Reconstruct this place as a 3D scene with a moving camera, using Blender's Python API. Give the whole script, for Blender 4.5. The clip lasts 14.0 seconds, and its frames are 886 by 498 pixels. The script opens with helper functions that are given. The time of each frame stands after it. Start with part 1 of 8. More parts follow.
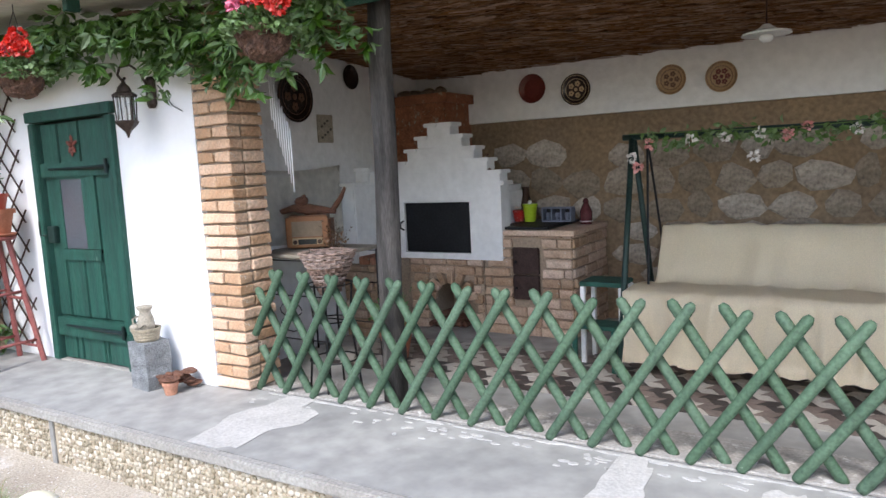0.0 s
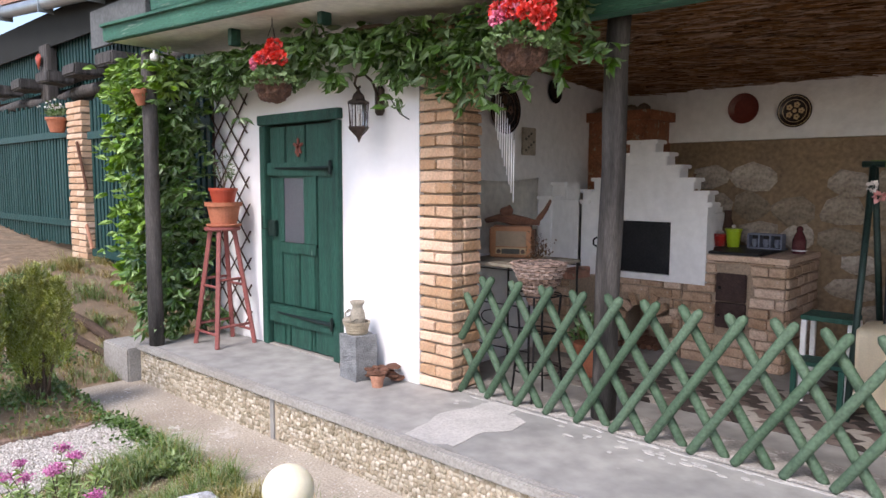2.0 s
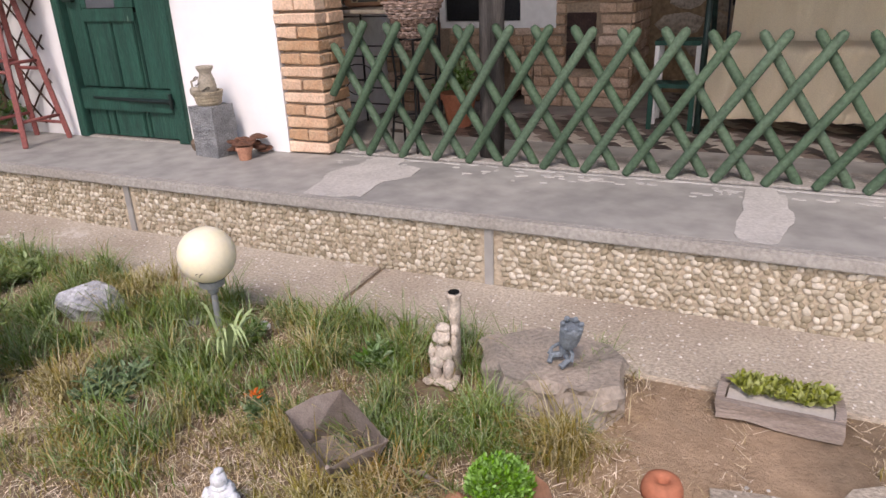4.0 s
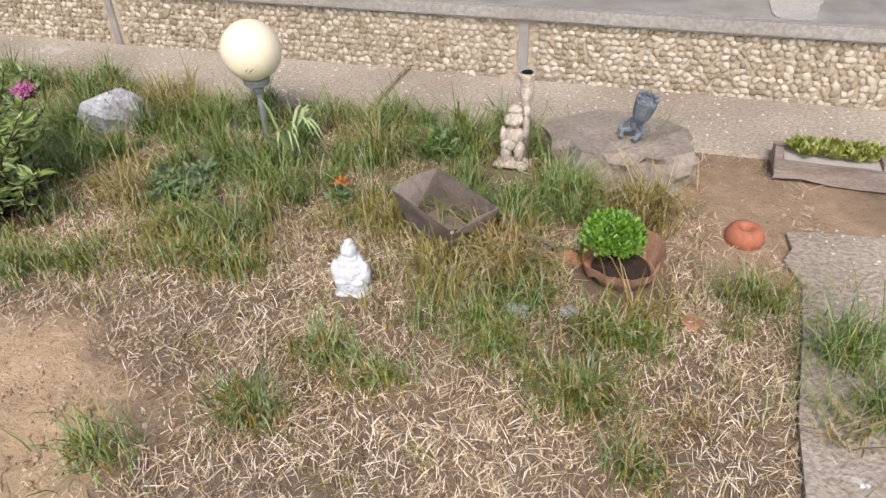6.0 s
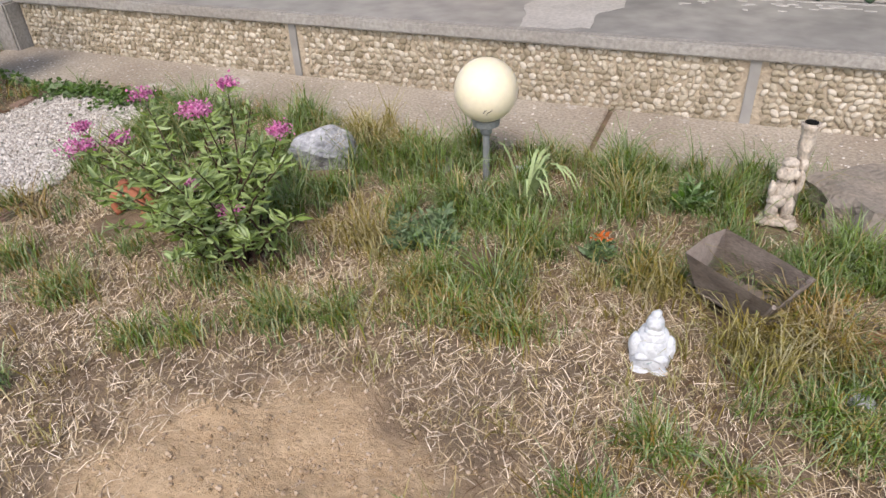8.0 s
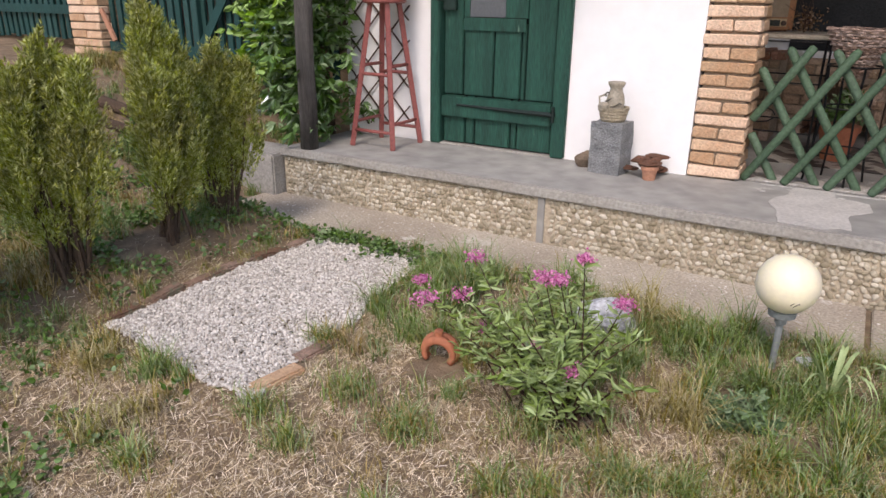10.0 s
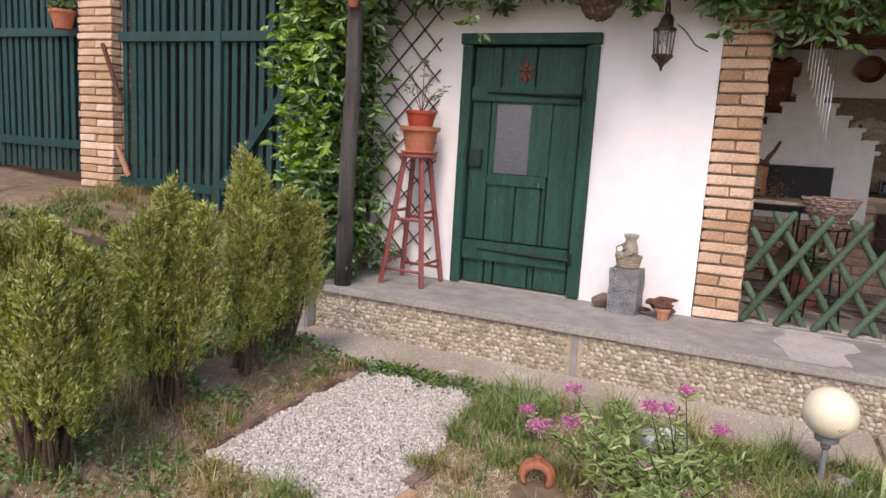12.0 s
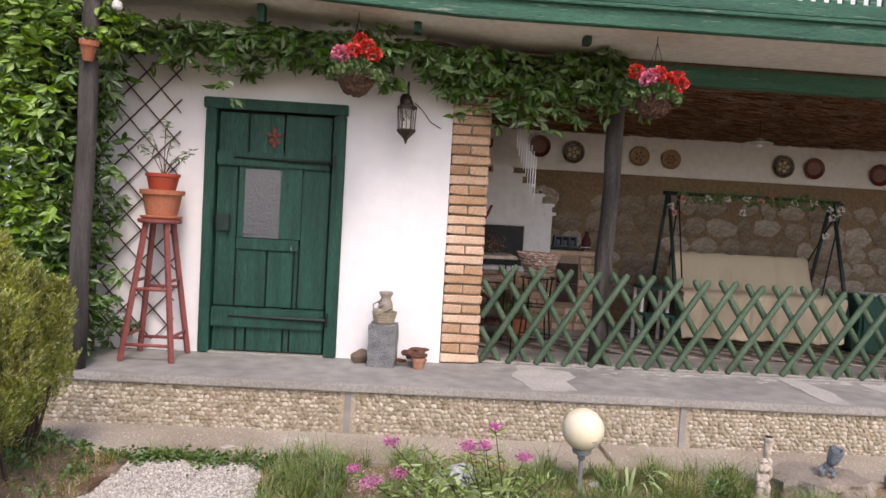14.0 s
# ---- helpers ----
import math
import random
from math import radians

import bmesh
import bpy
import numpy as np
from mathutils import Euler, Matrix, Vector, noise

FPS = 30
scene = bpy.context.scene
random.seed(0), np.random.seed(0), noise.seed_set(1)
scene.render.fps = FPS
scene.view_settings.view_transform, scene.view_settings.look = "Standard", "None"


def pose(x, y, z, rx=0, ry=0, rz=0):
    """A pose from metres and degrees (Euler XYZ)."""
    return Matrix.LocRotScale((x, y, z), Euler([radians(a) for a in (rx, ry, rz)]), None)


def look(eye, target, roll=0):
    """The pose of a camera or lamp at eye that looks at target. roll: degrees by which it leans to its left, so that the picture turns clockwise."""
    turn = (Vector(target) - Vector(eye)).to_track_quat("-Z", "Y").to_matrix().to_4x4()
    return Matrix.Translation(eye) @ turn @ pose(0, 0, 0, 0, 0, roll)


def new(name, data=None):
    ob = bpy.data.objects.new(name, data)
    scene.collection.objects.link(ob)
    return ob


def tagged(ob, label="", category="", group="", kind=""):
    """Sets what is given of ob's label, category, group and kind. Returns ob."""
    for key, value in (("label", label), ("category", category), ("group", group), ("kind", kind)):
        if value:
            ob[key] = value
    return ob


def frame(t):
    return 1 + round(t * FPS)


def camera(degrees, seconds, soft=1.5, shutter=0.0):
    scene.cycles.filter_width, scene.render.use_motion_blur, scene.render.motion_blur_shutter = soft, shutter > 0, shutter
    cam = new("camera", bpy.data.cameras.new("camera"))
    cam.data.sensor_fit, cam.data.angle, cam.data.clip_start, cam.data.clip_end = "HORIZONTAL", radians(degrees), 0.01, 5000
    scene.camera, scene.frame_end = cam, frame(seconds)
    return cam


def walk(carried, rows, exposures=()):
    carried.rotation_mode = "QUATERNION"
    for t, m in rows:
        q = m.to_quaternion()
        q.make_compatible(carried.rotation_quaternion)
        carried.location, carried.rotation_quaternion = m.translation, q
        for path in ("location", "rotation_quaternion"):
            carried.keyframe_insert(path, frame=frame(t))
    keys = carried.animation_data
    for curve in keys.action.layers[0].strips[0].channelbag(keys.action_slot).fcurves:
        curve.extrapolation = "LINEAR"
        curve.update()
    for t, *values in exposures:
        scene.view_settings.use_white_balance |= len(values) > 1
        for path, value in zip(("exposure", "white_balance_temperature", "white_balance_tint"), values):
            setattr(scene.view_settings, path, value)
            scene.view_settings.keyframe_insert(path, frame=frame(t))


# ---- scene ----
cam = camera(65.4, 14.0)
PATH = [
    (0, (3.609, -2.988, 1.378), (2.577, -1.291, 1.137), -2.8),
    (0.5, (3.515, -3.001, 1.433), (2.368, -1.372, 1.252), -1.8),
    (1, (3.483, -3.099, 1.395), (2.225, -1.549, 1.277), -1.5),
    (1.5, (3.345, -3.204, 1.418), (2.057, -1.685, 1.238), -0.9),
    (2, (3.238, -3.304, 1.379), (1.895, -1.835, 1.187), 0.2),
    (2.5, (3.067, -3.313, 1.253), (1.722, -1.865, 0.947), -1.7),
    (2.8, (2.999, -3.324, 1.208), (1.704, -1.848, 0.828), -1.6),
    (3, (2.946, -3.356, 1.185), (1.727, -1.839, 0.721), -1.2),
    (3.5, (2.816, -3.466, 1.113), (1.847, -1.808, 0.556), -2.6),
    (4, (2.686, -3.521, 1.037), (1.903, -1.839, 0.29), -2.2),
    (4.2, (2.61, -3.538, 1.011), (1.908, -1.863, 0.175), -4.1),
    (6.3, (2.153, -3.861, 0.887), (1.66, -2.304, -0.267), -1.8),
    (6.5, (2.095, -3.85, 0.883), (1.591, -2.287, -0.258), -2.5),
    (7, (1.871, -3.791, 0.881), (1.335, -2.238, -0.26), -4.5),
    (7.5, (1.726, -3.792, 0.873), (1.021, -2.299, -0.256), -2.3),
    (8, (1.53, -3.845, 0.894), (0.858, -2.309, -0.197), -2.6),
    (8.5, (1.334, -3.942, 0.92), (0.558, -2.389, -0.073), -1.4),
    (9, (1.177, -4.029, 0.948), (0.275, -2.477, 0.065), -0.7),
    (9.2, (1.084, -4.071, 0.962), (0.156, -2.522, 0.103), -0.2),
    (11.3, (0.608, -4.85, 1.112), (-0.327, -3.143, 0.65), 0.7),
    (11.5, (0.535, -4.905, 1.108), (-0.362, -3.186, 0.619), -0.3),
    (12, (0.32, -5.026, 1.131), (-0.487, -3.223, 0.814), 3.4),
    (12.5, (0.133, -5.183, 1.125), (-0.486, -3.302, 0.848), 3.7),
    (13, (-0.019, -5.248, 1.115), (-0.371, -3.288, 0.928), 5.0),
    (13.5, (-0.173, -5.233, 1.129), (-0.266, -3.242, 0.968), 1.7),
    (14, (-0.256, -5.293, 1.149), (-0.167, -3.297, 1.049), 3.3),
]
walk(cam, [(t, look(eye, target, roll)) for t, eye, target, roll in PATH],
     [(0, 1.44, 6000, 12), (1.5, 1.28, 6200, 17), (2.5, 1.0, 6600, 20), (3.5, 0.7, 6900, 24), (4.2, 0.72, 6950, 22), (6.5, 0.88, 6950, 16),
      (9, 0.65, 6800, 16), (12, 0.66, 6950, 24), (14, 0.7, 6950, 22)])

# ---- light ----
world = bpy.data.worlds.new("world")
scene.world = world
world.use_nodes = True
wn = world.node_tree
sky = wn.nodes.new("ShaderNodeTexSky")
sky.sky_type = "NISHITA"
sky.sun_disc = False
SUN_EL, SUN_ROT = radians(42), radians(168)
sky.sun_elevation, sky.sun_rotation = SUN_EL, SUN_ROT
sky.dust_density, sky.air_density = 1.5, 1.0
wn.links.new(sky.outputs[0], wn.nodes["Background"].inputs[0])
wn.nodes["Background"].inputs[1].default_value = 0.14
sun = new("sun", bpy.data.lights.new("sun", "SUN"))
sun.data.energy, sun.data.angle, sun.data.color = 1.35, radians(16), (1.0, 0.95, 0.88)
sun.matrix_world = look((math.sin(SUN_ROT) * 10, math.cos(SUN_ROT) * 10, 13), (0, 0, 0))


# ---- materials ----
def mat(name, base, rough=0.8, var=0.25, scale=6.0, fine=60.0, bump=0.3, metal=0.0, tint=None, island=0.0, objrand=0.0,
        spec=0.4, dirt=None, dirt_amount=0.0, stretch=(1, 1, 1), emit=0.0, sub=0.0, trans=0.0, dist=0.01):
    """A surface with broad and fine variation of its colour and a fine relief."""
    m = bpy.data.materials.new(name)
    m.use_nodes = True
    nt = m.node_tree
    N, L = nt.nodes, nt.links
    b = N["Principled BSDF"]
    b.inputs["Roughness"].default_value = rough
    b.inputs["Metallic"].default_value = metal
    b.inputs["Specular IOR Level"].default_value = spec
    tc = N.new("ShaderNodeTexCoord")
    mp = N.new("ShaderNodeMapping")
    mp.inputs["Scale"].default_value = stretch
    L.new(tc.outputs["Object"], mp.inputs[0])
    n1 = N.new("ShaderNodeTexNoise")
    n1.inputs["Scale"].default_value, n1.inputs["Detail"].default_value = scale, 5
    n2 = N.new("ShaderNodeTexNoise")
    n2.inputs["Scale"].default_value, n2.inputs["Detail"].default_value = fine, 4
    L.new(mp.outputs[0], n1.inputs[0]), L.new(mp.outputs[0], n2.inputs[0])
    t = tint or tuple(c * 0.55 for c in base)
    mix = N.new("ShaderNodeMix")
    mix.data_type = "RGBA"
    mix.inputs[6].default_value, mix.inputs[7].default_value = (*base, 1), (*t, 1)
    r1 = N.new("ShaderNodeMapRange")
    r1.inputs[1].default_value, r1.inputs[2].default_value, r1.inputs[4].default_value = 0.35, 0.75, min(1, var * 2.2)
    L.new(n1.outputs[0], r1.inputs[0]), L.new(r1.outputs[0], mix.inputs[0])
    out = mix.outputs[2]
    r2 = N.new("ShaderNodeMapRange")
    r2.inputs[1].default_value, r2.inputs[2].default_value = 0.3, 0.7
    r2.inputs[3].default_value, r2.inputs[4].default_value = 1 - var * 0.8, 1 + var * 0.5
    L.new(n2.outputs[0], r2.inputs[0])
    hsv = N.new("ShaderNodeHueSaturation")
    L.new(r2.outputs[0], hsv.inputs["Value"]), L.new(out, hsv.inputs["Color"])
    out = hsv.outputs[0]
    for amount, src in ((island, "geo"), (objrand, "obj")):
        if amount:
            g = N.new("ShaderNodeNewGeometry" if src == "geo" else "ShaderNodeObjectInfo")
            rr = N.new("ShaderNodeMapRange")
            rr.inputs[3].default_value, rr.inputs[4].default_value = 1 - amount, 1 + amount
            L.new(g.outputs["Random Per Island" if src == "geo" else "Random"], rr.inputs[0])
            h2 = N.new("ShaderNodeHueSaturation")
            rs = N.new("ShaderNodeMapRange")
            rs.inputs[3].default_value, rs.inputs[4].default_value = 1 + amount * 0.6, 1 - amount * 0.8
            L.new(g.outputs["Random Per Island" if src == "geo" else "Random"], rs.inputs[0])
            L.new(rs.outputs[0], h2.inputs["Saturation"])
            L.new(rr.outputs[0], h2.inputs["Value"]), L.new(out, h2.inputs["Color"])
            out = h2.outputs[0]
    if dirt:
        n3 = N.new("ShaderNodeTexNoise")
        n3.inputs["Scale"].default_value, n3.inputs["Detail"].default_value, n3.inputs["Roughness"].default_value = scale * 2.3, 8, 0.7
        L.new(mp.outputs[0], n3.inputs[0])
        r3 = N.new("ShaderNodeMapRange")
        r3.inputs[1].default_value, r3.inputs[2].default_value = 0.68 - dirt_amount * 0.35, 0.72 - dirt_amount * 0.25
        L.new(n3.outputs[0], r3.inputs[0])
        mx = N.new("ShaderNodeMix")
        mx.data_type = "RGBA"
        mx.inputs[7].default_value = (*dirt, 1)
        L.new(r3.outputs[0], mx.inputs[0]), L.new(out, mx.inputs[6])
        out = mx.outputs[2]
    L.new(out, b.inputs["Base Color"])
    if bump:
        bp = N.new("ShaderNodeBump")
        bp.inputs["Strength"].default_value, bp.inputs["Distance"].default_value = bump, dist
        ad = N.new("ShaderNodeMath")
        ad.operation = "ADD"
        L.new(n1.outputs[0], ad.inputs[0]), L.new(n2.outputs[0], ad.inputs[1])
        L.new(ad.outputs[0], bp.inputs["Height"]), L.new(bp.outputs[0], b.inputs["Normal"])
    if emit:
        L.new(out, b.inputs["Emission Color"])
        b.inputs["Emission Strength"].default_value = emit
    if sub:
        b.inputs["Subsurface Weight"].default_value = sub
        b.inputs["Subsurface Radius"].default_value = (0.02, 0.02, 0.01)
    if trans:
        b.inputs["Transmission Weight"].default_value = trans
    return m


M = {}
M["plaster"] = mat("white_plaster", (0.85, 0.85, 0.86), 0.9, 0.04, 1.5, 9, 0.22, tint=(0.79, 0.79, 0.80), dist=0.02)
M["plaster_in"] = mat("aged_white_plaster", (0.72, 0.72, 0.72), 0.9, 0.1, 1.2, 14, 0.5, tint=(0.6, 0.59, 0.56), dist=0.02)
M["soffit"] = mat("soffit_paint", (0.82, 0.80, 0.74), 0.9, 0.15, 1.2, 18, 0.4, tint=(0.66, 0.62, 0.55))
M["concrete"] = mat("smooth_concrete", (0.37, 0.36, 0.335), 0.7, 0.28, 1.4, 7, 0.15, tint=(0.20, 0.20, 0.195), dirt=(0.50, 0.485, 0.45), dirt_amount=0.12)
M["concrete_lip"] = mat("worn_concrete_lip", (0.375, 0.36, 0.33), 0.85, 0.3, 3, 60, 0.5, tint=(0.27, 0.245, 0.215))
M["path"] = mat("rough_path_concrete", (0.50, 0.44, 0.355), 0.95, 0.4, 1.8, 75, 0.9, tint=(0.32, 0.26, 0.2), dirt=(0.6, 0.56, 0.5), dirt_amount=0.25)
M["plinth"] = mat("tan_bedding_mortar", (0.47, 0.40, 0.30), 0.95, 0.3, 3, 60, 0.8, tint=(0.38, 0.31, 0.23))
M["patch"] = mat("fresh_mortar", (0.53, 0.51, 0.48), 0.9, 0.2, 5, 60, 0.5)
M["flake"] = mat("lime_flakes", (0.50, 0.485, 0.46), 0.9, 0.2, 9, 60, 0.3)
M["mortar"] = mat("joint_mortar", (0.30, 0.235, 0.17), 0.95, 0.25, 6, 60, 0.8)
M["mortar_dark"] = mat("sooty_mortar", (0.36, 0.275, 0.2), 0.95, 0.3, 4, 60, 0.8)
M["brick"] = mat("yellow_clay_brick", (0.66, 0.47, 0.32), 0.9, 0.3, 9, 70, 0.8, tint=(0.50, 0.28, 0.16), objrand=0.22, dirt=(0.66, 0.6, 0.5), dirt_amount=0.15)
M["brick_oven"] = mat("old_tan_brick", (0.50, 0.36, 0.255), 0.9, 0.35, 9, 70, 0.9, tint=(0.36, 0.23, 0.15), objrand=0.24, dirt=(0.5, 0.45, 0.38), dirt_amount=0.15)
M["brick_red"] = mat("red_brick", (0.38, 0.175, 0.11), 0.9, 0.4, 9, 70, 0.8, objrand=0.25, dirt=(0.3, 0.25, 0.18), dirt_amount=0.3)
M["green_door"] = mat("weathered_green_paint", (0.020, 0.092, 0.066), 0.55, 0.5, 4, 50, 0.9, tint=(0.011, 0.05, 0.038), stretch=(4, 4, 0.35), dirt=(0.13, 0.21, 0.16), dirt_amount=0.10)
M["green_beam"] = mat("faded_green_paint", (0.055, 0.185, 0.12), 0.65, 0.5, 4, 50, 0.9, tint=(0.03, 0.11, 0.075), stretch=(0.4, 5, 5), dirt=(0.24, 0.32, 0.25), dirt_amount=0.22)
M["green_gate"] = mat("dark_teal_paint", (0.012, 0.062, 0.058), 0.6, 0.35, 3, 40, 0.4, tint=(0.006, 0.04, 0.035), stretch=(3, 3, 0.3), objrand=0.15)
M["green_fence"] = mat("green_painted_poles", (0.085, 0.145, 0.088), 0.65, 0.4, 5, 60, 0.5, tint=(0.05, 0.09, 0.055), objrand=0.12, dirt=(0.35, 0.4, 0.33), dirt_amount=0.0)
M["hinge_iron"] = mat("painted_hinge_iron", (0.010, 0.024, 0.021), 0.45, 0.4, 20, 90, 0.4, metal=0.2)
# near-black colour that stands in for shade in gaps and under eaves
M["shade_dark"] = mat("shade_black_wood", (0.012, 0.014, 0.012), 0.9, 0.3, 5, 60, 0.2)
M["black_post"] = mat("tarred_timber", (0.115, 0.105, 0.098), 0.8, 0.5, 3, 40, 0.8, stretch=(6, 6, 0.5), tint=(0.012, 0.011, 0.010), dirt=(0.11, 0.10, 0.09), dirt_amount=0.05)
M["iron"] = mat("black_iron", (0.02, 0.02, 0.022), 0.5, 0.4, 20, 90, 0.3, metal=0.6)
M["iron_paint"] = mat("painted_iron", (0.02, 0.045, 0.038), 0.5, 0.4, 20, 90, 0.3, metal=0.2)
M["oven_iron"] = mat("dull_black_sheet_steel", (0.02, 0.022, 0.026), 0.45, 0.4, 6, 60, 0.3, metal=0.5)
M["rust_iron"] = mat("rusty_cast_iron", (0.06, 0.035, 0.03), 0.7, 0.4, 20, 90, 0.5, metal=0.4)
M["stool"] = mat("red_oxide_paint", (0.29, 0.092, 0.08), 0.5, 0.3, 9, 60, 0.3, tint=(0.2, 0.05, 0.045), dirt=(0.4, 0.25, 0.22), dirt_amount=0.05)
M["terracotta"] = mat("terracotta", (0.46, 0.17, 0.09), 0.75, 0.2, 8, 60, 0.2, tint=(0.36, 0.13, 0.08))
M["terracotta_red"] = mat("red_plastic_pot", (0.42, 0.07, 0.035), 0.5, 0.1, 8, 60, 0.1)
M["terracotta_pale"] = mat("weathered_terracotta", (0.50, 0.25, 0.16), 0.9, 0.25, 8, 60, 0.4, dirt=(0.5, 0.42, 0.35), dirt_amount=0.12)
M["basalt"] = mat("hammered_basalt", (0.30, 0.31, 0.315), 0.9, 0.4, 12, 90, 1.0, tint=(0.16, 0.165, 0.17), dist=0.02)
M["globe"] = mat("yellowed_opal_plastic", (0.87, 0.80, 0.60), 0.35, 0.06, 3, 60, 0.0, sub=0.3)
M["grey_plastic"] = mat("grey_metal_paint", (0.24, 0.26, 0.26), 0.5, 0.2, 8, 60, 0.1)
M["cloth"] = mat("cream_cotton", (0.86, 0.77, 0.58), 0.95, 0.12, 2.5, 160, 0.3, tint=(0.76, 0.65, 0.46))
M["reed"] = mat("reed_thatch", (0.15, 0.07, 0.028), 0.9, 0.5, 3, 30, 0.8, tint=(0.10, 0.045, 0.02), island=0.45)
M["clay_light"] = mat("light_fired_clay", (0.70, 0.44, 0.31), 0.85, 0.2, 8, 60, 0.3, dirt=(0.62, 0.5, 0.4), dirt_amount=0.12)
M["brick_edge"] = mat("mossy_sunk_brick", (0.27, 0.165, 0.115), 0.95, 0.4, 9, 70, 0.9, objrand=0.25, dirt=(0.16, 0.15, 0.10), dirt_amount=0.5)
M["soil"] = mat("dark_soil", (0.06, 0.04, 0.03), 1.0, 0.4, 20, 90, 0.8)
M["bark"] = mat("brown_bark", (0.12, 0.08, 0.055), 0.95, 0.4, 8, 60, 1.0, stretch=(3, 3, 0.6))
M["vine_leaf"] = mat("vine_leaf", (0.115, 0.235, 0.045), 0.45, 0.25, 3, 40, 0.1, island=0.6, spec=0.6)
M["vine_leaf_light"] = mat("light_vine_leaf", (0.21, 0.37, 0.045), 0.5, 0.2, 3, 40, 0.1, island=0.35, spec=0.5)
M["thuja"] = mat("thuja_foliage", (0.37, 0.44, 0.065), 0.7, 0.45, 4, 30, 0, tint=(0.24, 0.22, 0.06), island=0.5)
M["stone"] = mat("grey_brown_fieldstone", (0.35, 0.30, 0.24), 0.88, 0.5, 5, 40, 1.0, tint=(0.21, 0.165, 0.12), objrand=0.32)
M["stone_bed"] = mat("brown_wall_render", (0.20, 0.145, 0.095), 0.95, 0.35, 2, 30, 1.0, tint=(0.27, 0.19, 0.11))
M["pebble"] = mat("river_pebble", (0.47, 0.415, 0.31), 0.6, 0.25, 14, 90, 0.15, tint=(0.33, 0.275, 0.20), island=0.4)
M["wicker"] = mat("grey_brown_wicker", (0.36, 0.25, 0.20), 0.9, 0.4, 9, 60, 0.4, island=0.35)
M["wood"] = mat("varnished_brown_wood", (0.20, 0.075, 0.03), 0.4, 0.4, 5, 60, 0.2, stretch=(1, 3, 3))
M["wood_dark"] = mat("dark_wood", (0.06, 0.028, 0.018), 0.6, 0.4, 5, 60, 0.3)
M["cream"] = mat("cream_plastic", (0.38, 0.28, 0.16), 0.6, 0.1, 5, 60, 0.1)
M["pl_orn"] = mat("faded_red_brown_paint", (0.22, 0.07, 0.05), 0.7, 0.4, 30, 60, 0.2)
M["coir"] = mat("dark_coir_fibre", (0.17, 0.095, 0.065), 0.95, 0.6, 22, 90, 1.0, tint=(0.05, 0.028, 0.02))
M["white_paint"] = mat("white_paint", (0.75, 0.75, 0.73), 0.6, 0.1, 5, 60, 0.2)
M["white_metal"] = mat("pale_aluminium", (0.85, 0.85, 0.87), 0.3, 0.05, 5, 60, 0.0, metal=0.15)
M["frosted"] = mat("patterned_frosted_glass", (0.075, 0.085, 0.10), 0.22, 0.15, 16, 60, 0.22, tint=(0.06, 0.07, 0.085), spec=1.0, dirt=(0.5, 0.52, 0.55), dirt_amount=0.05)
M["slate"] = mat("weathered_grey_board", (0.13, 0.14, 0.14), 0.8, 0.3, 2, 30, 0.3)
M["rock"] = mat("pale_limestone", (0.56, 0.57, 0.59), 0.85, 0.45, 14, 70, 1.0, tint=(0.22, 0.23, 0.25))
M["rock_dark"] = mat("grey_slab_rock", (0.26, 0.26, 0.23), 0.9, 0.35, 5, 60, 0.9, tint=(0.14, 0.15, 0.14))


# ---- building helpers ----
def part(name, bm, material, parent=None, label="", smooth=False):
    me = bpy.data.meshes.new(name)
    bm.to_mesh(me)
    bm.free()
    if smooth:
        me.shade_smooth()
    me.materials.append(M[material] if isinstance(material, str) else material)
    ob = new(name, me)
    if parent is not None:
        ob.parent = parent
    if label:
        ob["label"] = label
    return ob


def thing(name, label, category, loc=(0, 0, 0), rz=0.0, group="", kind=""):
    e = new(name)
    e.empty_display_size = 0.05
    e.matrix_basis = pose(*loc, 0, 0, rz)
    return tagged(e, label, category, group, kind)


def B(bm, lo, hi, m=None, taper=1.0, bev=0.0):
    """Adds a box between two corners to bm."""
    x0, y0, z0 = lo
    x1, y1, z1 = hi
    cx, cy = (x0 + x1) / 2, (y0 + y1) / 2
    vs = []
    for z, k in ((z0, 1.0), (z1, taper)):
        for x, y in ((x0, y0), (x1, y0), (x1, y1), (x0, y1)):
            v = Vector((cx + (x - cx) * k, cy + (y - cy) * k, z))
            vs.append(bm.verts.new(m @ v if m else v))
    fs = [bm.faces.new([vs[i] for i in f]) for f in ((3, 2, 1, 0), (4, 5, 6, 7), (0, 1, 5, 4), (1, 2, 6, 5), (2, 3, 7, 6), (3, 0, 4, 7))]
    if bev:
        es = list({e for f in fs for e in f.edges})
        bmesh.ops.bevel(bm, geom=es, offset=bev, segments=2, affect="EDGES", clamp_overlap=True)
    return bm


def box(lo, hi, bev=0.004, m=None, taper=1.0):
    return B(bmesh.new(), lo, hi, m, taper, bev)


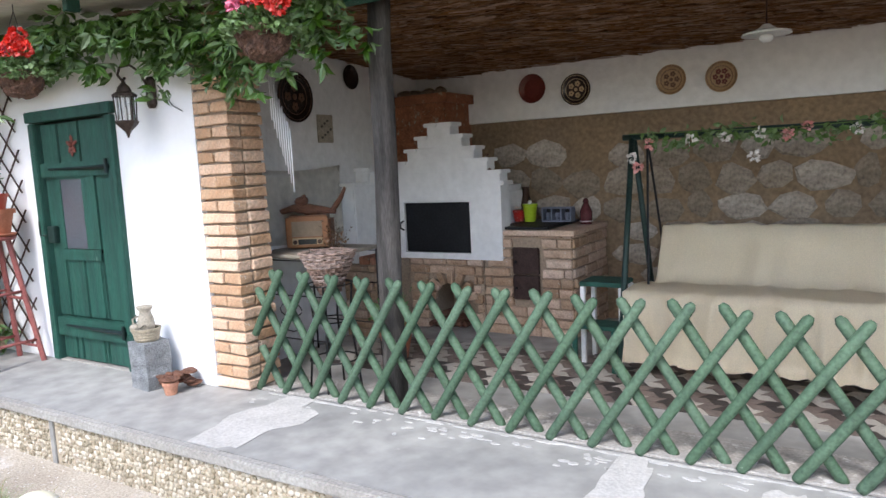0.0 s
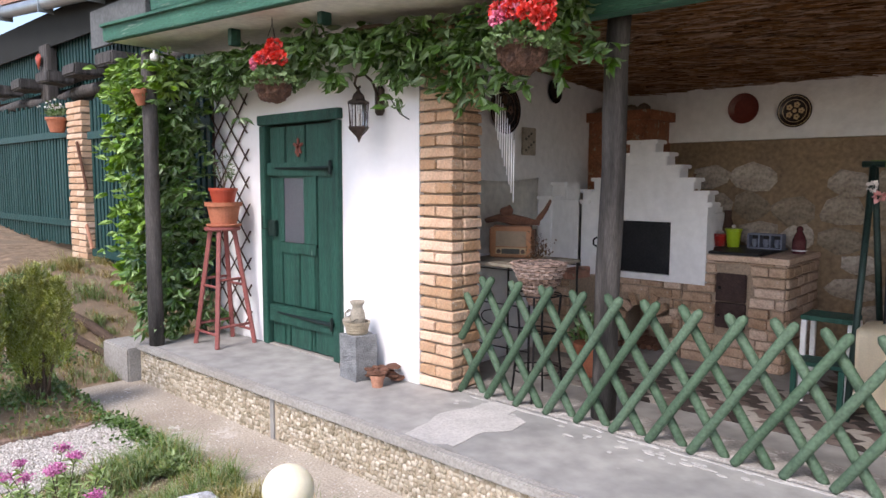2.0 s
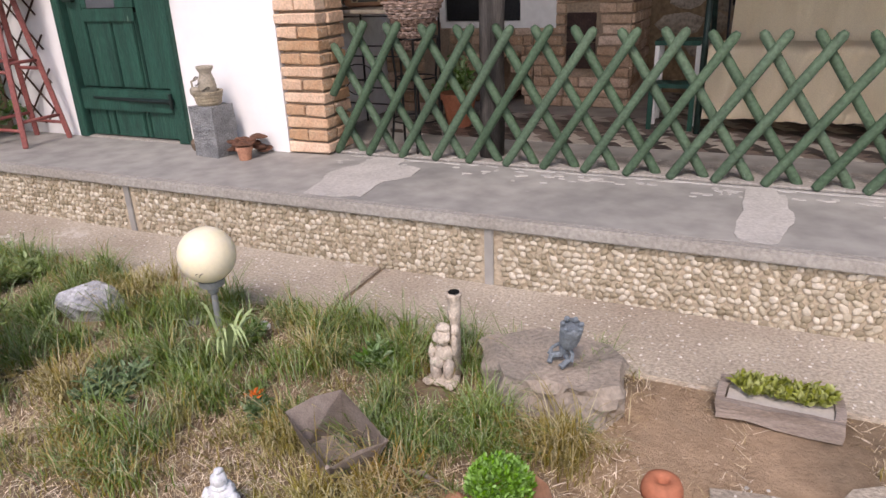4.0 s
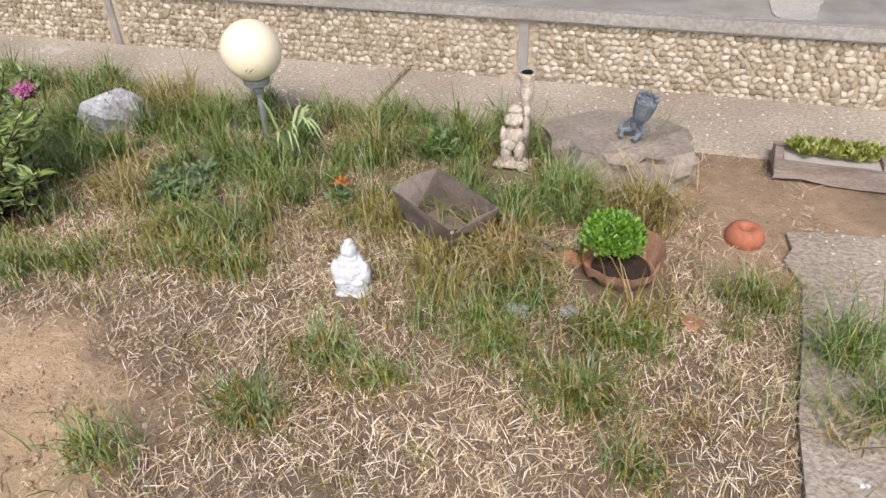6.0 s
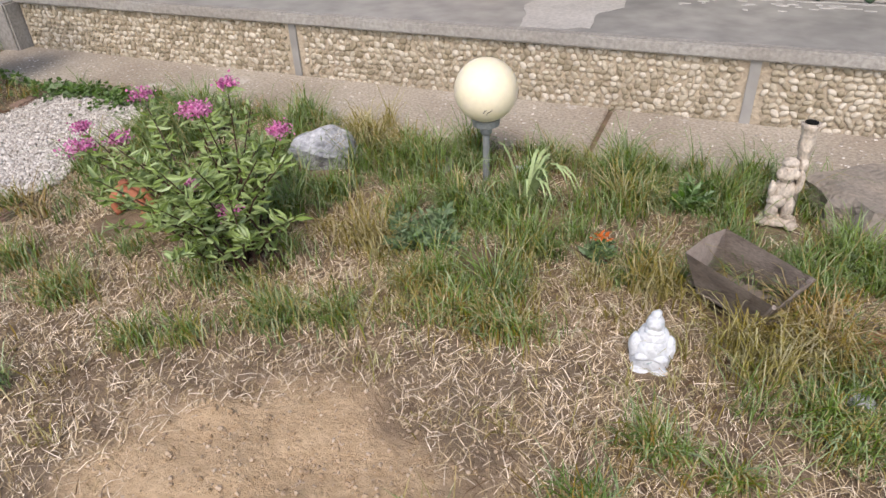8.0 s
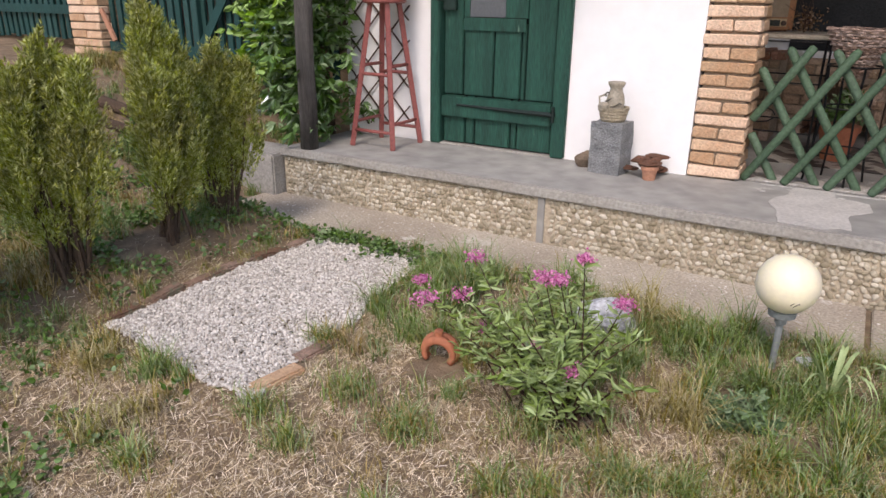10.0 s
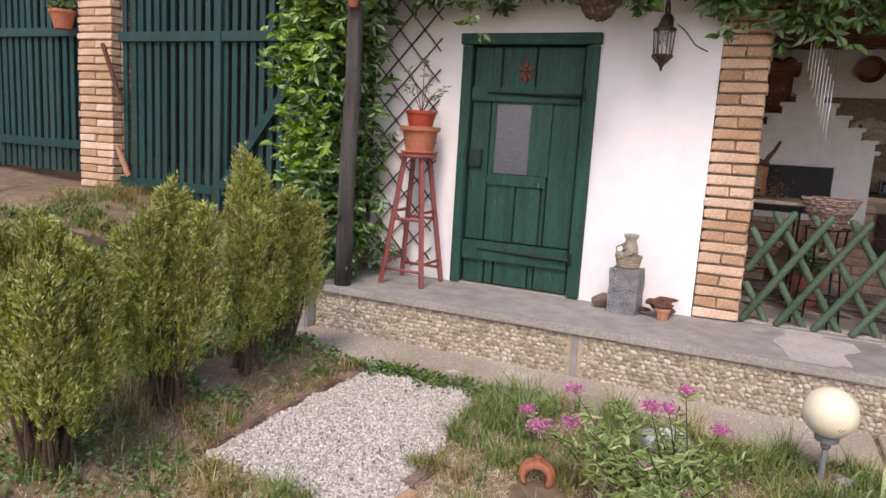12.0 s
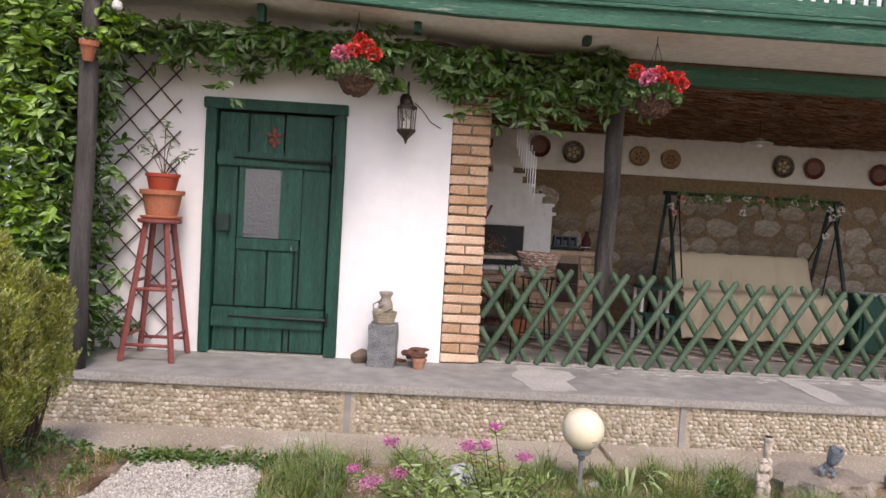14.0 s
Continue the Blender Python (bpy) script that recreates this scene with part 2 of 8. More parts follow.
def tube(bm, pts, radii, seg=8, cap=True):
    """Adds a tube along pts to bm."""
    pts = [Vector(p) for p in pts]
    if not hasattr(radii, "__len__"):
        radii = [radii] * len(pts)
    rings, up = [], None
    for i, p in enumerate(pts):
        d = (pts[min(i + 1, len(pts) - 1)] - pts[max(i - 1, 0)]).normalized()
        if up is None:
            up = Vector((0, 0, 1)) if abs(d.z) < 0.9 else Vector((1, 0, 0))
        u = d.cross(up).normalized()
        w = u.cross(d).normalized()
        up = w
        rings.append([bm.verts.new(p + (u * math.cos(a) + w * math.sin(a)) * radii[i]) for a in (2 * math.pi * k / seg for k in range(seg))])
    for a, b in zip(rings, rings[1:]):
        for k in range(seg):
            bm.faces.new((a[k], a[(k + 1) % seg], b[(k + 1) % seg], b[k]))
    if cap:
        bm.faces.new(rings[0][::-1]), bm.faces.new(rings[-1])
    return bm


def lathe(bm, prof, seg=24, at=(0, 0, 0), m=None):
    """Adds a turned shape; prof is a row of radius, height."""
    rings = []
    for r, z in prof:
        ring = []
        for k in range(seg):
            a = 2 * math.pi * k / seg
            v = Vector((at[0] + r * math.cos(a), at[1] + r * math.sin(a), at[2] + z))
            ring.append(bm.verts.new(m @ v if m else v))
        rings.append(ring)
    for a, b in zip(rings, rings[1:]):
        for k in range(seg):
            bm.faces.new((a[k], a[(k + 1) % seg], b[(k + 1) % seg], b[k]))
    bm.faces.new(rings[0][::-1]), bm.faces.new(rings[-1])
    return bm


def ball(bm, c, r, sub=2, m=None):
    q = Matrix.Translation(c) @ Matrix.Diagonal((*(r if hasattr(r, "__len__") else (r, r, r)), 1))
    bmesh.ops.create_icosphere(bm, subdivisions=sub, radius=1, matrix=(m @ q) if m else q)
    return bm


def rough_up(bm, amount, scale=8.0, seed=0.0):
    for v in bm.verts:
        v.co += noise.noise_vector(v.co * scale + Vector((seed, seed * 2, 0))) * amount
    return bm


def smoothstep(a, b, x):
    t = min(1, max(0, (x - a) / (b - a)))
    return t * t * (3 - 2 * t)


GZ = -0.34


def ground_z(x, y):
    """Height of the ground."""
    rise = smoothstep(-2.6, -5.2, x) * smoothstep(-2.9, -0.6, y) * 0.76
    rise += 0.15 * smoothstep(-1.84, -2.2, x) * smoothstep(-3.9, -3.0, y) * smoothstep(-1.26, -1.5, y)
    far = smoothstep(-5.0, -14.0, x) * 0.5
    z = GZ - 0.012 + rise + far
    inside = x > -2.9 and y > -1.5
    if not inside:
        z += 0.012 * noise.noise(Vector((x * 1.7, y * 1.7, 3))) + 0.006 * noise.noise(Vector((x * 7, y * 7, 1)))
        sand = math.exp(-(((x - 0.75) / 0.42) ** 2 + ((y + 3.1) / 0.32) ** 2))
        sand *= 0.75 + 0.9 * noise.noise(Vector((x * 3.5, y * 3.5, 8)))
        z += 0.03 * sand + 0.06 * sand * noise.noise(Vector((x * 8, y * 9, 5))) + 0.05 * sand * abs(noise.noise(Vector((x * 17, y * 19, 5)))) + 0.02 * sand * noise.noise(Vector((x * 38, y * 38, 2)))
    return z


# ---- setting ----
def ground():
    xs = [-400, -120, -50, -25, -15] + [-12 + 0.25 * i for i in range(30)] + [-4.5 + 0.05 * i for i in range(190)] + [5 + 0.5 * i for i in range(14)] + [15, 25, 50, 120, 400]
    ys = [-400, -120, -50, -25, -15, -10, -8] + [-6.5 + 0.05 * i for i in range(120)] + [-0.5 + 0.5 * i for i in range(20)] + [12, 20, 50, 120, 400]
    bm = bmesh.new()
    rows = [[bm.verts.new((x, y, ground_z(x, y))) for x in xs] for y in ys]
    for a, b in zip(rows, rows[1:]):
        for i in range(len(xs) - 1):
            bm.faces.new((a[i], a[i + 1], b[i + 1], b[i]))
    m = bpy.data.materials.new("garden_soil")
    m.use_nodes = True
    N, L = m.node_tree.nodes, m.node_tree.links
    b = N["Principled BSDF"]
    b.inputs["Roughness"].default_value = 1.0
    b.inputs["Specular IOR Level"].default_value = 0.1
    tc = N.new("ShaderNodeTexCoord")

    def nz(s, d=6, r=0.6):
        n = N.new("ShaderNodeTexNoise")
        n.inputs["Scale"].default_value, n.inputs["Detail"].default_value, n.inputs["Roughness"].default_value = s, d, r
        L.new(tc.outputs["Object"], n.inputs[0])
        return n.outputs[0]

    def mx(f, a, c):
        k = N.new("ShaderNodeMix")
        k.data_type = "RGBA"
        L.new(f, k.inputs[0])
        for s, v in ((6, a), (7, c)):
            if isinstance(v, tuple):
                k.inputs[s].default_value = (*v, 1)
            else:
                L.new(v, k.inputs[s])
        return k.outputs[2]

    def rg(f, lo, hi):
        k = N.new("ShaderNodeMapRange")
        k.inputs[1].default_value, k.inputs[2].default_value = lo, hi
        L.new(f, k.inputs[0])
        return k.outputs[0]

    earth = mx(rg(nz(9), 0.35, 0.7), (0.33, 0.245, 0.165), (0.16, 0.115, 0.078))
    earth = mx(rg(nz(2.2), 0.5, 0.65), earth, (0.22, 0.17, 0.12))
    sandy = mx(rg(nz(40), 0.3, 0.7), (0.66, 0.49, 0.31), (0.50, 0.35, 0.21))
    sep = N.new("ShaderNodeSeparateXYZ")
    L.new(tc.outputs["Object"], sep.inputs[0])

    def blob(cx, cy, rx, ry):
        s = None
        for o, c0, r0 in ((0, cx, rx), (1, cy, ry)):
            k = N.new("ShaderNodeMath")
            k.operation = "MULTIPLY_ADD"
            k.inputs[1].default_value, k.inputs[2].default_value = 1 / r0, -c0 / r0
            L.new(sep.outputs[o], k.inputs[0])
            p = N.new("ShaderNodeMath")
            p.operation = "MULTIPLY"
            L.new(k.outputs[0], p.inputs[0]), L.new(k.outputs[0], p.inputs[1])
            if s is None:
                s = p.outputs[0]
            else:
                q = N.new("ShaderNodeMath")
                q.operation = "ADD"
                L.new(s, q.inputs[0]), L.new(p.outputs[0], q.inputs[1])
                s = q.outputs[0]
        q = N.new("ShaderNodeMath")
        q.operation = "ADD"
        k = N.new("ShaderNodeMath")
        k.operation = "MULTIPLY"
        k.inputs[1].default_value = 2.2
        L.new(nz(4), k.inputs[0])
        L.new(s, q.inputs[0]), L.new(k.outputs[0], q.inputs[1])
        return rg(q.outputs[0], 2.3, 1.6)
    col = mx(blob(0.78, -3.12, 0.5, 0.34), earth, sandy)
    tan = mx(rg(nz(12), 0.3, 0.7), (0.50, 0.36, 0.24), (0.34, 0.24, 0.155))
    col = mx(blob(2.62, -1.75, 0.38, 0.42), col, tan)
    L.new(col, b.inputs["Base Color"])
    bp = N.new("ShaderNodeBump")
    bp.inputs["Strength"].default_value, bp.inputs["Distance"].default_value = 0.8, 0.02
    L.new(nz(45, 8, 0.7), bp.inputs["Height"])
    L.new(bp.outputs[0], b.inputs["Normal"])
    M["ground"] = m
    g = part("ground", bm, m, smooth=True)
    return tagged(g, "dry trodden garden soil with bare sandy spots", "ground", kind="structure")


def struct(name, bm, material, label, category="wall", smooth=False):
    return tagged(part(name, bm, material, smooth=smooth), label, category, kind="structure")


ground()
EDGE, FACE = -0.79, -0.755
XL, XR = -2.62, 8.0
# terrace
struct("terrace_floor", box((XL, EDGE + 0.06, -0.33), (XR, 2.9, 0.0), 0), "concrete", "smooth grey concrete terrace slab with pale patches", "floor")
struct("terrace_edge", box((XL - 0.01, EDGE, -0.055), (XR, EDGE + 0.058, 0.001), 0.008), "concrete_lip", "rough worn edge of the concrete terrace", "floor")
struct("plinth_wall", box((XL, FACE, -0.36), (XR, EDGE + 0.059, -0.056), 0), "plinth", "low terrace wall faced with river pebbles")
struct("terrace_return", box((-3.15, -0.86, -0.36), (XL - 0.013, -0.52, -0.045), 0.012), "concrete_lip", "plain concrete return block at the terrace's end")
struct("path", box((-2.75, -1.30, -0.40), (1.05, FACE - 0.002, GZ + 0.005), 0.006), "path", "worn concrete garden path with a cracked joint", "path")
struct("path_slab", box((1.075, -1.30, -0.40), (XR, FACE - 0.002, GZ + 0.005), 0.006), "path", "worn concrete garden path", "path")
bm = bmesh.new()
ring = []
for k in range(60):
    a = 2 * math.pi * k / 60
    q = 1 + 0.16 * noise.noise(Vector((math.cos(a) * 2, math.sin(a) * 2, 3))) + 0.05 * noise.noise(Vector((math.cos(a) * 9, math.sin(a) * 9, 3)))
    ring.append((3.87 + 1.22 * q * math.copysign(abs(math.cos(a)) ** 0.45, math.cos(a)), -2.62 + 0.98 * q * math.copysign(abs(math.sin(a)) ** 0.5, math.sin(a))))
hi = [bm.verts.new((x, y, GZ + 0.004)) for x, y in ring]
lo = [bm.verts.new((x * 1.004, y, GZ - 0.06)) for x, y in ring]
bm.faces.new(hi)
for k in range(60):
    bm.faces.new((lo[k], lo[(k + 1) % 60], hi[(k + 1) % 60], hi[k]))
struct("side_path", bm, "path", "speckled concrete side path", "path")
# facade wall with the door's opening
DX0, DX1, DH = -1.80, -0.87, 1.87
bm = bmesh.new()
B(bm, (-2.62, 0.0, -0.3), (DX0, 0.35, 2.6)), B(bm, (DX1, 0.0, -0.3), (0.0, 0.35, 2.6)), B(bm, (DX0, 0.0, DH), (DX1, 0.35, 2.6))
struct("wall_south", bm, "plaster", "bumpy whitewashed facade wall around the green door")
struct("wall_west", box((-2.62, 0.352, -0.3), (-2.3, 2.9, 2.6), 0), "plaster", "whitewashed end wall")
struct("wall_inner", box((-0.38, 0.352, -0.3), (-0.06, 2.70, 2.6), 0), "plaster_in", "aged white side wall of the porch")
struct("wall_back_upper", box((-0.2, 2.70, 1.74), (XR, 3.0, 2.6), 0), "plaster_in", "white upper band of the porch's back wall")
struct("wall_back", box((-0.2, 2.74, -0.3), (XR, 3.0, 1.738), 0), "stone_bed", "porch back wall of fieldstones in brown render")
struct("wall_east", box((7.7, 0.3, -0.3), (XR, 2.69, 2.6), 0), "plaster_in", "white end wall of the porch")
struct("store_back", box((-2.62, 2.902, -0.3), (-0.21, 3.2, 2.6), 0), "plaster", "whitewashed rear wall")
# porch ceiling
bm = bmesh.new()
vs = [bm.verts.new(v) for v in ((-0.06, 0.12, 2.36), (XR, 0.12, 2.36), (XR, 2.75, 2.2), (-0.06, 2.75, 2.2))]
vt = [bm.verts.new(v.co + Vector((0, 0, 0.08))) for v in vs]
bm.faces.new(vs[::-1]), bm.faces.new(vt)
for i in range(4):
    bm.faces.new((vs[i], vs[(i + 1) % 4], vt[(i + 1) % 4], vt[i]))
struct("ceiling", bm, "reed", "brown reed thatch porch ceiling", "ceiling")
struct("porch_beam", box((0.30, 0.0, 2.26), (XR, 0.12, 2.40), 0.01), "green_beam", "dark green painted beam along the porch's front", "beam")
# balcony, sagging a little towards its middle
def tilt_up(bm, slope=0.045):
    bmesh.ops.bisect_plane(bm, geom=bm.verts[:] + bm.edges[:] + bm.faces[:], plane_co=(0, 0, 0), plane_no=(1, 0, 0))
    for v in bm.verts:
        v.co.z += slope * max(0, -v.co.x)
    return bm


struct("balcony_soffit", tilt_up(box((-2.88, -0.78, 2.42), (XR, 0.0, 2.54), 0)), "soffit", "off-white plastered underside of the balcony", "ceiling")
struct("balcony_fascia", tilt_up(box((-2.92, -0.84, 2.42), (XR, -0.782, 2.56), 0.006)), "green_beam", "weathered green board along the balcony's edge", "beam")
struct("balcony_moulding", tilt_up(box((-2.92, -0.868, 2.535), (XR, -0.842, 2.56), 0.004)), "green_beam", "thin green moulding along the balcony's edge", "beam")
struct("upper_floor", box((-2.9, 0.0, 2.602), (XR, 3.2, 4.6), 0), "plaster", "white upper storey above the porch")


def round_post(name, x, y, z0, z1, r, label, lean=0.0):
    t = thing(name, label, "post", (x, y, z0))
    h = z1 - z0
    pts = [(lean * k / 8 + 0.008 * math.sin(k * 1.7), 0.006 * math.cos(k * 2.1), h * k / 8) for k in range(9)]
    bm = tube(bmesh.new(), pts, [r * (1.0 - 0.012 * k + 0.03 * math.sin(k * 2.3)) for k in range(9)], 16)
    part("shaft", bm, "black_post", t, smooth=True)
    return t


round_post("porch_post", 1.285, 0.215, 0.0, 2.34, 0.072, "black tarred log post carrying the porch beam", 0.04)
round_post("vine_post", -2.43, -0.70, 0.0, 2.44, 0.062, "black tarred timber post overgrown with vine", 0.045)


# pillar of bricks, filled in at the end of the file
PX0, PX1, PY0, PY1 = 0.0, 0.30, 0.0, 0.30
struct("pillar", box((PX0 + 0.022, PY0 + 0.022, 0), (PX1 - 0.022, PY1 - 0.022, 2.42), 0), "mortar", "square pillar of yellow clay bricks", "pillar")


def lattice_fence():
    f = thing("lattice_fence", "low green crossed-pole lattice fence along the porch's front", "fence")
    pitch, run, r = 0.2215, 0.475, 0.025
    rng = random.Random(4)
    for i in range(-2, 32):
        for s, y in ((1, 0.072), (-1, 0.117)):
            xt = (0.345 if s > 0 else 0.45) + pitch * i + rng.uniform(-0.008, 0.008)
            xb = xt - s * run
            top = 0.785 - 0.024 * (xt - 0.34) + rng.uniform(-0.01, 0.01)
            if xt > 6.6 or xt < 0.3 and xb < 0.3:
                continue
            lo, hi = Vector((xb, y, 0.008)), Vector((xt, y, top))
            if min(xb, xt) < 0.315:
                k = (0.315 - min(xb, xt)) / run
                if k > 0.8:
                    continue
                if xb < xt:
                    lo = lo.lerp(hi, k)
                else:
                    hi = hi.lerp(lo, k)
            d = hi - lo
            bm = tube(bmesh.new(), [lo, lo + d * 0.02, lo + d * 0.5, lo + d * 0.975, hi], [r * 0.86, r, r * rng.uniform(0.97, 1.04), r, r * 0.55], 10)
            part("pole", bm, "green_fence", f, smooth=True)
    return f


lattice_fence()


def door():
    d = thing("door_1", "closed green plank door with black strap hinges and small pane", "door", kind="structure")
    # frame
    for nm, lo, hi in (("frame_side", (-1.845, -0.035, 0.005), (-1.765, 0.12, 1.838)), ("frame_side", (-0.893, -0.035, 0.005), (-0.80, 0.12, 1.838)), ("frame_head", (-1.86, -0.045, 1.845), (-0.79, 0.12, 1.925))):
        part(nm, rough_up(box(lo, hi, 0.006), 0.004, 5), "green_door", d)
    # backing in near-black, so the plank gaps look shaded
    part("leaf", box((-1.755, 0.042, 0.012), (-0.905, 0.06, 1.84), 0), "shade_dark", d, "door leaf backing coloured near-black as shade between the planks")
    x0, x1 = -1.752, -0.908
    gaps = ((x0, -1.578, 0.02, 0.355), (-1.568, -1.502, 0.02, 0.355), (-1.492, -1.22, 0.02, 0.355), (-1.21, -1.17, 0.02, 0.355), (-1.162, x1, 0.02, 0.355),
            (x0, -1.60, 0.362, 1.425), (-1.115, x1, 0.362, 1.425), (-1.592, -1.363, 0.362, 0.855), (-1.356, -1.16, 0.362, 0.855), (-1.153, -1.123, 0.362, 0.855),
            (x0, -1.535, 1.433, 1.825), (-1.526, -1.268, 1.433, 1.825), (-1.259, x1, 1.433, 1.825))
    for k, (a, b, lo, hi) in enumerate(gaps):
        part("plank", rough_up(box((a + 0.002, 0.008, lo), (b - 0.002, 0.038, hi), 0.006), 0.0035, 4, k), "green_door", d)
    part("rail", rough_up(box((x0 - 0.003, -0.026, 0.205), (x1 + 0.003, 0.006, 0.35), 0.008), 0.004, 6), "green_door", d)
    part("rail", rough_up(box((x0 - 0.003, -0.026, 1.425), (x1 + 0.003, 0.006, 1.535), 0.008), 0.004, 6), "green_door", d)
    part("rail", box((-1.592, -0.008, 0.80), (-1.125, 0.006, 0.885), 0.004), "green_door", d)
    for z in (0.295, 1.49):
        hg = tube(bmesh.new(), [(-1.62, -0.032, z), (-1.2, -0.036, z - 0.005), (-0.87, -0.046, z - 0.005)], [0.008, 0.014, 0.018], 6)
        tube(hg, [(-0.88, -0.055, z - 0.05), (-0.88, -0.055, z + 0.05)], 0.013, 8)
        part("strap_hinge", hg, "hinge_iron", d, "black iron strap hinge")
    p = part("pane", box((-1.545, 0.0, 0.89), (-1.275, 0.006, 1.41), 0), "frosted", d, "patterned frosted glass pane")
    bm = bmesh.new()
    for lo, hi in (((-1.586, -0.006, 0.89), (-1.545, 0.034, 1.43)), ((-1.275, -0.006, 0.89), (-1.114, 0.034, 1.43)), ((-1.545, -0.006, 1.41), (-1.275, 0.034, 1.43))):
        B(bm, lo, hi)
    part("pane_frame", bm, "green_door", d)
    lk = box((-1.745, -0.03, 0.93), (-1.645, 0.008, 1.06), 0.006)
    tube(lk, [(-1.735, -0.04, 0.99), (-1.76, -0.075, 0.99), (-1.76, -0.075, 1.10)], 0.008, 6)
    part("lock", lk, "iron_paint", d, "black iron box lock with a lever handle")
    part("door_sill", box((-1.80, -0.02, 0.0), (-0.87, 0.34, 0.01), 0), "concrete_lip", d)
    fl = bmesh.new()
    for a in range(5):
        q = pose(-1.34, -0.005, 1.66, 0, a * 72, 0)
        ball(fl, (0, 0, 0.04), (0.017, 0.008, 0.035), 1, q)
    ball(fl, (-1.34, -0.016, 1.66), 0.018, 1), ball(fl, (-1.34, -0.008, 1.60), (0.02, 0.008, 0.03), 1)
    orn = part("door_ornament", fl, "pl_orn")
    tagged(orn, "small red and brown flower ornament hung on the green door", "ornament")


door()


def oven():
    o = thing("bread_oven", "whitewashed stepped bread oven on tan bricks with a black steel door", "oven")
    base = bmesh.new()
    B(base, (-0.05, 1.93, 0), (0.45, 2.735, 0.60)), B(base, (0.93, 1.93, 0), (1.0, 2.735, 0.60)), B(base, (0.45, 1.93, 0.42), (0.93, 2.735, 0.60)), B(base, (0.45, 2.35, 0), (0.93, 2.735, 0.42))
    part("base", base, "mortar_dark", o)
    cx, y0, y1 = 0.645, 1.90, 2.05
    for lo, hi in (((0.10, y0, 0.60), (0.265, y1, 1.22)), ((0.905, y0, 0.60), (1.19, y1, 1.22)), ((0.265, y0, 1.075), (0.905, y1, 1.22)), ((0.265, y0, 0.60), (0.905, y1, 0.65)), ((0.265, 2.03, 0.65), (0.905, y1 + 0.01, 1.075))):
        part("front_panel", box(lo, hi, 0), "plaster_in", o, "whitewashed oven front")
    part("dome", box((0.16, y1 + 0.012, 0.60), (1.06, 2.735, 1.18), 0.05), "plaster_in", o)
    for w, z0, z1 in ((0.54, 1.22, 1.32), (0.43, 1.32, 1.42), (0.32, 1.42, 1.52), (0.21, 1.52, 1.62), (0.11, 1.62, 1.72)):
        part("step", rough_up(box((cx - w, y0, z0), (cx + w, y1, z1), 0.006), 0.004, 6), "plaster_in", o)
        for sg in (-1, 1):
            a, b = sorted((cx + sg * (w + 0.025), cx + sg * (w - 0.10)))
            part("step_cap", box((a, y0 - 0.018, z1 - 0.028), (b, y1 + 0.01, z1 + 0.003), 0.006), "plaster_in", o)
    for sg in (-1, 1):
        a, b = sorted((cx + sg * 0.585, cx + sg * 0.46))
        part("step_cap", box((a, y0 - 0.018, 1.20), (b, y1 + 0.01, 1.235), 0.006), "plaster_in", o)
    part("oven_door", box((0.27, 1.915, 0.655), (0.90, 1.94, 1.07), 0.004), "oven_iron", o, "black sheet steel oven door")
    part("handle", tube(bmesh.new(), [(0.255, 1.90, 0.84), (0.24, 1.87, 0.86), (0.24, 1.87, 0.90), (0.255, 1.90, 0.92)], 0.008, 6), "iron", o)
    ch = bmesh.new()
    B(ch, (-0.055, 2.25, 1.305), (0.50, 2.735, 1.92)), B(ch, (-0.055, 2.2, 1.92), (0.555, 2.735, 2.0))
    part("flue", ch, "brick_red", o, "red brick chimney flue")
    for y0b, x1b, z1b in ((1.46, 0.085, 1.24), (1.66, 0.095, 1.355)):
        part("side_block", rough_up(box((-0.055, y0b, 0.605 if y0b < 1.5 else 1.243), (x1b, 1.89, z1b), 0.01), 0.003, 6), "plaster_in", o)
        part("step_cap", box((-0.055, y0b - 0.02, z1b + 0.001), (x1b + 0.015, min(1.89, y0b + 0.20), z1b + 0.03), 0.006), "plaster_in", o)
    s = thing("brick_stove", "tan brick stove with rusty cast iron doors", "stove")
    part("body", box((1.008, 1.935, 0), (1.755, 2.735, 0.80), 0), "mortar_dark", s)
    part("cooktop", box((1.10, 1.95, 0.845), (1.56, 2.65, 0.865), 0.004), "iron", s)
    part("coping", box((1.0, 1.915, 0.80), (1.78, 2.735, 0.842), 0.006), "brick_oven", s)
    part("fire_door", box((1.28, 1.885, 0.50), (1.50, 1.912, 0.71), 0.006), "rust_iron", s, "rusty cast iron fire door")
    part("ash_door", box((1.28, 1.885, 0.30), (1.50, 1.912, 0.49), 0.006), "rust_iron", s, "rusty cast iron ash door")
    for z in (0.60, 0.39):
        part("knob", ball(bmesh.new(), (1.31, 1.875, z), 0.014, 1), "iron", s)


oven()


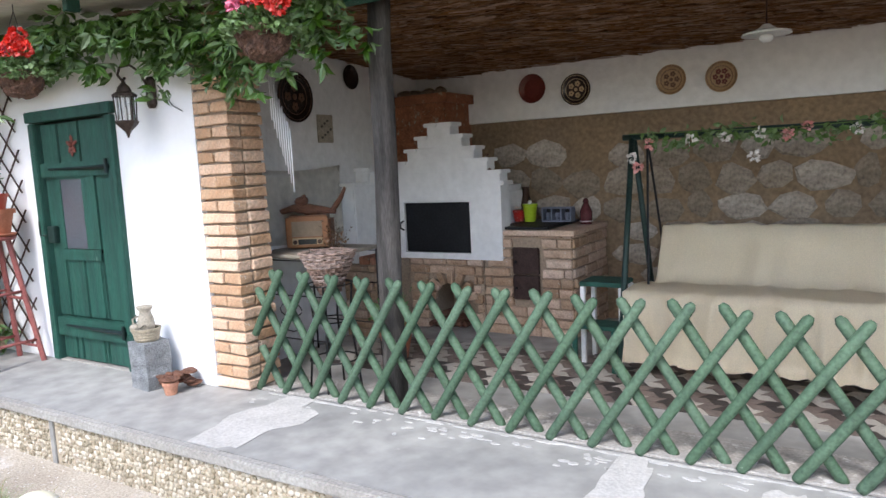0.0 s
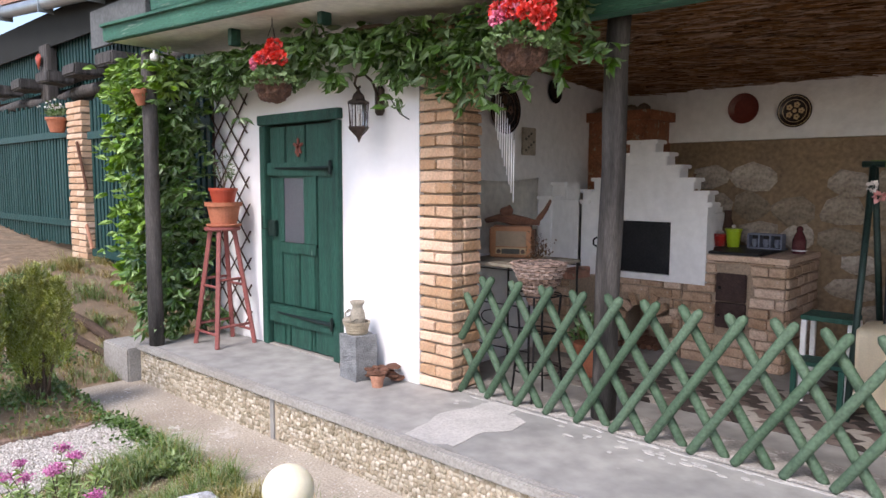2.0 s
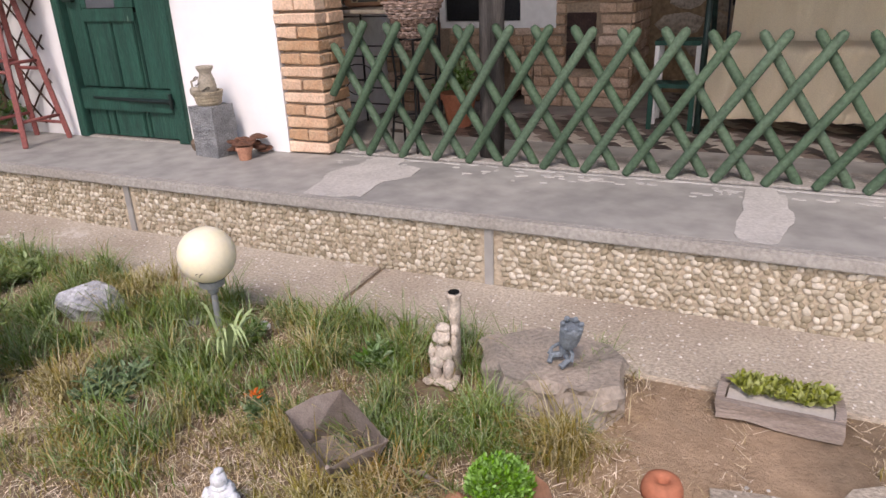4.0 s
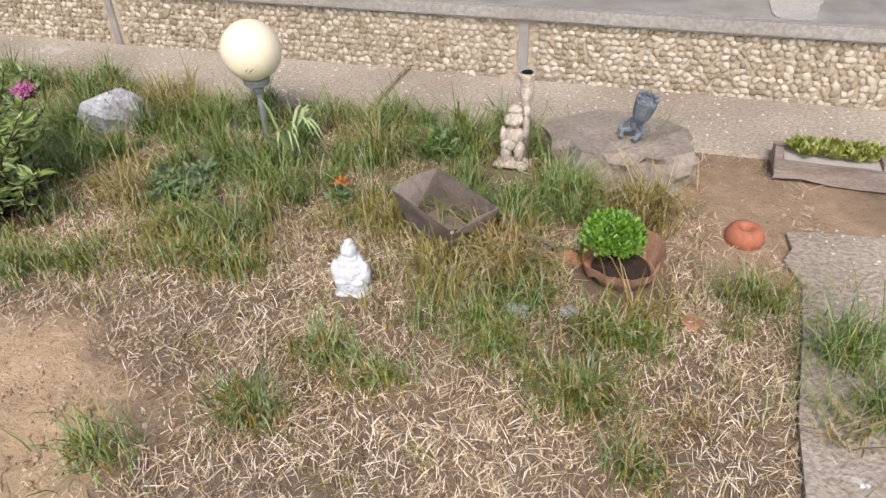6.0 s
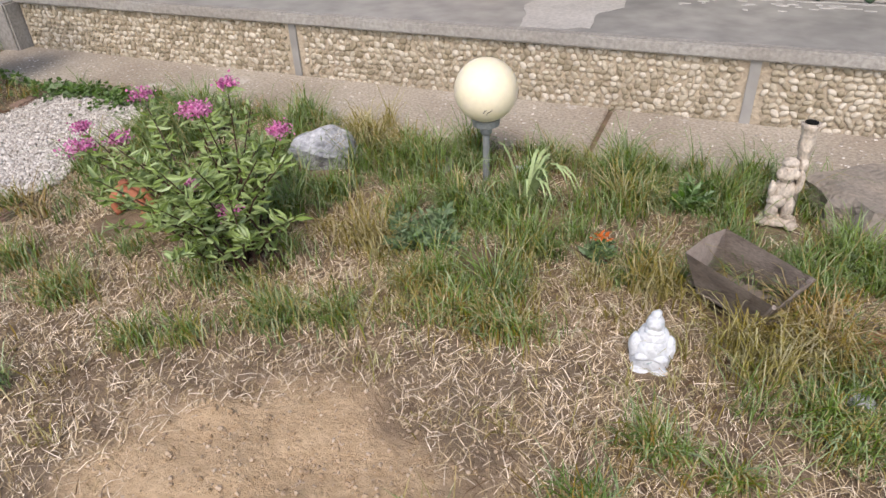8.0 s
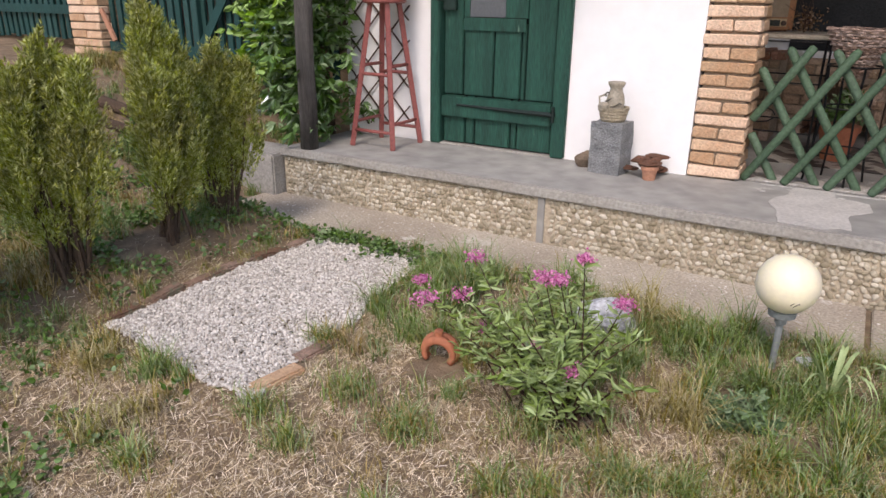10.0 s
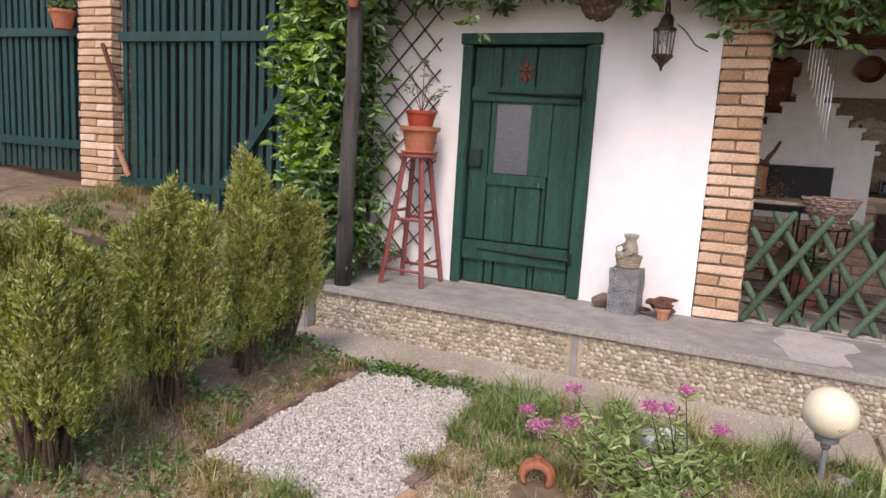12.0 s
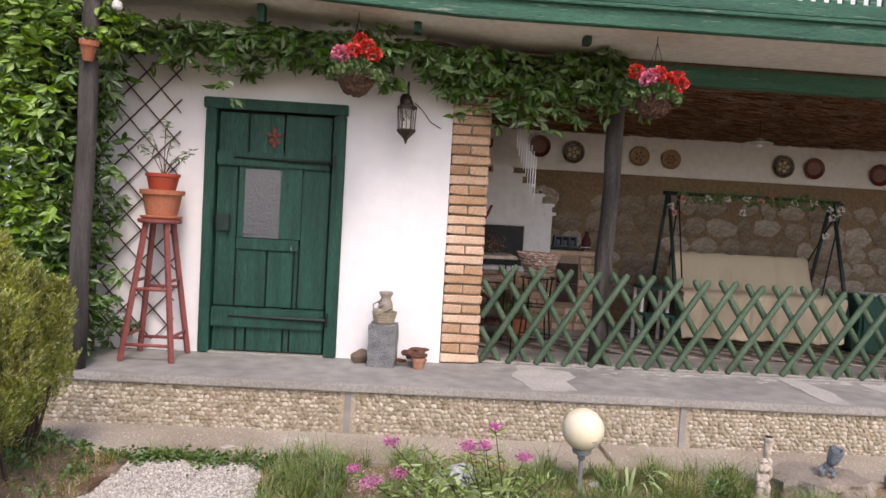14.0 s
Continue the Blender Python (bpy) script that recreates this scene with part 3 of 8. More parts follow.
def garden_swing():
    s = thing("garden_swing", "dark green garden swing draped with cream cotton cloth", "swing")
    for x in (2.31, 4.02):
        part("leg", tube(bmesh.new(), [(x + 0.03, 1.15, 0.0), (x, 1.62, 1.49)], 0.02, 8), "iron_paint", s, smooth=True)
        part("leg", tube(bmesh.new(), [(x + 0.03, 2.15, 0.0), (x, 1.66, 1.49)], 0.02, 8), "iron_paint", s, smooth=True)
        part("hanger", tube(bmesh.new(), [(x + 0.10, 1.62, 1.49), (x + 0.14 * (1 if x < 3 else -1), 1.45, 0.55)], 0.008, 6), "iron", s)
        part("hanger", tube(bmesh.new(), [(x + 0.10, 1.62, 1.49), (x + 0.14 * (1 if x < 3 else -1), 1.85, 0.75)], 0.008, 6), "iron", s)
    part("crossbar", tube(bmesh.new(), [(2.25, 1.62, 1.50), (4.09, 1.62, 1.50)], 0.02, 8), "iron_paint", s, smooth=True)

    def drape(pts, x0, x1, amp, seed):
        bm = bmesh.new()
        nx, rows = 90, []
        for j, (y, z) in enumerate(pts):
            row = []
            for i in range(nx + 1):
                x = x0 + (x1 - x0) * i / nx
                f = j / (len(pts) - 1)
                w = amp * 2.0 * (0.3 + f) * (math.sin(x * 9 + seed) * 0.5 + math.sin(x * 31 + 2 * seed + 3 * f) * 0.35 + noise.noise(Vector((x * 6, f * 2, seed))) + 1.1 * abs(noise.noise(Vector((x * 17 + f * 4, f * 3, seed)))))
                zf = z + 0.012 * noise.noise(Vector((x * 11, y * 9, seed + 3))) + (0.018 * abs(math.sin(x * 16)) if j == len(pts) - 1 else 0)
                row.append(bm.verts.new((x, y + w, zf)))
            rows.append(row)
        for a, b in zip(rows, rows[1:]):
            for i in range(nx):
                bm.faces.new((a[i], a[i + 1], b[i + 1], b[i]))
        bmesh.ops.solidify(bm, geom=bm.faces[:], thickness=0.008)
        return bm
    back = [(1.95, 0.45), (1.92, 0.70), (1.88, 0.89), (1.84, 0.905), (1.80, 0.89), (1.77, 0.80), (1.72, 0.70), (1.66, 0.60), (1.60, 0.52)]
    part("back_cover", drape(back, 2.46, 3.90, 0.012, 1.0), "cloth", s, "cream cotton throw over the backrest", smooth=True)
    seat = [(1.62, 0.54), (1.45, 0.55), (1.25, 0.55), (1.17, 0.54), (1.15, 0.50), (1.15, 0.40), (1.14, 0.30), (1.14, 0.20), (1.13, 0.10)]
    part("seat_cover", drape(seat, 2.36, 3.98, 0.02, 4.0), "cloth", s, "cream cotton seat cover hanging to the floor", smooth=True)
    part("cushion", box((2.50, 1.26, 0.36), (3.86, 1.80, 0.485), 0.03), "cloth", s)
    part("back_panel", box((2.52, 1.84, 0.46), (3.85, 1.88, 0.80), 0.02), "cloth", s)


garden_swing()


def globe_lamp():
    g = thing("garden_lamp", "garden lamp with a yellowed round globe on a short grey pole", "lamp", (0.738, -1.585, GZ - 0.01))
    bm = lathe(bmesh.new(), [(0.013, 0), (0.013, 0.19), (0.022, 0.20), (0.022, 0.22), (0.018, 0.226)], 16)
    part("pole", bm, "grey_plastic", g, smooth=False)
    part("collar", lathe(bmesh.new(), [(0.026, 0.22), (0.05, 0.232), (0.053, 0.256), (0.03, 0.262)], 20), "grey_plastic", g)
    part("globe", ball(bmesh.new(), (0, 0, 0.364), 0.115, 4), "globe", g, "yellowed opal globe", smooth=True)
    cr = bmesh.new()
    for k, (a, e, l) in enumerate(((0.25, -0.42, 0.016), (0.36, -0.50, 0.02), (0.44, -0.40, 0.012))):
        p = [Vector((math.sin(a + q) * math.cos(e + w), -math.cos(a + q) * math.cos(e + w), math.sin(e + w))) * 0.1155 + Vector((0, 0, 0.364)) for q, w in ((0, 0), (0.03, l * 4), (0.10, l * 7))]
        tube(cr, p, 0.0013, 4)
    part("crack", cr, "bark", g, "thin brown cracks in the globe")


globe_lamp()


def bar_stool():
    s = thing("bar_stool", "tall red-brown wooden stool used as a plant stand on the terrace", "stool", (-2.07, -0.265, 0.0), 0)
    H, rb, rt = 1.0, 0.25, 0.10
    part("seat", lathe(bmesh.new(), [(0.14, H - 0.03), (0.15, H - 0.02), (0.15, H - 0.004), (0.14, H)], 28), "stool", s)
    q = []
    for i in range(4):
        a = math.pi / 4 + i * math.pi / 2
        b, t = Vector((rb * math.cos(a), rb * math.sin(a), 0)), Vector((rt * math.cos(a), rt * math.sin(a), H - 0.03))
        q.append((b, t))
        d = (t - b).to_track_quat("Z", "Y").to_matrix().to_4x4()
        part("leg", box((-0.017, -0.017, 0), (0.017, 0.017, (t - b).length), 0.004, Matrix.Translation(b) @ d), "stool", s)
    for i in range(4):
        for k in (0.12 + 0.06 * (i % 2), 0.52 + 0.06 * (i % 2)):
            a, b = q[i][0].lerp(q[i][1], k), q[(i + 1) % 4][0].lerp(q[(i + 1) % 4][1], k)
            part("rung", tube(bmesh.new(), [a, b], 0.012, 8), "stool", s, smooth=True)


bar_stool()


# ---- plants and stuff ----
def mesh_np(name, verts, faces, material, smooth=False):
    me = bpy.data.meshes.new(name)
    me.from_pydata(verts.tolist(), [], faces)
    me.validate()
    if smooth:
        me.shade_smooth()
    me.materials.append(M[material] if isinstance(material, str) else material)
    return me


def blades(name, P, H, W, lean, material, seed=0):
    """Arching grass blades: base points, heights, widths, sideways reach."""
    r = np.random.RandomState(seed)
    n = len(P)
    a = r.uniform(0, 2 * np.pi, n)
    d = np.stack([np.cos(a), np.sin(a), np.zeros(n)], 1)
    s = np.stack([-np.sin(a), np.cos(a), np.zeros(n)], 1)
    L = (lean * r.uniform(0.15, 1.5, n) * H)[:, None]
    droop = r.uniform(0.25, 1.0, n)
    up = np.array([0, 0, 1.0])
    W = W[:, None]
    bend = r.normal(0, 0.12, n)[:, None] * L
    lo = P + d * L * 0.22 + up * (H * 0.5)[:, None]
    hi = P + d * L * 0.62 + s * bend * 0.5 + up * (H * (0.72 + 0.2 * droop))[:, None]
    tip = P + d * L + s * bend + up * (H * (0.45 + 0.55 * droop))[:, None]
    V = np.stack([P - s * W / 2, P + s * W / 2, lo + s * W * 0.45, lo - s * W * 0.45, hi + s * W * 0.3, hi - s * W * 0.3, tip], 1).reshape(-1, 3)
    F = []
    for i in range(0, n * 7, 7):
        F += [(i, i + 1, i + 2, i + 3), (i + 3, i + 2, i + 4, i + 5), (i + 5, i + 4, i + 6)]
    return mesh_np(name, V, F, material)


def gz_np(X, Y):
    return np.array([ground_z(x, y) for x, y in zip(X, Y)])


M["grass"] = mat("green_grass", (0.20, 0.30, 0.065), 0.5, 0.3, 3.2, 30, 0, tint=(0.07, 0.13, 0.03), island=0.55, spec=0.4)
M["grass_olive"] = mat("yellowing_grass", (0.32, 0.30, 0.09), 0.6, 0.35, 2.4, 30, 0, tint=(0.40, 0.24, 0.09), island=0.5, spec=0.3)
M["straw"] = mat("dry_straw", (0.72, 0.57, 0.36), 0.8, 0.2, 3, 30, 0, tint=(0.36, 0.26, 0.15), island=0.55, spec=0.2)
M["litter"] = mat("brown_plant_litter", (0.17, 0.105, 0.06), 0.9, 0.2, 3, 30, 0, tint=(0.15, 0.1, 0.06), island=0.4, spec=0.2)
M["weed"] = mat("ground_weed_leaf", (0.11, 0.20, 0.045), 0.6, 0.2, 3, 30, 0, island=0.45)
M["gravel"] = mat("white_gravel", (0.56, 0.52, 0.47), 0.8, 0.12, 20, 60, 0.2, tint=(0.42, 0.38, 0.34), island=0.4)
M["pink"] = mat("pink_blossom", (0.62, 0.18, 0.40), 0.7, 0.2, 20, 60, 0, island=0.3)
M["red_flower"] = mat("red_geranium", (0.72, 0.03, 0.015), 0.6, 0.2, 20, 60, 0, island=0.2)
M["pink_flower"] = mat("pink_geranium", (0.78, 0.22, 0.34), 0.6, 0.2, 20, 60, 0, island=0.25)
M["white_flower"] = mat("white_silk_petals", (0.72, 0.68, 0.64), 0.7, 0.1, 20, 60, 0, island=0.15)
M["rose_flower"] = mat("rose_silk_petals", (0.70, 0.30, 0.28), 0.7, 0.1, 20, 60, 0, island=0.2)
M["geran_leaf"] = mat("geranium_leaf", (0.12, 0.20, 0.06), 0.7, 0.2, 20, 60, 0, island=0.35)
M["basil"] = mat("basil_leaf", (0.17, 0.37, 0.04), 0.5, 0.2, 20, 60, 0, island=0.3)
M["sage"] = mat("grey_green_leaf", (0.14, 0.22, 0.10), 0.7, 0.2, 20, 60, 0, island=0.3)
M["spirea_leaf"] = mat("spirea_leaf", (0.26, 0.36, 0.11), 0.6, 0.2, 20, 60, 0, island=0.35)
M["succulent"] = mat("yellow_green_succulent", (0.30, 0.34, 0.07), 0.5, 0.3, 20, 60, 0, island=0.3)



def in_gravel(x, y, pad=0.0):
    if not (-2.86 - pad < y < -1.38 + pad):
        return False
    k = (y + 2.8) / 1.4
    return (-1.80 + 0.03 * k - pad) < x < (-0.84 - 0.23 * k + pad) and y > -2.86 + 0.12 * (-0.84 - x) - pad


def bare(x, y):
    """How bare the soil is, 0 to 1."""
    s = math.exp(-(((x - 0.78) / 0.48) ** 2 + ((y + 3.10) / 0.33) ** 2) * 1.2) * 1.45
    s += math.exp(-(((x - 2.62) / 0.24) ** 2 + ((y + 1.68) / 0.35) ** 2)) * 1.1
    s += 0.5 * math.exp(-(((x - 2.3) / 0.25) ** 2 + ((y + 2.95) / 0.2) ** 2))
    return min(1, s + 0.32 * noise.noise(Vector((x * 3, y * 3, 9))) + 0.3 * noise.noise(Vector((x * 8, y * 8, 4))))


def lush(x, y):
    """How thick and green the grass is, 0 to 1."""
    w = 0.25 * noise.noise(Vector((x * 1.8, y * 1.8, 2.0)))
    g = smoothstep(-2.75, -2.1, y + w) if x > -1.0 else 0.45
    g *= 1 - 0.85 * smoothstep(2.2, 2.45, x)
    g = max(g, 0.5 * math.exp(-(((x - 1.95) / 0.24) ** 2 + ((y + 2.5) / 0.2) ** 2)), 0.8 * math.exp(-(((x - 2.75) / 0.2) ** 2 + ((y + 2.4) / 0.25) ** 2)))
    if x < -1.1 and y < -2.6:
        g = 0.5
    if x < -2.15:
        g = 0.6
    g *= min(1.35, max(0.14, 0.72 + 1.4 * noise.noise(Vector((x * 3.6, y * 3.6, 4))) + 0.8 * noise.noise(Vector((x * 9, y * 9, 6)))))
    return min(1, max(0, g))


def allowed(x, y, soft=0.0):
    if y > -1.25 + 0.05 * noise.noise(Vector((x * 5, 0, 0))) and x > -2.75:
        return False
    if in_gravel(x, y, 0.03 - soft):
        return False
    for cx, cy, q in ((1.77, -1.62, 0.085), (1.474, -2.47, 0.04), (2.215, -2.2, 0.13), (1.68, -2.17, 0.09), (0.9, -2.14, 0.09), (0.05, -1.75, 0.10), (-0.38, -2.33, 0.12)):
        if (x - cx) ** 2 + (y - cy) ** 2 < q * q:
            return False
    if x > 2.80 and noise.noise(Vector((x * 3, y * 3, 0))) < 0.3:
        return False
    return True


def lawn():
    r = random.Random(11)
    green, olive, straw, litter = [], [], [], []
    for _ in range(12500):
        x, y = r.uniform(-5.5, 3.8), r.uniform(-5.6, -1.22)
        if x < -2.75:
            y = r.uniform(-5.6, 0.2)
        g = lush(x, y)
        if r.random() > 0.06 + g * 0.8 or not allowed(x, y) or r.random() < bare(x, y) * 1.3:
            continue
        n = int(r.uniform(10, 62) * (0.3 + g * 1.15))
        h = r.uniform(0.03, 0.06) + 0.10 * g * r.random() * (0.6 + 0.8 * max(0, 0.5 + noise.noise(Vector((x * 5, y * 5, 12))))) + (0.05 if r.random() < 0.08 * g else 0)
        tone = noise.noise(Vector((x * 2.4, y * 2.4, 7.7))) + 0.5 * noise.noise(Vector((x * 8, y * 8, 2.7)))
        kind = green if tone > 0.02 - 0.3 * (y > -2.1) and r.random() < 0.35 + g else olive
        sp = r.uniform(0.012, 0.036)
        for _ in range(n):
            px, py = x + r.gauss(0, sp), y + r.gauss(0, sp)
            if allowed(px, py):
                (kind if r.random() < 0.88 else olive).append((px, py, h * r.uniform(0.5, 1.25)))
    for tx, ty, k in ((1.90, -2.50, 1.0), (1.93, -2.57, 0.9), (2.17, -2.69, 1.1), (2.20, -2.45, 1.0), (2.59, -2.2, 1.0), (2.18, -2.65, 0.8), (2.29, -2.46, 0.6), (1.43, -2.92, 0.7), (1.52, -2.69, 0.6), (0.11, -2.5, 0.7), (0.13, -2.82, 0.7), (0.44, -2.61, 0.7), (0.8, -2.32, 0.9), (1.03, -2.42, 0.7), (-0.24, -2.7, 0.7), (-0.55, -2.98, 0.7), (-0.9, -2.37, 0.8), (0.3, -1.42, 0.6), (2.85, -2.55, 1.4), (1.44, -2.94, 0.7), (1.17, -3.14, 0.8), (0.47, -2.61, 1.1), (1.11, -2.43, 1.0), (1.52, -2.72, 0.7), (0.92, -2.42, 1.0), (0.62, -2.55, 0.9), (0.25, -2.75, 0.7), (-0.25, -2.75, 0.8), (-0.55, -2.65, 1.0), (-0.75, -2.9, 0.9), (-0.1, -3.1, 0.5), (-0.9, -3.3, 0.8), (1.7, -2.75, 0.6), (2.3, -2.85, 0.6)):
        for _ in range(int(300 * k)):
            a, q = r.uniform(0, 6.28), abs(r.gauss(0, 0.055 * k))
            (green if r.random() < 0.6 else olive).append((tx + 1.5 * q * math.cos(a), ty + q * math.sin(a), r.uniform(0.03, 0.10) * (0.7 + 0.3 * k)))
    for lst, mt, lb, sd in ((green, "grass", "patchy green grass tufts in the garden bed", 1), (olive, "grass_olive", "yellowing grass tufts in the garden bed", 2)):
        A = np.array(lst)
        P = np.stack([A[:, 0], A[:, 1], gz_np(A[:, 0], A[:, 1]) - 0.003], 1)
        rr = np.random.RandomState(sd)
        me = blades("grass", P, A[:, 2] * 1.15, rr.uniform(0.0022, 0.0052, len(A)), 1.0, mt, sd)
        tagged(new("grass", me), lb, "grass", kind="stuff")
    # lying straw
    for mt, count, lb, sd in (("straw", 270000, "dry pale straw lying on the soil", 5), ("litter", 60000, "brown dead stalks and leaf litter on the soil", 6)):
        rr = np.random.RandomState(sd)
        X, Y = np.where(rr.rand(count) < 0.35, rr.uniform(-4.8, 3.8, count), rr.uniform(-2.0, 3.3, count)), np.where(rr.rand(count) < 0.3, rr.uniform(-5.4, -1.25, count), rr.uniform(-4.1, -1.25, count))
        keep = []
        for i in range(count):
            x, y = X[i], Y[i]
            d = 1.0 if y < -2.0 else 0.45
            d *= 0.45 + 0.9 * max(0, 0.5 + noise.noise(Vector((x * 2.5, y * 2.5, sd))))
            if -2.6 < y and mt == "straw" and x < -2.1:
                d *= 0.3
            if allowed(x, y) and rr.rand() < d and rr.rand() > bare(x, y) * 1.15:
                keep.append(i)
        X, Y = X[keep], Y[keep]
        n = len(X)
        a, l, w = rr.uniform(0, np.pi, n), 0.012 + 0.060 * rr.rand(n) ** 1.9, rr.uniform(0.0008, 0.0021, n)
        z = gz_np(X, Y) + 0.003
        c = np.stack([X, Y, z], 1)
        d = np.stack([np.cos(a), np.sin(a), rr.uniform(-0.05, 0.32, n)], 1) * l[:, None]
        s = np.stack([-np.sin(a), np.cos(a), rr.uniform(-0.5, 0.5, n)], 1) * w[:, None]
        bend = np.stack([rr.normal(0, 0.002, n), rr.normal(0, 0.002, n), rr.uniform(0.0, 0.006, n)], 1)
        V = np.stack([c, c + s, c + d / 2 + s + bend, c + d / 2 + bend, c + d], 1).reshape(-1, 3)
        F = []
        for i in range(0, n * 5, 5):
            F += [(i, i + 1, i + 2, i + 3), (i + 3, i + 2, i + 4)]
        tagged(new("straw", mesh_np("straw", V, F, mt)), lb, "straw", kind="stuff")


lawn()


def leaf_cloud(name, C, D, size, material, seed=0, fold=0.25, wide=0.45, spread=None):
    """Ovate leaves at points C that point along D."""
    r = np.random.RandomState(seed)
    n = len(C)
    D = D / (np.linalg.norm(D, axis=1)[:, None] + 1e-9)
    R = r.normal(size=(n, 3))
    S = np.cross(D, R)
    S /= np.linalg.norm(S, axis=1)[:, None] + 1e-9
    U = np.cross(S, D)
    L = (size * r.uniform(0.6, 1.25, n))[:, None]
    w = L * wide
    base, tip = C, C + D * L + U * L * -0.12
    a1, a2 = C + D * L * 0.35 + S * w / 2 + U * L * fold * 0.4, C + D * L * 0.35 - S * w / 2 + U * L * fold * 0.4
    b1, b2 = C + D * L * 0.7 + S * w * 0.36 + U * L * fold * 0.3, C + D * L * 0.7 - S * w * 0.36 + U * L * fold * 0.3
    c1, c2 = C + D * L * 0.35, C + D * L * 0.7
    V = np.stack([base, a1, b1, tip, b2, a2, c1, c2], 1).reshape(-1, 3)
    F = []
    for i in range(0, n * 8, 8):
        F += [(i, i + 6, i + 1), (i + 6, i + 7, i + 2, i + 1), (i + 7, i + 3, i + 2), (i, i + 5, i + 6), (i + 5, i + 4, i + 7, i + 6), (i + 4, i + 3, i + 7)]
    return mesh_np(name, V, F, material)


def leaf_part(name, pts, dirs, size, material, parent, seed=0, label="", wide=0.45):
    me = leaf_cloud(name, np.array(pts), np.array(dirs), size, material, seed, wide=wide)
    ob = new(name, me)
    ob.parent = parent
    if label:
        ob["label"] = label
    return ob


def vine():
    v = thing("climbing_vine", "dense green vine climbing the wall corner and hanging under the balcony", "vine", (0, 0, 0))
    r = random.Random(5)
    # woody stems
    runs = [[(-2.72, -0.12, -0.2), (-2.70, -0.16, 0.5), (-2.76, -0.22, 1.2), (-2.66, -0.3, 1.9), (-2.45, -0.45, 2.32)],
            [(-2.45, -0.5, 2.32), (-1.6, -0.35, 2.33), (-0.9, -0.3, 2.34), (-0.2, -0.28, 2.35), (0.5, -0.12, 2.34), (1.3, -0.1, 2.32)],
            [(-2.8, -0.3, 1.6), (-2.75, -0.55, 2.2), (-2.35, -0.66, 2.38)]]
    for i, run in enumerate(runs):
        pts = [Vector(a).lerp(Vector(b), k / 6) + noise.noise_vector(Vector(a).lerp(Vector(b), k / 6) * 3) * 0.04 for a, b in zip(run, run[1:]) for k in range(6)]
        part("stem", tube(bmesh.new(), pts, [0.045 - 0.03 * k / len(pts) if i == 0 else 0.014 for k in range(len(pts))], 8), "bark", v, "brown woody vine stem", smooth=True)
    pts, dirs = [], []

    def tuft(c, n, s, droop=0.5):
        """A shoot with leaves in fives."""
        for _ in range(n):
            p = Vector(c) + Vector((r.gauss(0, s[0]), r.gauss(0, s[1]), r.gauss(0, s[2])))
            ax = Vector((r.gauss(0, 0.5), r.gauss(-0.6, 0.5), r.gauss(-droop, 0.5))).normalized()
            side = ax.cross(Vector((0, 0, 1))).normalized()
            for k in range(5):
                a = (k - 2) * 0.62 + r.gauss(0, 0.1)
                d = ax * math.cos(a) + side * math.sin(a)
                pts.append(tuple(p + d * 0.01))
                dirs.append(tuple(d + Vector((0, 0, -0.15))))
    # corner column
    for k in range(300):
        t = r.random()
        w = 0.16 + 0.12 * math.sin(t * 9) ** 2
        x, y, z = r.gauss(-2.66, w * 0.65), r.gauss(-0.40, 0.15), 0.12 + t * 2.2
        x = min(-2.38 + r.uniform(-0.12, 0.05), max(-2.95, x))
        tuft((x, y, z), 4, (0.05, 0.04, 0.06))
    # the hanging run
    for k in range(330):
        t = r.random()
        x = -2.75 + 3.95 * t
        y = -0.34 + 0.24 * smoothstep(-0.6, 0.7, x) + r.gauss(0, 0.07)
        hang = (0.10 if x > -0.2 else 0.055) + 0.07 * (0.5 + noise.noise(Vector((x * 2.2, 0, 0)))) + 0.10 * math.exp(-((x - 0.5) / 0.45) ** 2) + 0.05 * math.exp(-((x + 1.6) / 0.5) ** 2)
        z = 2.37 - abs(r.gauss(0, 1)) * hang
        tuft((x, min(y, -0.06), z), 3, (0.06, 0.04, 0.03), 0.7)
    for x, y, n, l in ((-1.62, -0.1, 5, 0.26), (-1.2, -0.1, 4, 0.14), (-0.25, -0.2, 9, 0.3), (0.15, -0.12, 9, 0.38), (0.42, -0.1, 9, 0.36), (0.62, -0.1, 10, 0.42), (0.95, -0.08, 8, 0.36), (1.2, -0.06, 8, 0.34)):
        for k in range(n):
            tuft((x + 0.03 * k, y, 2.3 - l * k / n), 2, (0.035, 0.02, 0.02), 0.8)
    leaf_part("foliage", pts, dirs, 0.10, "vine_leaf", v, 3, wide=0.36)
    pts, dirs = [], []
    for k in range(230):
        z = r.uniform(0.5, 2.35)
        tuft((r.gauss(-2.84, 0.10), r.gauss(-0.66, 0.07), z), 2, (0.05, 0.04, 0.05), 0.2)
    for k in range(70):
        tuft((r.uniform(-3.05, -2.2), r.gauss(-0.62, 0.08), r.uniform(2.15, 2.42)), 2, (0.05, 0.04, 0.04), 0.2)
    leaf_part("young_foliage", pts, dirs, 0.095, "vine_leaf_light", v, 4, "light green young vine leaves", wide=0.4)


vine()


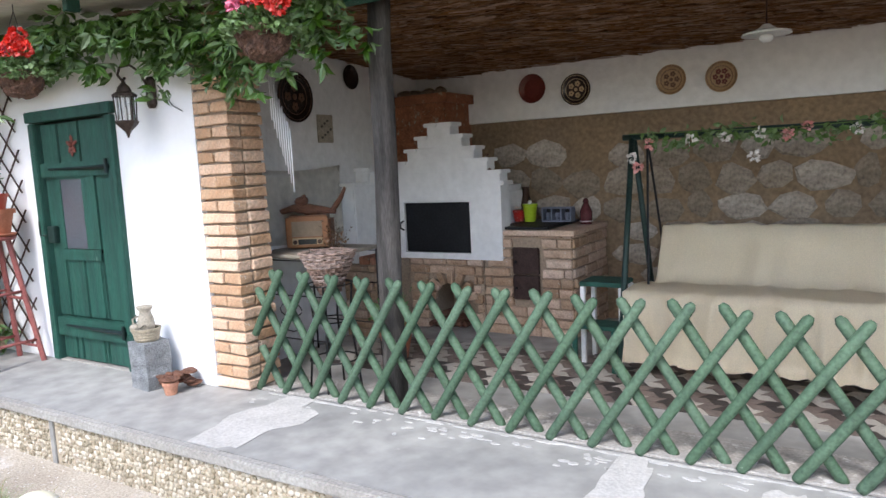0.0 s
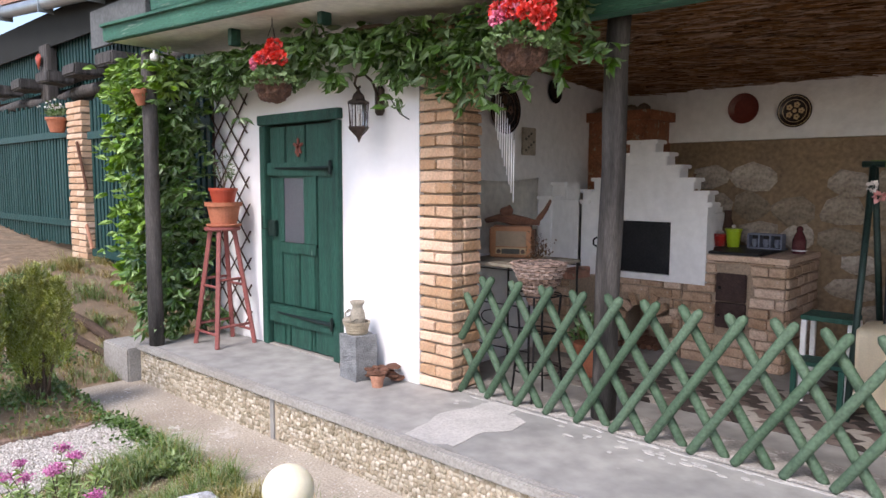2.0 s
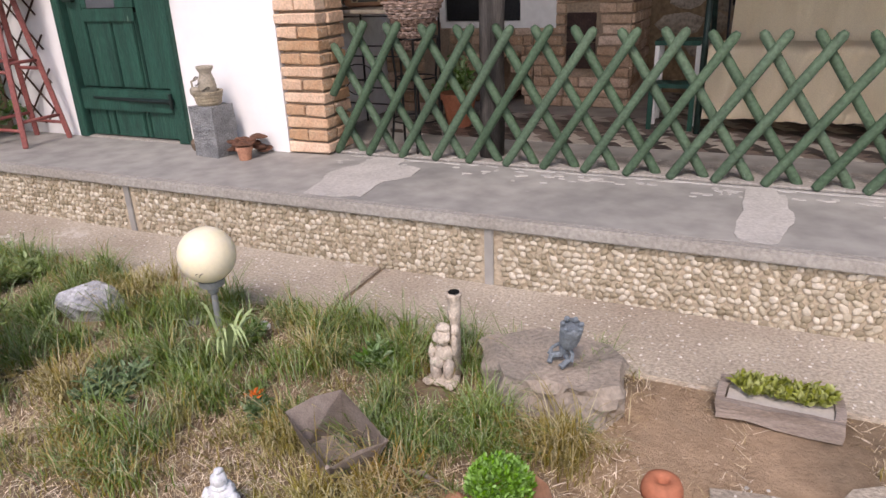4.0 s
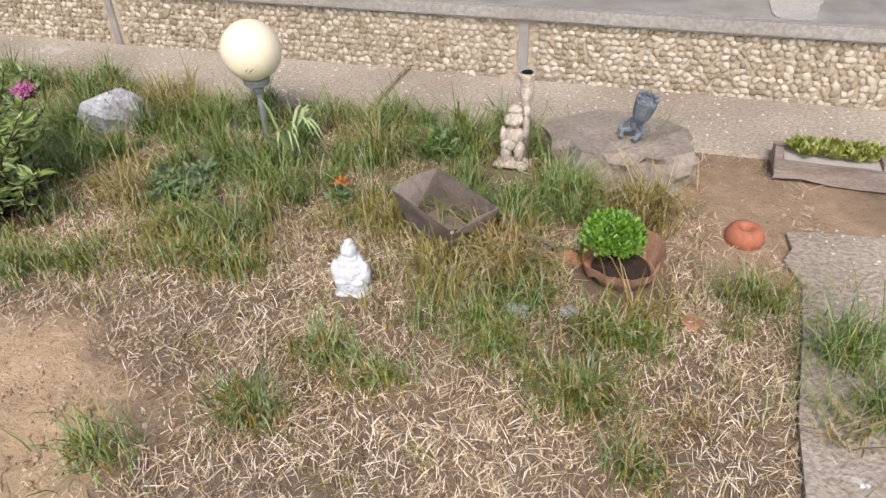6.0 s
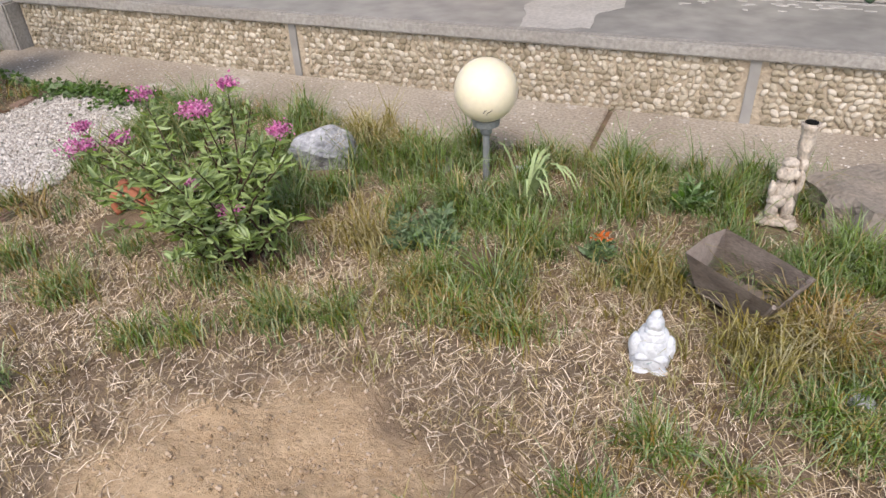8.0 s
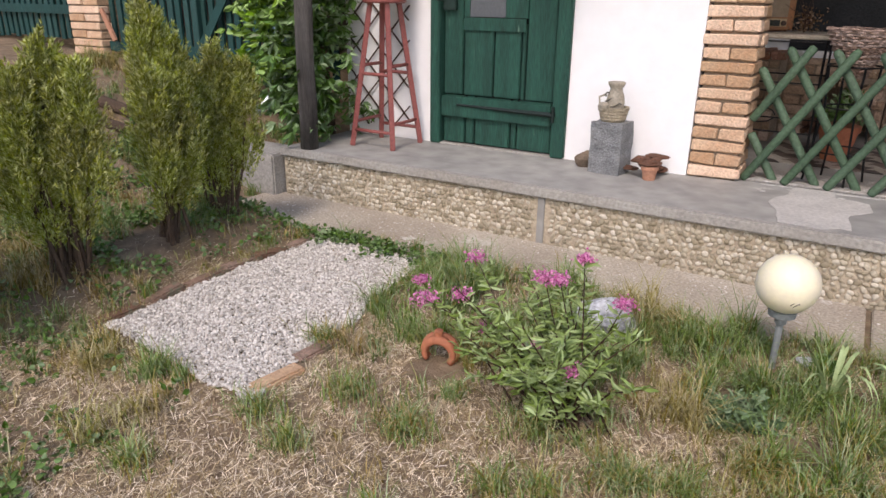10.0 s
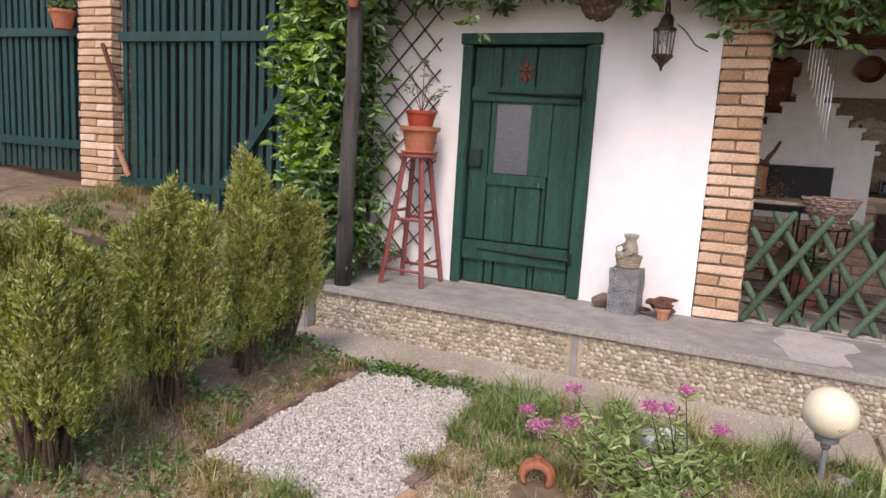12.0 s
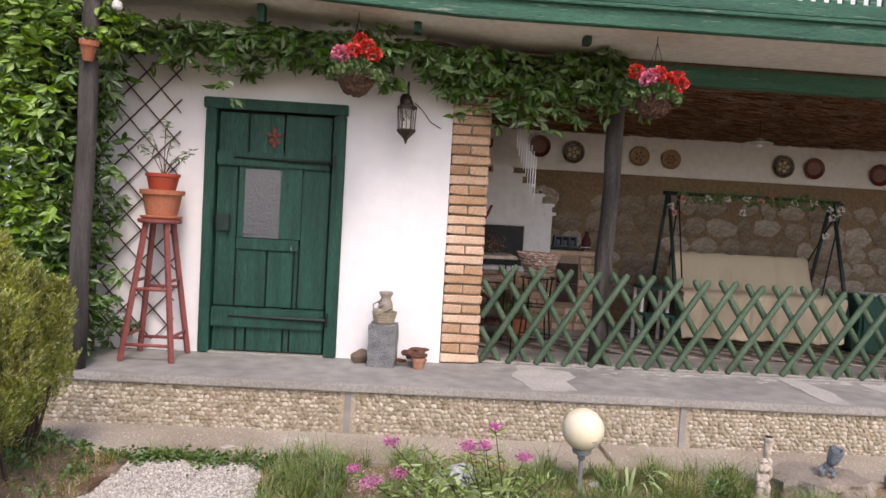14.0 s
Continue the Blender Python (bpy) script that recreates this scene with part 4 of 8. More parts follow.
def sprays(name, P, D, size, material, parent, seed):
    """Flat four-cornered sprays at points P that point along D."""
    r = np.random.RandomState(seed)
    P, D = np.array(P), np.array(D)
    n = len(P)
    D = D / np.linalg.norm(D, axis=1)[:, None]
    S = np.cross(D, r.normal(size=(n, 3)))
    S /= np.linalg.norm(S, axis=1)[:, None]
    L = (size * r.uniform(0.6, 1.3, n))[:, None]
    V = np.stack([P, P + D * L * 0.45 + S * L * 0.12, P + D * L, P + D * L * 0.45 - S * L * 0.12], 1).reshape(-1, 3)
    ob = new(name, mesh_np(name, V, [(i, i + 1, i + 2, i + 3) for i in range(0, 4 * n, 4)], material))
    ob.parent = parent
    return ob


def thuja(x, y, h, w, seed):
    z0 = ground_z(x, y)
    t = thing("thuja_shrub", "upright green thuja shrub with brownish bare stems below", "shrub", (x, y, z0), group="thuja shrubs")
    r = random.Random(seed)
    g = np.random.RandomState(seed)
    tops = [(r.uniform(-0.42, 0.42) * w, r.uniform(-0.42, 0.42) * w, h * r.uniform(0.70, 0.93)) for _ in range(8)] + [(0, 0, h), (0.12 * w, 0.1 * w, h * 0.95)]
    for a, b, c in tops:
        for _ in range(2):
            q = Vector((a + r.gauss(0, 0.03), b + r.gauss(0, 0.03), c))
            bm = bmesh.new()
            tube(bm, [(a * 0.3 + r.gauss(0, 0.025), b * 0.3 + r.gauss(0, 0.025), -0.02), (q.x * 0.6, q.y * 0.6, c * 0.3), (q.x, q.y, c * 0.85)], [0.011, 0.008, 0.002], 5)
            part("branch", bm, "bark", t, "brown bare stem")
    P, D = [], []
    for a, b, c in tops:
        rad = w * r.uniform(0.24, 0.32)
        for _ in range(165):
            u = r.random() ** 0.75
            if u < 0.30 and r.random() < 0.6:
                continue
            an = r.uniform(0, 2 * math.pi)
            env = rad * (min(1, (1 - u) * 2.0) ** 0.8) * min(1, 0.4 + u * 2.0)
            z = c * (0.14 + 0.80 * u)
            q = env * r.uniform(0.1, 0.75)
            k = 0.45 + 0.55 * min(1, z / (c * 0.4))
            base = np.array([a * k + math.cos(an) * q, b * k + math.sin(an) * q, z])
            out = np.array([math.cos(an) * 0.45, math.sin(an) * 0.45, 1.0]) + g.normal(0, 0.12, 3)
            out /= np.linalg.norm(out)
            side = np.cross(out, g.normal(size=3))
            side /= np.linalg.norm(side)
            ln = r.uniform(0.07, 0.15) * (1.0 if u < 0.9 else 0.7)
            m = 60
            f, e = g.uniform(0, 1, m), g.choice([-1.0, 1.0], m)
            reach = (1 - f) * 0.30 * ln * g.uniform(0.2, 1, m)
            pts = base + out * (f * ln)[:, None] + side * (e * reach)[:, None] + g.normal(0, 0.004, (m, 3))
            P += list(pts)
            D += list(out * 1.0 + side * (e * 0.55)[:, None] + g.normal(0, 0.2, (m, 3)))
    sprays("foliage", P, D, 0.024, "thuja", t, seed)


for i, (x, y, h, w) in enumerate(((-2.12, -3.32, 1.02, 0.42), (-2.15, -2.66, 1.08, 0.36), (-2.18, -2.11, 1.22, 0.36), (-2.22, -1.66, 0.98, 0.29))):
    thuja(x, y, h, w, 20 + i)


def spirea():
    s = thing("spirea_bush", "low spirea bush with thin dark stems and pink flower heads", "bush", (0.04, -2.36, ground_z(0.04, -2.36)))
    r = random.Random(8)
    P, D = [], []
    heads = [(-0.42, -0.04, 0.34), (-0.50, 0.06, 0.36), (-0.34, 0.2, 0.44), (0.07, 0.02, 0.50), (0.0, 0.06, 0.48), (-0.19, 0.0, 0.26), (-0.30, 0.02, 0.36), (0.0, -0.02, 0.26), (0.15, -0.05, 0.22), (0.12, 0.1, 0.56), (0.26, 0.12, 0.42)]
    for k in range(66):
        if k < len(heads):
            e = Vector(heads[k])
        else:
            a = r.uniform(0, 2 * math.pi)
            q = r.uniform(0.1, 0.42)
            e = Vector((math.cos(a) * q * 0.95 + 0.0, math.sin(a) * q * 0.9, r.uniform(0.18, 0.45)))
        b = Vector((0.10 + r.gauss(0, 0.06), r.gauss(0, 0.05), 0))
        mid = b.lerp(e, 0.5) + Vector((0, 0, 0.05))
        part("stem", tube(bmesh.new(), [b, mid, e], [0.0045, 0.003, 0.0015], 5), "wood_dark", s)
        for _ in range(46):
            u = r.uniform(0.16, 1.0)
            p = b.lerp(mid, u * 2) if u < 0.5 else mid.lerp(e, u * 2 - 1)
            P.append(tuple(p))
            D.append((r.gauss(0, 1), r.gauss(0, 1), r.uniform(-0.2, 0.9)))
        if k < len(heads):
            FP, FD = [], []
            w = (0.020, 0.013, 0.016, 0.011)[k % 4] * (1.3 if k in (0, 3) else 1)
            for _ in range(300):
                FP.append(tuple(e + Vector((r.gauss(0, w), r.gauss(0, w), r.gauss(0.008, w * 0.55)))))
                FD.append((r.gauss(0, 1), r.gauss(0, 1), r.uniform(0, 1)))
            leaf_part("flower_head", FP, FD, 0.010, "pink", s, 6, "pink flower head", wide=0.8)
    leaf_part("foliage", P, D, 0.052, "spirea_leaf", s, 5, wide=0.25)


spirea()


def gravel_bed():
    r = np.random.RandomState(3)
    pts = []
    while len(pts) < 30000:
        x, y = r.uniform(-2.1, -0.8), r.uniform(-3.0, -1.32)
        if in_gravel(x, y, 0.02 + 0.05 * noise.noise(Vector((x * 6, y * 6, 1)))):
            pts.append((x, y))
    base = bmesh.new()
    bmesh.ops.create_icosphere(base, subdivisions=1, radius=1)
    v0 = np.array([v.co[:] for v in base.verts])
    f0 = [[v.index for v in f.verts] for f in base.faces]
    base.free()
    V, F = [], []
    for i, (x, y) in enumerate(pts):
        s = r.uniform(0.0032, 0.0078)
        q = v0 * (s * r.uniform(0.7, 1.3, 3)) + r.uniform(-0.15, 0.15, (len(v0), 3)) * s
        c, sn = np.cos(r.uniform(0, 3)), np.sin(r.uniform(0, 3))
        V.append(np.stack([q[:, 0] * c - q[:, 1] * sn, q[:, 0] * sn + q[:, 1] * c, q[:, 2]], 1) + (x, y, ground_z(x, y) + r.uniform(0.004, 0.014)))
        F += [[a + i * len(v0) for a in f] for f in f0]
    tagged(new("gravel", mesh_np("gravel", np.concatenate(V), F, "gravel")), "bed of small white gravel", "gravel", kind="stuff")


gravel_bed()


def clods():
    """Crumbs of soil and grit on the bare ground."""
    r = np.random.RandomState(31)
    base = bmesh.new()
    bmesh.ops.create_icosphere(base, subdivisions=1, radius=1)
    v0 = np.array([v.co[:] for v in base.verts])
    f0 = [[v.index for v in f.verts] for f in base.faces]
    base.free()
    V, F = [], []
    k = 0
    for _ in range(16000):
        if r.rand() < 0.3:
            x, y = r.normal(0.78, 0.35), r.normal(-3.1, 0.25)
        else:
            x, y = r.uniform(-2.0, 3.3), r.uniform(-4.2, -1.4)
        if not allowed(x, y) or r.rand() > 0.25 + bare(x, y):
            continue
        sz = 0.0012 + 0.005 * r.rand() ** 4
        q = v0 * (sz * r.uniform(0.6, 1.4, 3)) + r.uniform(-0.3, 0.3, (len(v0), 3)) * sz
        V.append(q + (x, y, ground_z(x, y) + sz * 0.3))
        F += [[a + k * len(v0) for a in f] for f in f0]
        k += 1
    tagged(new("soil_crumbs", mesh_np("soil_crumbs", np.concatenate(V), F, "crumbs")), "small crumbs of dry sandy soil", "soil", kind="stuff")


M["crumbs"] = mat("dry_soil_crumbs", (0.46, 0.34, 0.22), 0.95, 0.2, 8, 60, 0.2, tint=(0.26, 0.18, 0.12), island=0.3)
clods()


def path_chips():
    """Pale chips of stone showing in the worn path."""
    r = random.Random(41)
    bm = bmesh.new()
    for _ in range(2600):
        if r.random() < 0.65:
            x, y = r.uniform(-2.5, 5.5), -0.76 - 0.53 * r.random() ** 0.8
            if abs(x - 1.062) < 0.03:
                continue
        else:
            x, y = r.uniform(2.75, 4.6), r.uniform(-3.3, -1.75)
        a = r.uniform(0.002, 0.007)
        vs = [(x + a * q * math.cos(t), y + a * q * math.sin(t)) for t, q in ((1.2566 * i, r.uniform(0.5, 1.3)) for i in range(5))]
        hi, lo = [bm.verts.new((*v, GZ + 0.0075)) for v in vs], [bm.verts.new((*v, GZ + 0.003)) for v in vs]
        bm.faces.new(hi)
        for i in range(5):
            bm.faces.new((lo[i], lo[(i + 1) % 5], hi[(i + 1) % 5], hi[i]))
    tagged(part("path_chips", bm, "chips"), "pale stone chips in the worn concrete path", "gravel", kind="stuff")


M["chips"] = mat("pale_stone_chips", (0.62, 0.58, 0.52), 0.8, 0.15, 20, 60, 0, tint=(0.35, 0.3, 0.25), island=0.4)
path_chips()


def edging_brick(x, y, rz, label="old mossy edging brick half sunk beside the gravel", tilt=0, mt="brick_edge"):
    b = part("edging_brick", rough_up(box((-0.11, -0.035, -0.02), (0.11, 0.035, 0.035), 0.008), 0.004, 12, x), mt)
    b.matrix_basis = pose(x, y, ground_z(x, y) - 0.012, tilt, 2 * tilt, rz)
    return tagged(b, label, "brick", "bricks edging the gravel")


for k in range(6):
    edging_brick(-1.86 + 0.006 * k + 0.012 * math.sin(k * 4), -2.66 + 0.235 * k, 88 + 7 * math.sin(k * 3), tilt=4 * math.sin(k * 5))
edging_brick(-0.85, -2.70, 80, "clean red brick lying at the gravel's corner", mt="brick")
edging_brick(-0.88, -2.44, 84, "red edging brick half hidden in the grass")


# ---- terrace things ----
def trellis():
    t = thing("wall_trellis", "dark expanding lattice trellis hung on the white wall", "trellis", (0, 0, 0))
    x0, x1, z0, z1, y = -2.62, -2.03, 0.08, 2.28, -0.02
    p = 0.235
    for s, dy in ((1, 0.0), (-1, -0.011)):
        k = -16
        while k < 30:
            c = z0 + k * p
            k += 1
            xa, za, xb, zb = x0, c, x1, c + s * (x1 - x0) * 1.08
            lo, hi = sorted((za, zb))
            if hi < z0 + 0.05 or lo > z1:
                continue
            f = lambda u: (xa + (xb - xa) * u, za + (zb - za) * u)
            us = [u / 60 for u in range(61) if z0 <= f(u / 60)[1] <= z1]
            if len(us) < 4:
                continue
            (ax, az), (bx, bz) = f(us[0]), f(us[-1])
            d = Vector((bx - ax, 0, bz - az))
            m = Matrix.Translation((ax, y + dy, az)) @ d.to_track_quat("Z", "Y").to_matrix().to_4x4()
            part("slat", box((-0.0055, -0.004, 0), (0.0055, 0.004, d.length), 0, m), "wood_dark", t)


trellis()


def pots_on_stool():
    for nm, lb, prof, mt, z in (("planter_pot", "terracotta flower pot with a saucer on the red stool", [(0.13, 0), (0.145, 0.012), (0.145, 0.02), (0.105, 0.022), (0.135, 0.17), (0.152, 0.172), (0.155, 0.205), (0.14, 0.205), (0.125, 0.17), (0.11, 0.16)], "terracotta", 1.002),
                                ("flower_pot", "small red plastic pot set in the terracotta pot", [(0.085, 0), (0.11, 0.115), (0.118, 0.116), (0.12, 0.14), (0.108, 0.14), (0.10, 0.12)], "terracotta_red", 1.185)):
        t = thing(nm, lb, "pot", (-2.065, -0.25, z))
        part("pot", lathe(bmesh.new(), prof, 28), mt, t, smooth=False)
        part("soil", lathe(bmesh.new(), [(prof[-1][0] * 0.98, prof[-1][1] - 0.01), (0.02, prof[-1][1] + 0.002)], 20), "soil", t)
    p = thing("potted_plant", "sparse thin-stemmed plant growing in the red pot", "plant", (-2.06, -0.25, 1.305))
    r = random.Random(3)
    bm, P, D = bmesh.new(), [], []
    for e in ((0.0, 0, 0.40), (0.20, -0.02, 0.20), (-0.19, 0.03, 0.22), (0.03, 0.05, 0.28), (-0.1, -0.05, 0.32), (0.12, 0, 0.14)):
        e = Vector(e)
        tube(bm, [(0, 0, 0), e * 0.5 + Vector((0, 0, 0.05)), e], [0.004, 0.003, 0.0015], 5)
        for _ in range(16):
            u = r.uniform(0.55, 1.05)
            P.append(tuple(e * u + Vector((0, 0, 0.03 * (1 - u)))))
            D.append((r.gauss(0, 1), r.gauss(0, 0.6), r.uniform(-0.5, 0.3)))
    part("stem", bm, "bark", p)
    leaf_part("foliage", P, D, 0.05, "sage", p, 3, wide=0.22)


pots_on_stool()


def stone_group():
    b = thing("basalt_block", "rough grey hewn basalt block standing on the terrace", "stone block", (-0.435, -0.17, 0), -6)
    bm = bmesh.new()
    B(bm, (-0.10, -0.09, 0), (0.10, 0.09, 0.315))
    bmesh.ops.subdivide_edges(bm, edges=bm.edges[:], cuts=6, use_grid_fill=True)
    part("block", rough_up(bm, 0.009, 14), "basalt", b)
    w = thing("wicker_bowl", "small round pale wicker basket on the basalt block", "basket", (-0.435, -0.18, 0.318))
    part("weave", lathe(bmesh.new(), [(0.07, 0)] + [(0.074 + 0.002 * k + 0.003 * (k % 2), 0.006 + 0.009 * k) for k in range(8)] + [(0.092, 0.074), (0.094, 0.086), (0.08, 0.086), (0.072, 0.04)], 28), "stone_basket", w)
    j = thing("owl_jug", "pale grey ceramic jug with animal relief standing in the basket", "jug", (-0.43, -0.18, 0.37))
    bm = lathe(bmesh.new(), [(0.035, 0), (0.05, 0.02), (0.056, 0.06), (0.05, 0.10), (0.038, 0.13), (0.036, 0.145), (0.05, 0.165), (0.052, 0.18), (0.044, 0.182), (0.03, 0.15)], 24)
    part("body", bm, "ceramic", j, smooth=True)
    part("handle", tube(bmesh.new(), [(-0.045, -0.02, 0.03), (-0.085, -0.035, 0.05), (-0.09, -0.035, 0.09), (-0.05, -0.02, 0.11)], 0.007, 6), "ceramic", j)
    part("small_jug", lathe(bmesh.new(), [(0.02, 0), (0.034, 0.02), (0.036, 0.045), (0.024, 0.06), (0.02, 0.06)], 16, (-0.055, -0.045, 0.0)), "ceramic", j)
    rl = bmesh.new()
    for a in range(3):
        tube(rl, [(0.05 * math.cos(q + a), -0.03 - 0.022 * math.sin(q * 1.2), 0.05 + 0.03 * a + 0.012 * math.sin(3 * q)) for q in (0.2, 0.6, 1.0, 1.4, 1.8)], 0.004, 5)
    part("relief", rl, "ceramic_dark", j)
    st = thing("field_stone", "small brown stone beside the basalt block", "stone", (-0.60, -0.12, 0))
    part("stone", rough_up(ball(bmesh.new(), (0, 0, 0.045), (0.075, 0.06, 0.05), 3), 0.02, 14), "rock_brown", st)
    fb = thing("bark_fungus", "brown shelf fungus and bark piece leaning beside the basalt block", "wood piece", (-0.24, -0.12, 0))
    bm = bmesh.new()
    r = random.Random(2)
    for k in range(9):
        ball(bm, (r.uniform(-0.07, 0.1), r.uniform(-0.05, 0.06), 0.03 + 0.011 * k), (0.06, 0.045, 0.014), 2)
    part("fungus", rough_up(bm, 0.014, 18), "rust_wood", fb)
    sp = thing("small_pot", "small round terracotta pot with a shell-shaped dish on it", "pot", (-0.165, -0.235, 0))
    part("pot", lathe(bmesh.new(), [(0.036, 0), (0.046, 0.06), (0.052, 0.062), (0.052, 0.085), (0.042, 0.085), (0.038, 0.06)], 20), "terracotta_pale", sp)
    bm = bmesh.new()
    for k in range(8):
        a = k * math.pi / 4
        ball(bm, (-0.03 + 0.065 * math.cos(a), 0.02 + 0.05 * math.sin(a), 0.10 + 0.010 * (k % 2)), (0.034, 0.026, 0.012), 2)
    ball(bm, (0, 0, 0.098), (0.07, 0.06, 0.014), 2)
    part("dish", rough_up(bm, 0.008, 20), "rust_wood", sp, "brown scalloped shell dish")


M["stone_basket"] = mat("pale_wicker", (0.42, 0.36, 0.26), 0.9, 0.3, 40, 120, 0.8)
M["ceramic"] = mat("grey_glazed_clay", (0.38, 0.34, 0.27), 0.6, 0.3, 25, 80, 0.3)
M["ceramic_dark"] = mat("dark_glazed_clay", (0.10, 0.09, 0.075), 0.6, 0.3, 25, 80, 0.3)
M["rock_brown"] = mat("brown_stone", (0.20, 0.15, 0.11), 0.9, 0.4, 15, 60, 0.8)
M["rust_wood"] = mat("rotten_brown_wood", (0.17, 0.08, 0.05), 0.9, 0.5, 20, 80, 0.9)
stone_group()


def wall_lantern():
    t = thing("wall_lantern", "bronze scrollwork wall lantern with clear glass on the white wall", "lantern", (0, 0, 0))
    x, y = -0.348, -0.225
    part("wall_plate", lathe(bmesh.new(), [(0.03, -0.08), (0.05, -0.06), (0.05, 0.06), (0.03, 0.08)], 12, (0, 0, 0), pose(-0.366, -0.018, 1.94) @ Matrix.Diagonal((0.85, 0.5, 1.25, 1))), "bronze", t)
    part("bracket", tube(bmesh.new(), [(x, -0.02, 1.86), (x, -0.05, 1.96), (x, -0.10, 2.06), (x, -0.17, 2.10), (x, -0.24, 2.08), (x, -0.26, 2.03), (x, -0.235, 2.0), (x, -0.21, 2.015)], 0.009, 6), "bronze", t, smooth=True)
    part("cap", lathe(bmesh.new(), [(0.075, 1.90), (0.072, 1.915), (0.045, 1.93), (0.035, 1.96), (0.012, 1.985), (0.006, 2.01)], 6, (x, y, 0)), "bronze", t)
    part("base", lathe(bmesh.new(), [(0.004, 1.645), (0.012, 1.67), (0.02, 1.685), (0.045, 1.71), (0.068, 1.735), (0.07, 1.75), (0.05, 1.752)], 6, (x, y, 0)), "bronze", t)
    for k in range(6):
        a = k * math.pi / 3
        c, s = math.cos(a), math.sin(a)
        part("bar", tube(bmesh.new(), [(x + 0.058 * c, y + 0.058 * s, 1.75), (x + 0.066 * c, y + 0.066 * s, 1.905)], 0.0045, 5), "bronze", t)
        a += math.pi / 6
        part("scroll", tube(bmesh.new(), [(x + 0.056 * math.cos(a), y + 0.056 * math.sin(a), 1.75), (x + 0.055 * math.cos(a), y + 0.055 * math.sin(a), 1.90)], 0.0025, 5), "bronze", t)
    part("glass", lathe(bmesh.new(), [(0.05, 1.752), (0.056, 1.90)], 6, (x, y, 0)), "clear_glass", t)
    part("bulb_holder", lathe(bmesh.new(), [(0.012, 1.752), (0.012, 1.83), (0.008, 1.835)], 10, (x, y, 0)), "white_paint", t)
    c = part("power_cable", tube(bmesh.new(), [(-0.30, -0.012, 1.98), (-0.24, -0.02, 1.93), (-0.17, -0.015, 1.84), (-0.09, -0.008, 1.80)], 0.0035, 5), "iron")
    tagged(c, "thin loose cable running along the white wall", "cable")


M["bronze"] = mat("aged_bronze", (0.07, 0.05, 0.04), 0.5, 0.4, 30, 90, 0.3, metal=0.6)
M["clear_glass"] = mat("clear_glass", (0.9, 0.9, 0.9), 0.05, 0.02, 5, 60, 0, trans=0.95)
wall_lantern()


def hanging_basket(x, y, z, seed, mix):
    t = thing("hanging_basket", "hanging coir basket with " + mix, "flower basket", (x, y, z), group="hanging flower baskets")
    r = random.Random(seed)
    bm = lathe(bmesh.new(), [(0.03, -0.14), (0.07, -0.125), (0.10, -0.09), (0.122, -0.03), (0.125, 0), (0.11, 0)], 20)
    bmesh.ops.subdivide_edges(bm, edges=bm.edges[:], cuts=1, use_grid_fill=True)
    bmesh.ops.subdivide_edges(bm, edges=bm.edges[:], cuts=1, use_grid_fill=True)
    part("bowl", rough_up(rough_up(bm, 0.014, 22, seed), 0.012, 60, seed), "coir", t, "shaggy brown coir bowl")
    for k in range(3):
        a = k * 2.1
        part("chain", tube(bmesh.new(), [(0.125 * math.cos(a), 0.125 * math.sin(a), 0), (0, 0, 0.36)], 0.002, 4), "iron", t)
    part("hook", tube(bmesh.new(), [(0, 0, 0.36), (0, 0, max(0.4, 2.42 - z))], 0.003, 5), "iron", t)
    P, D = [], []
    for _ in range(750):
        a, q = r.uniform(0, 6.28), math.sqrt(r.random()) * 0.17
        P.append((q * math.cos(a), q * math.sin(a), 0.0 + 0.10 * (1 - q / 0.19) * r.random() + (-0.05 * r.random() if q > 0.12 else 0.02)))
        D.append((math.cos(a) + r.gauss(0, 0.5), math.sin(a) + r.gauss(0, 0.5), r.uniform(-0.3, 0.7)))
    leaf_part("foliage", P, D, 0.032, "geran_leaf", t, seed, wide=0.9)
    heads = [(0.07, -0.05, 0.17, "red_flower"), (-0.02, -0.06, 0.14, "red_flower"), (0.11, -0.03, 0.13, "red_flower"), (0.02, 0.0, 0.22, "red_flower"), (-0.08, -0.06, 0.11, "pink_flower"), (-0.11, -0.02, 0.13, "pink_flower")]
    if seed == 2:
        heads = [(0.0, -0.06, 0.14, "red_flower"), (0.14, -0.03, 0.13, "red_flower"), (0.15, -0.06, 0.08, "red_flower"), (-0.13, 0.0, 0.16, "red_flower"), (-0.07, -0.07, 0.10, "pink_flower"), (-0.04, -0.05, 0.13, "pink_flower"), (0.07, -0.05, 0.11, "red_flower")]
    for hx, hy, hz, mt in heads:
        P, D = [], []
        for _ in range(150):
            v = Vector((r.gauss(0, 1), r.gauss(0, 1), r.gauss(0, 1))).normalized()
            P.append((hx + v.x * 0.038, hy + v.y * 0.038, hz + v.z * 0.032)), D.append(tuple(v))
        leaf_part("flower_head", P, D, 0.024, mt, t, seed, wide=1.0)
        part("flower_stem", tube(bmesh.new(), [(hx * 0.3, hy * 0.3, 0.02), (hx, hy, hz)], 0.002, 4), "geran_leaf", t)


hanging_basket(-0.69, -0.66, 2.04, 1, "bright red and some pink geraniums")
hanging_basket(1.31, -0.66, 2.02, 2, "red geraniums on both sides and pink ones")


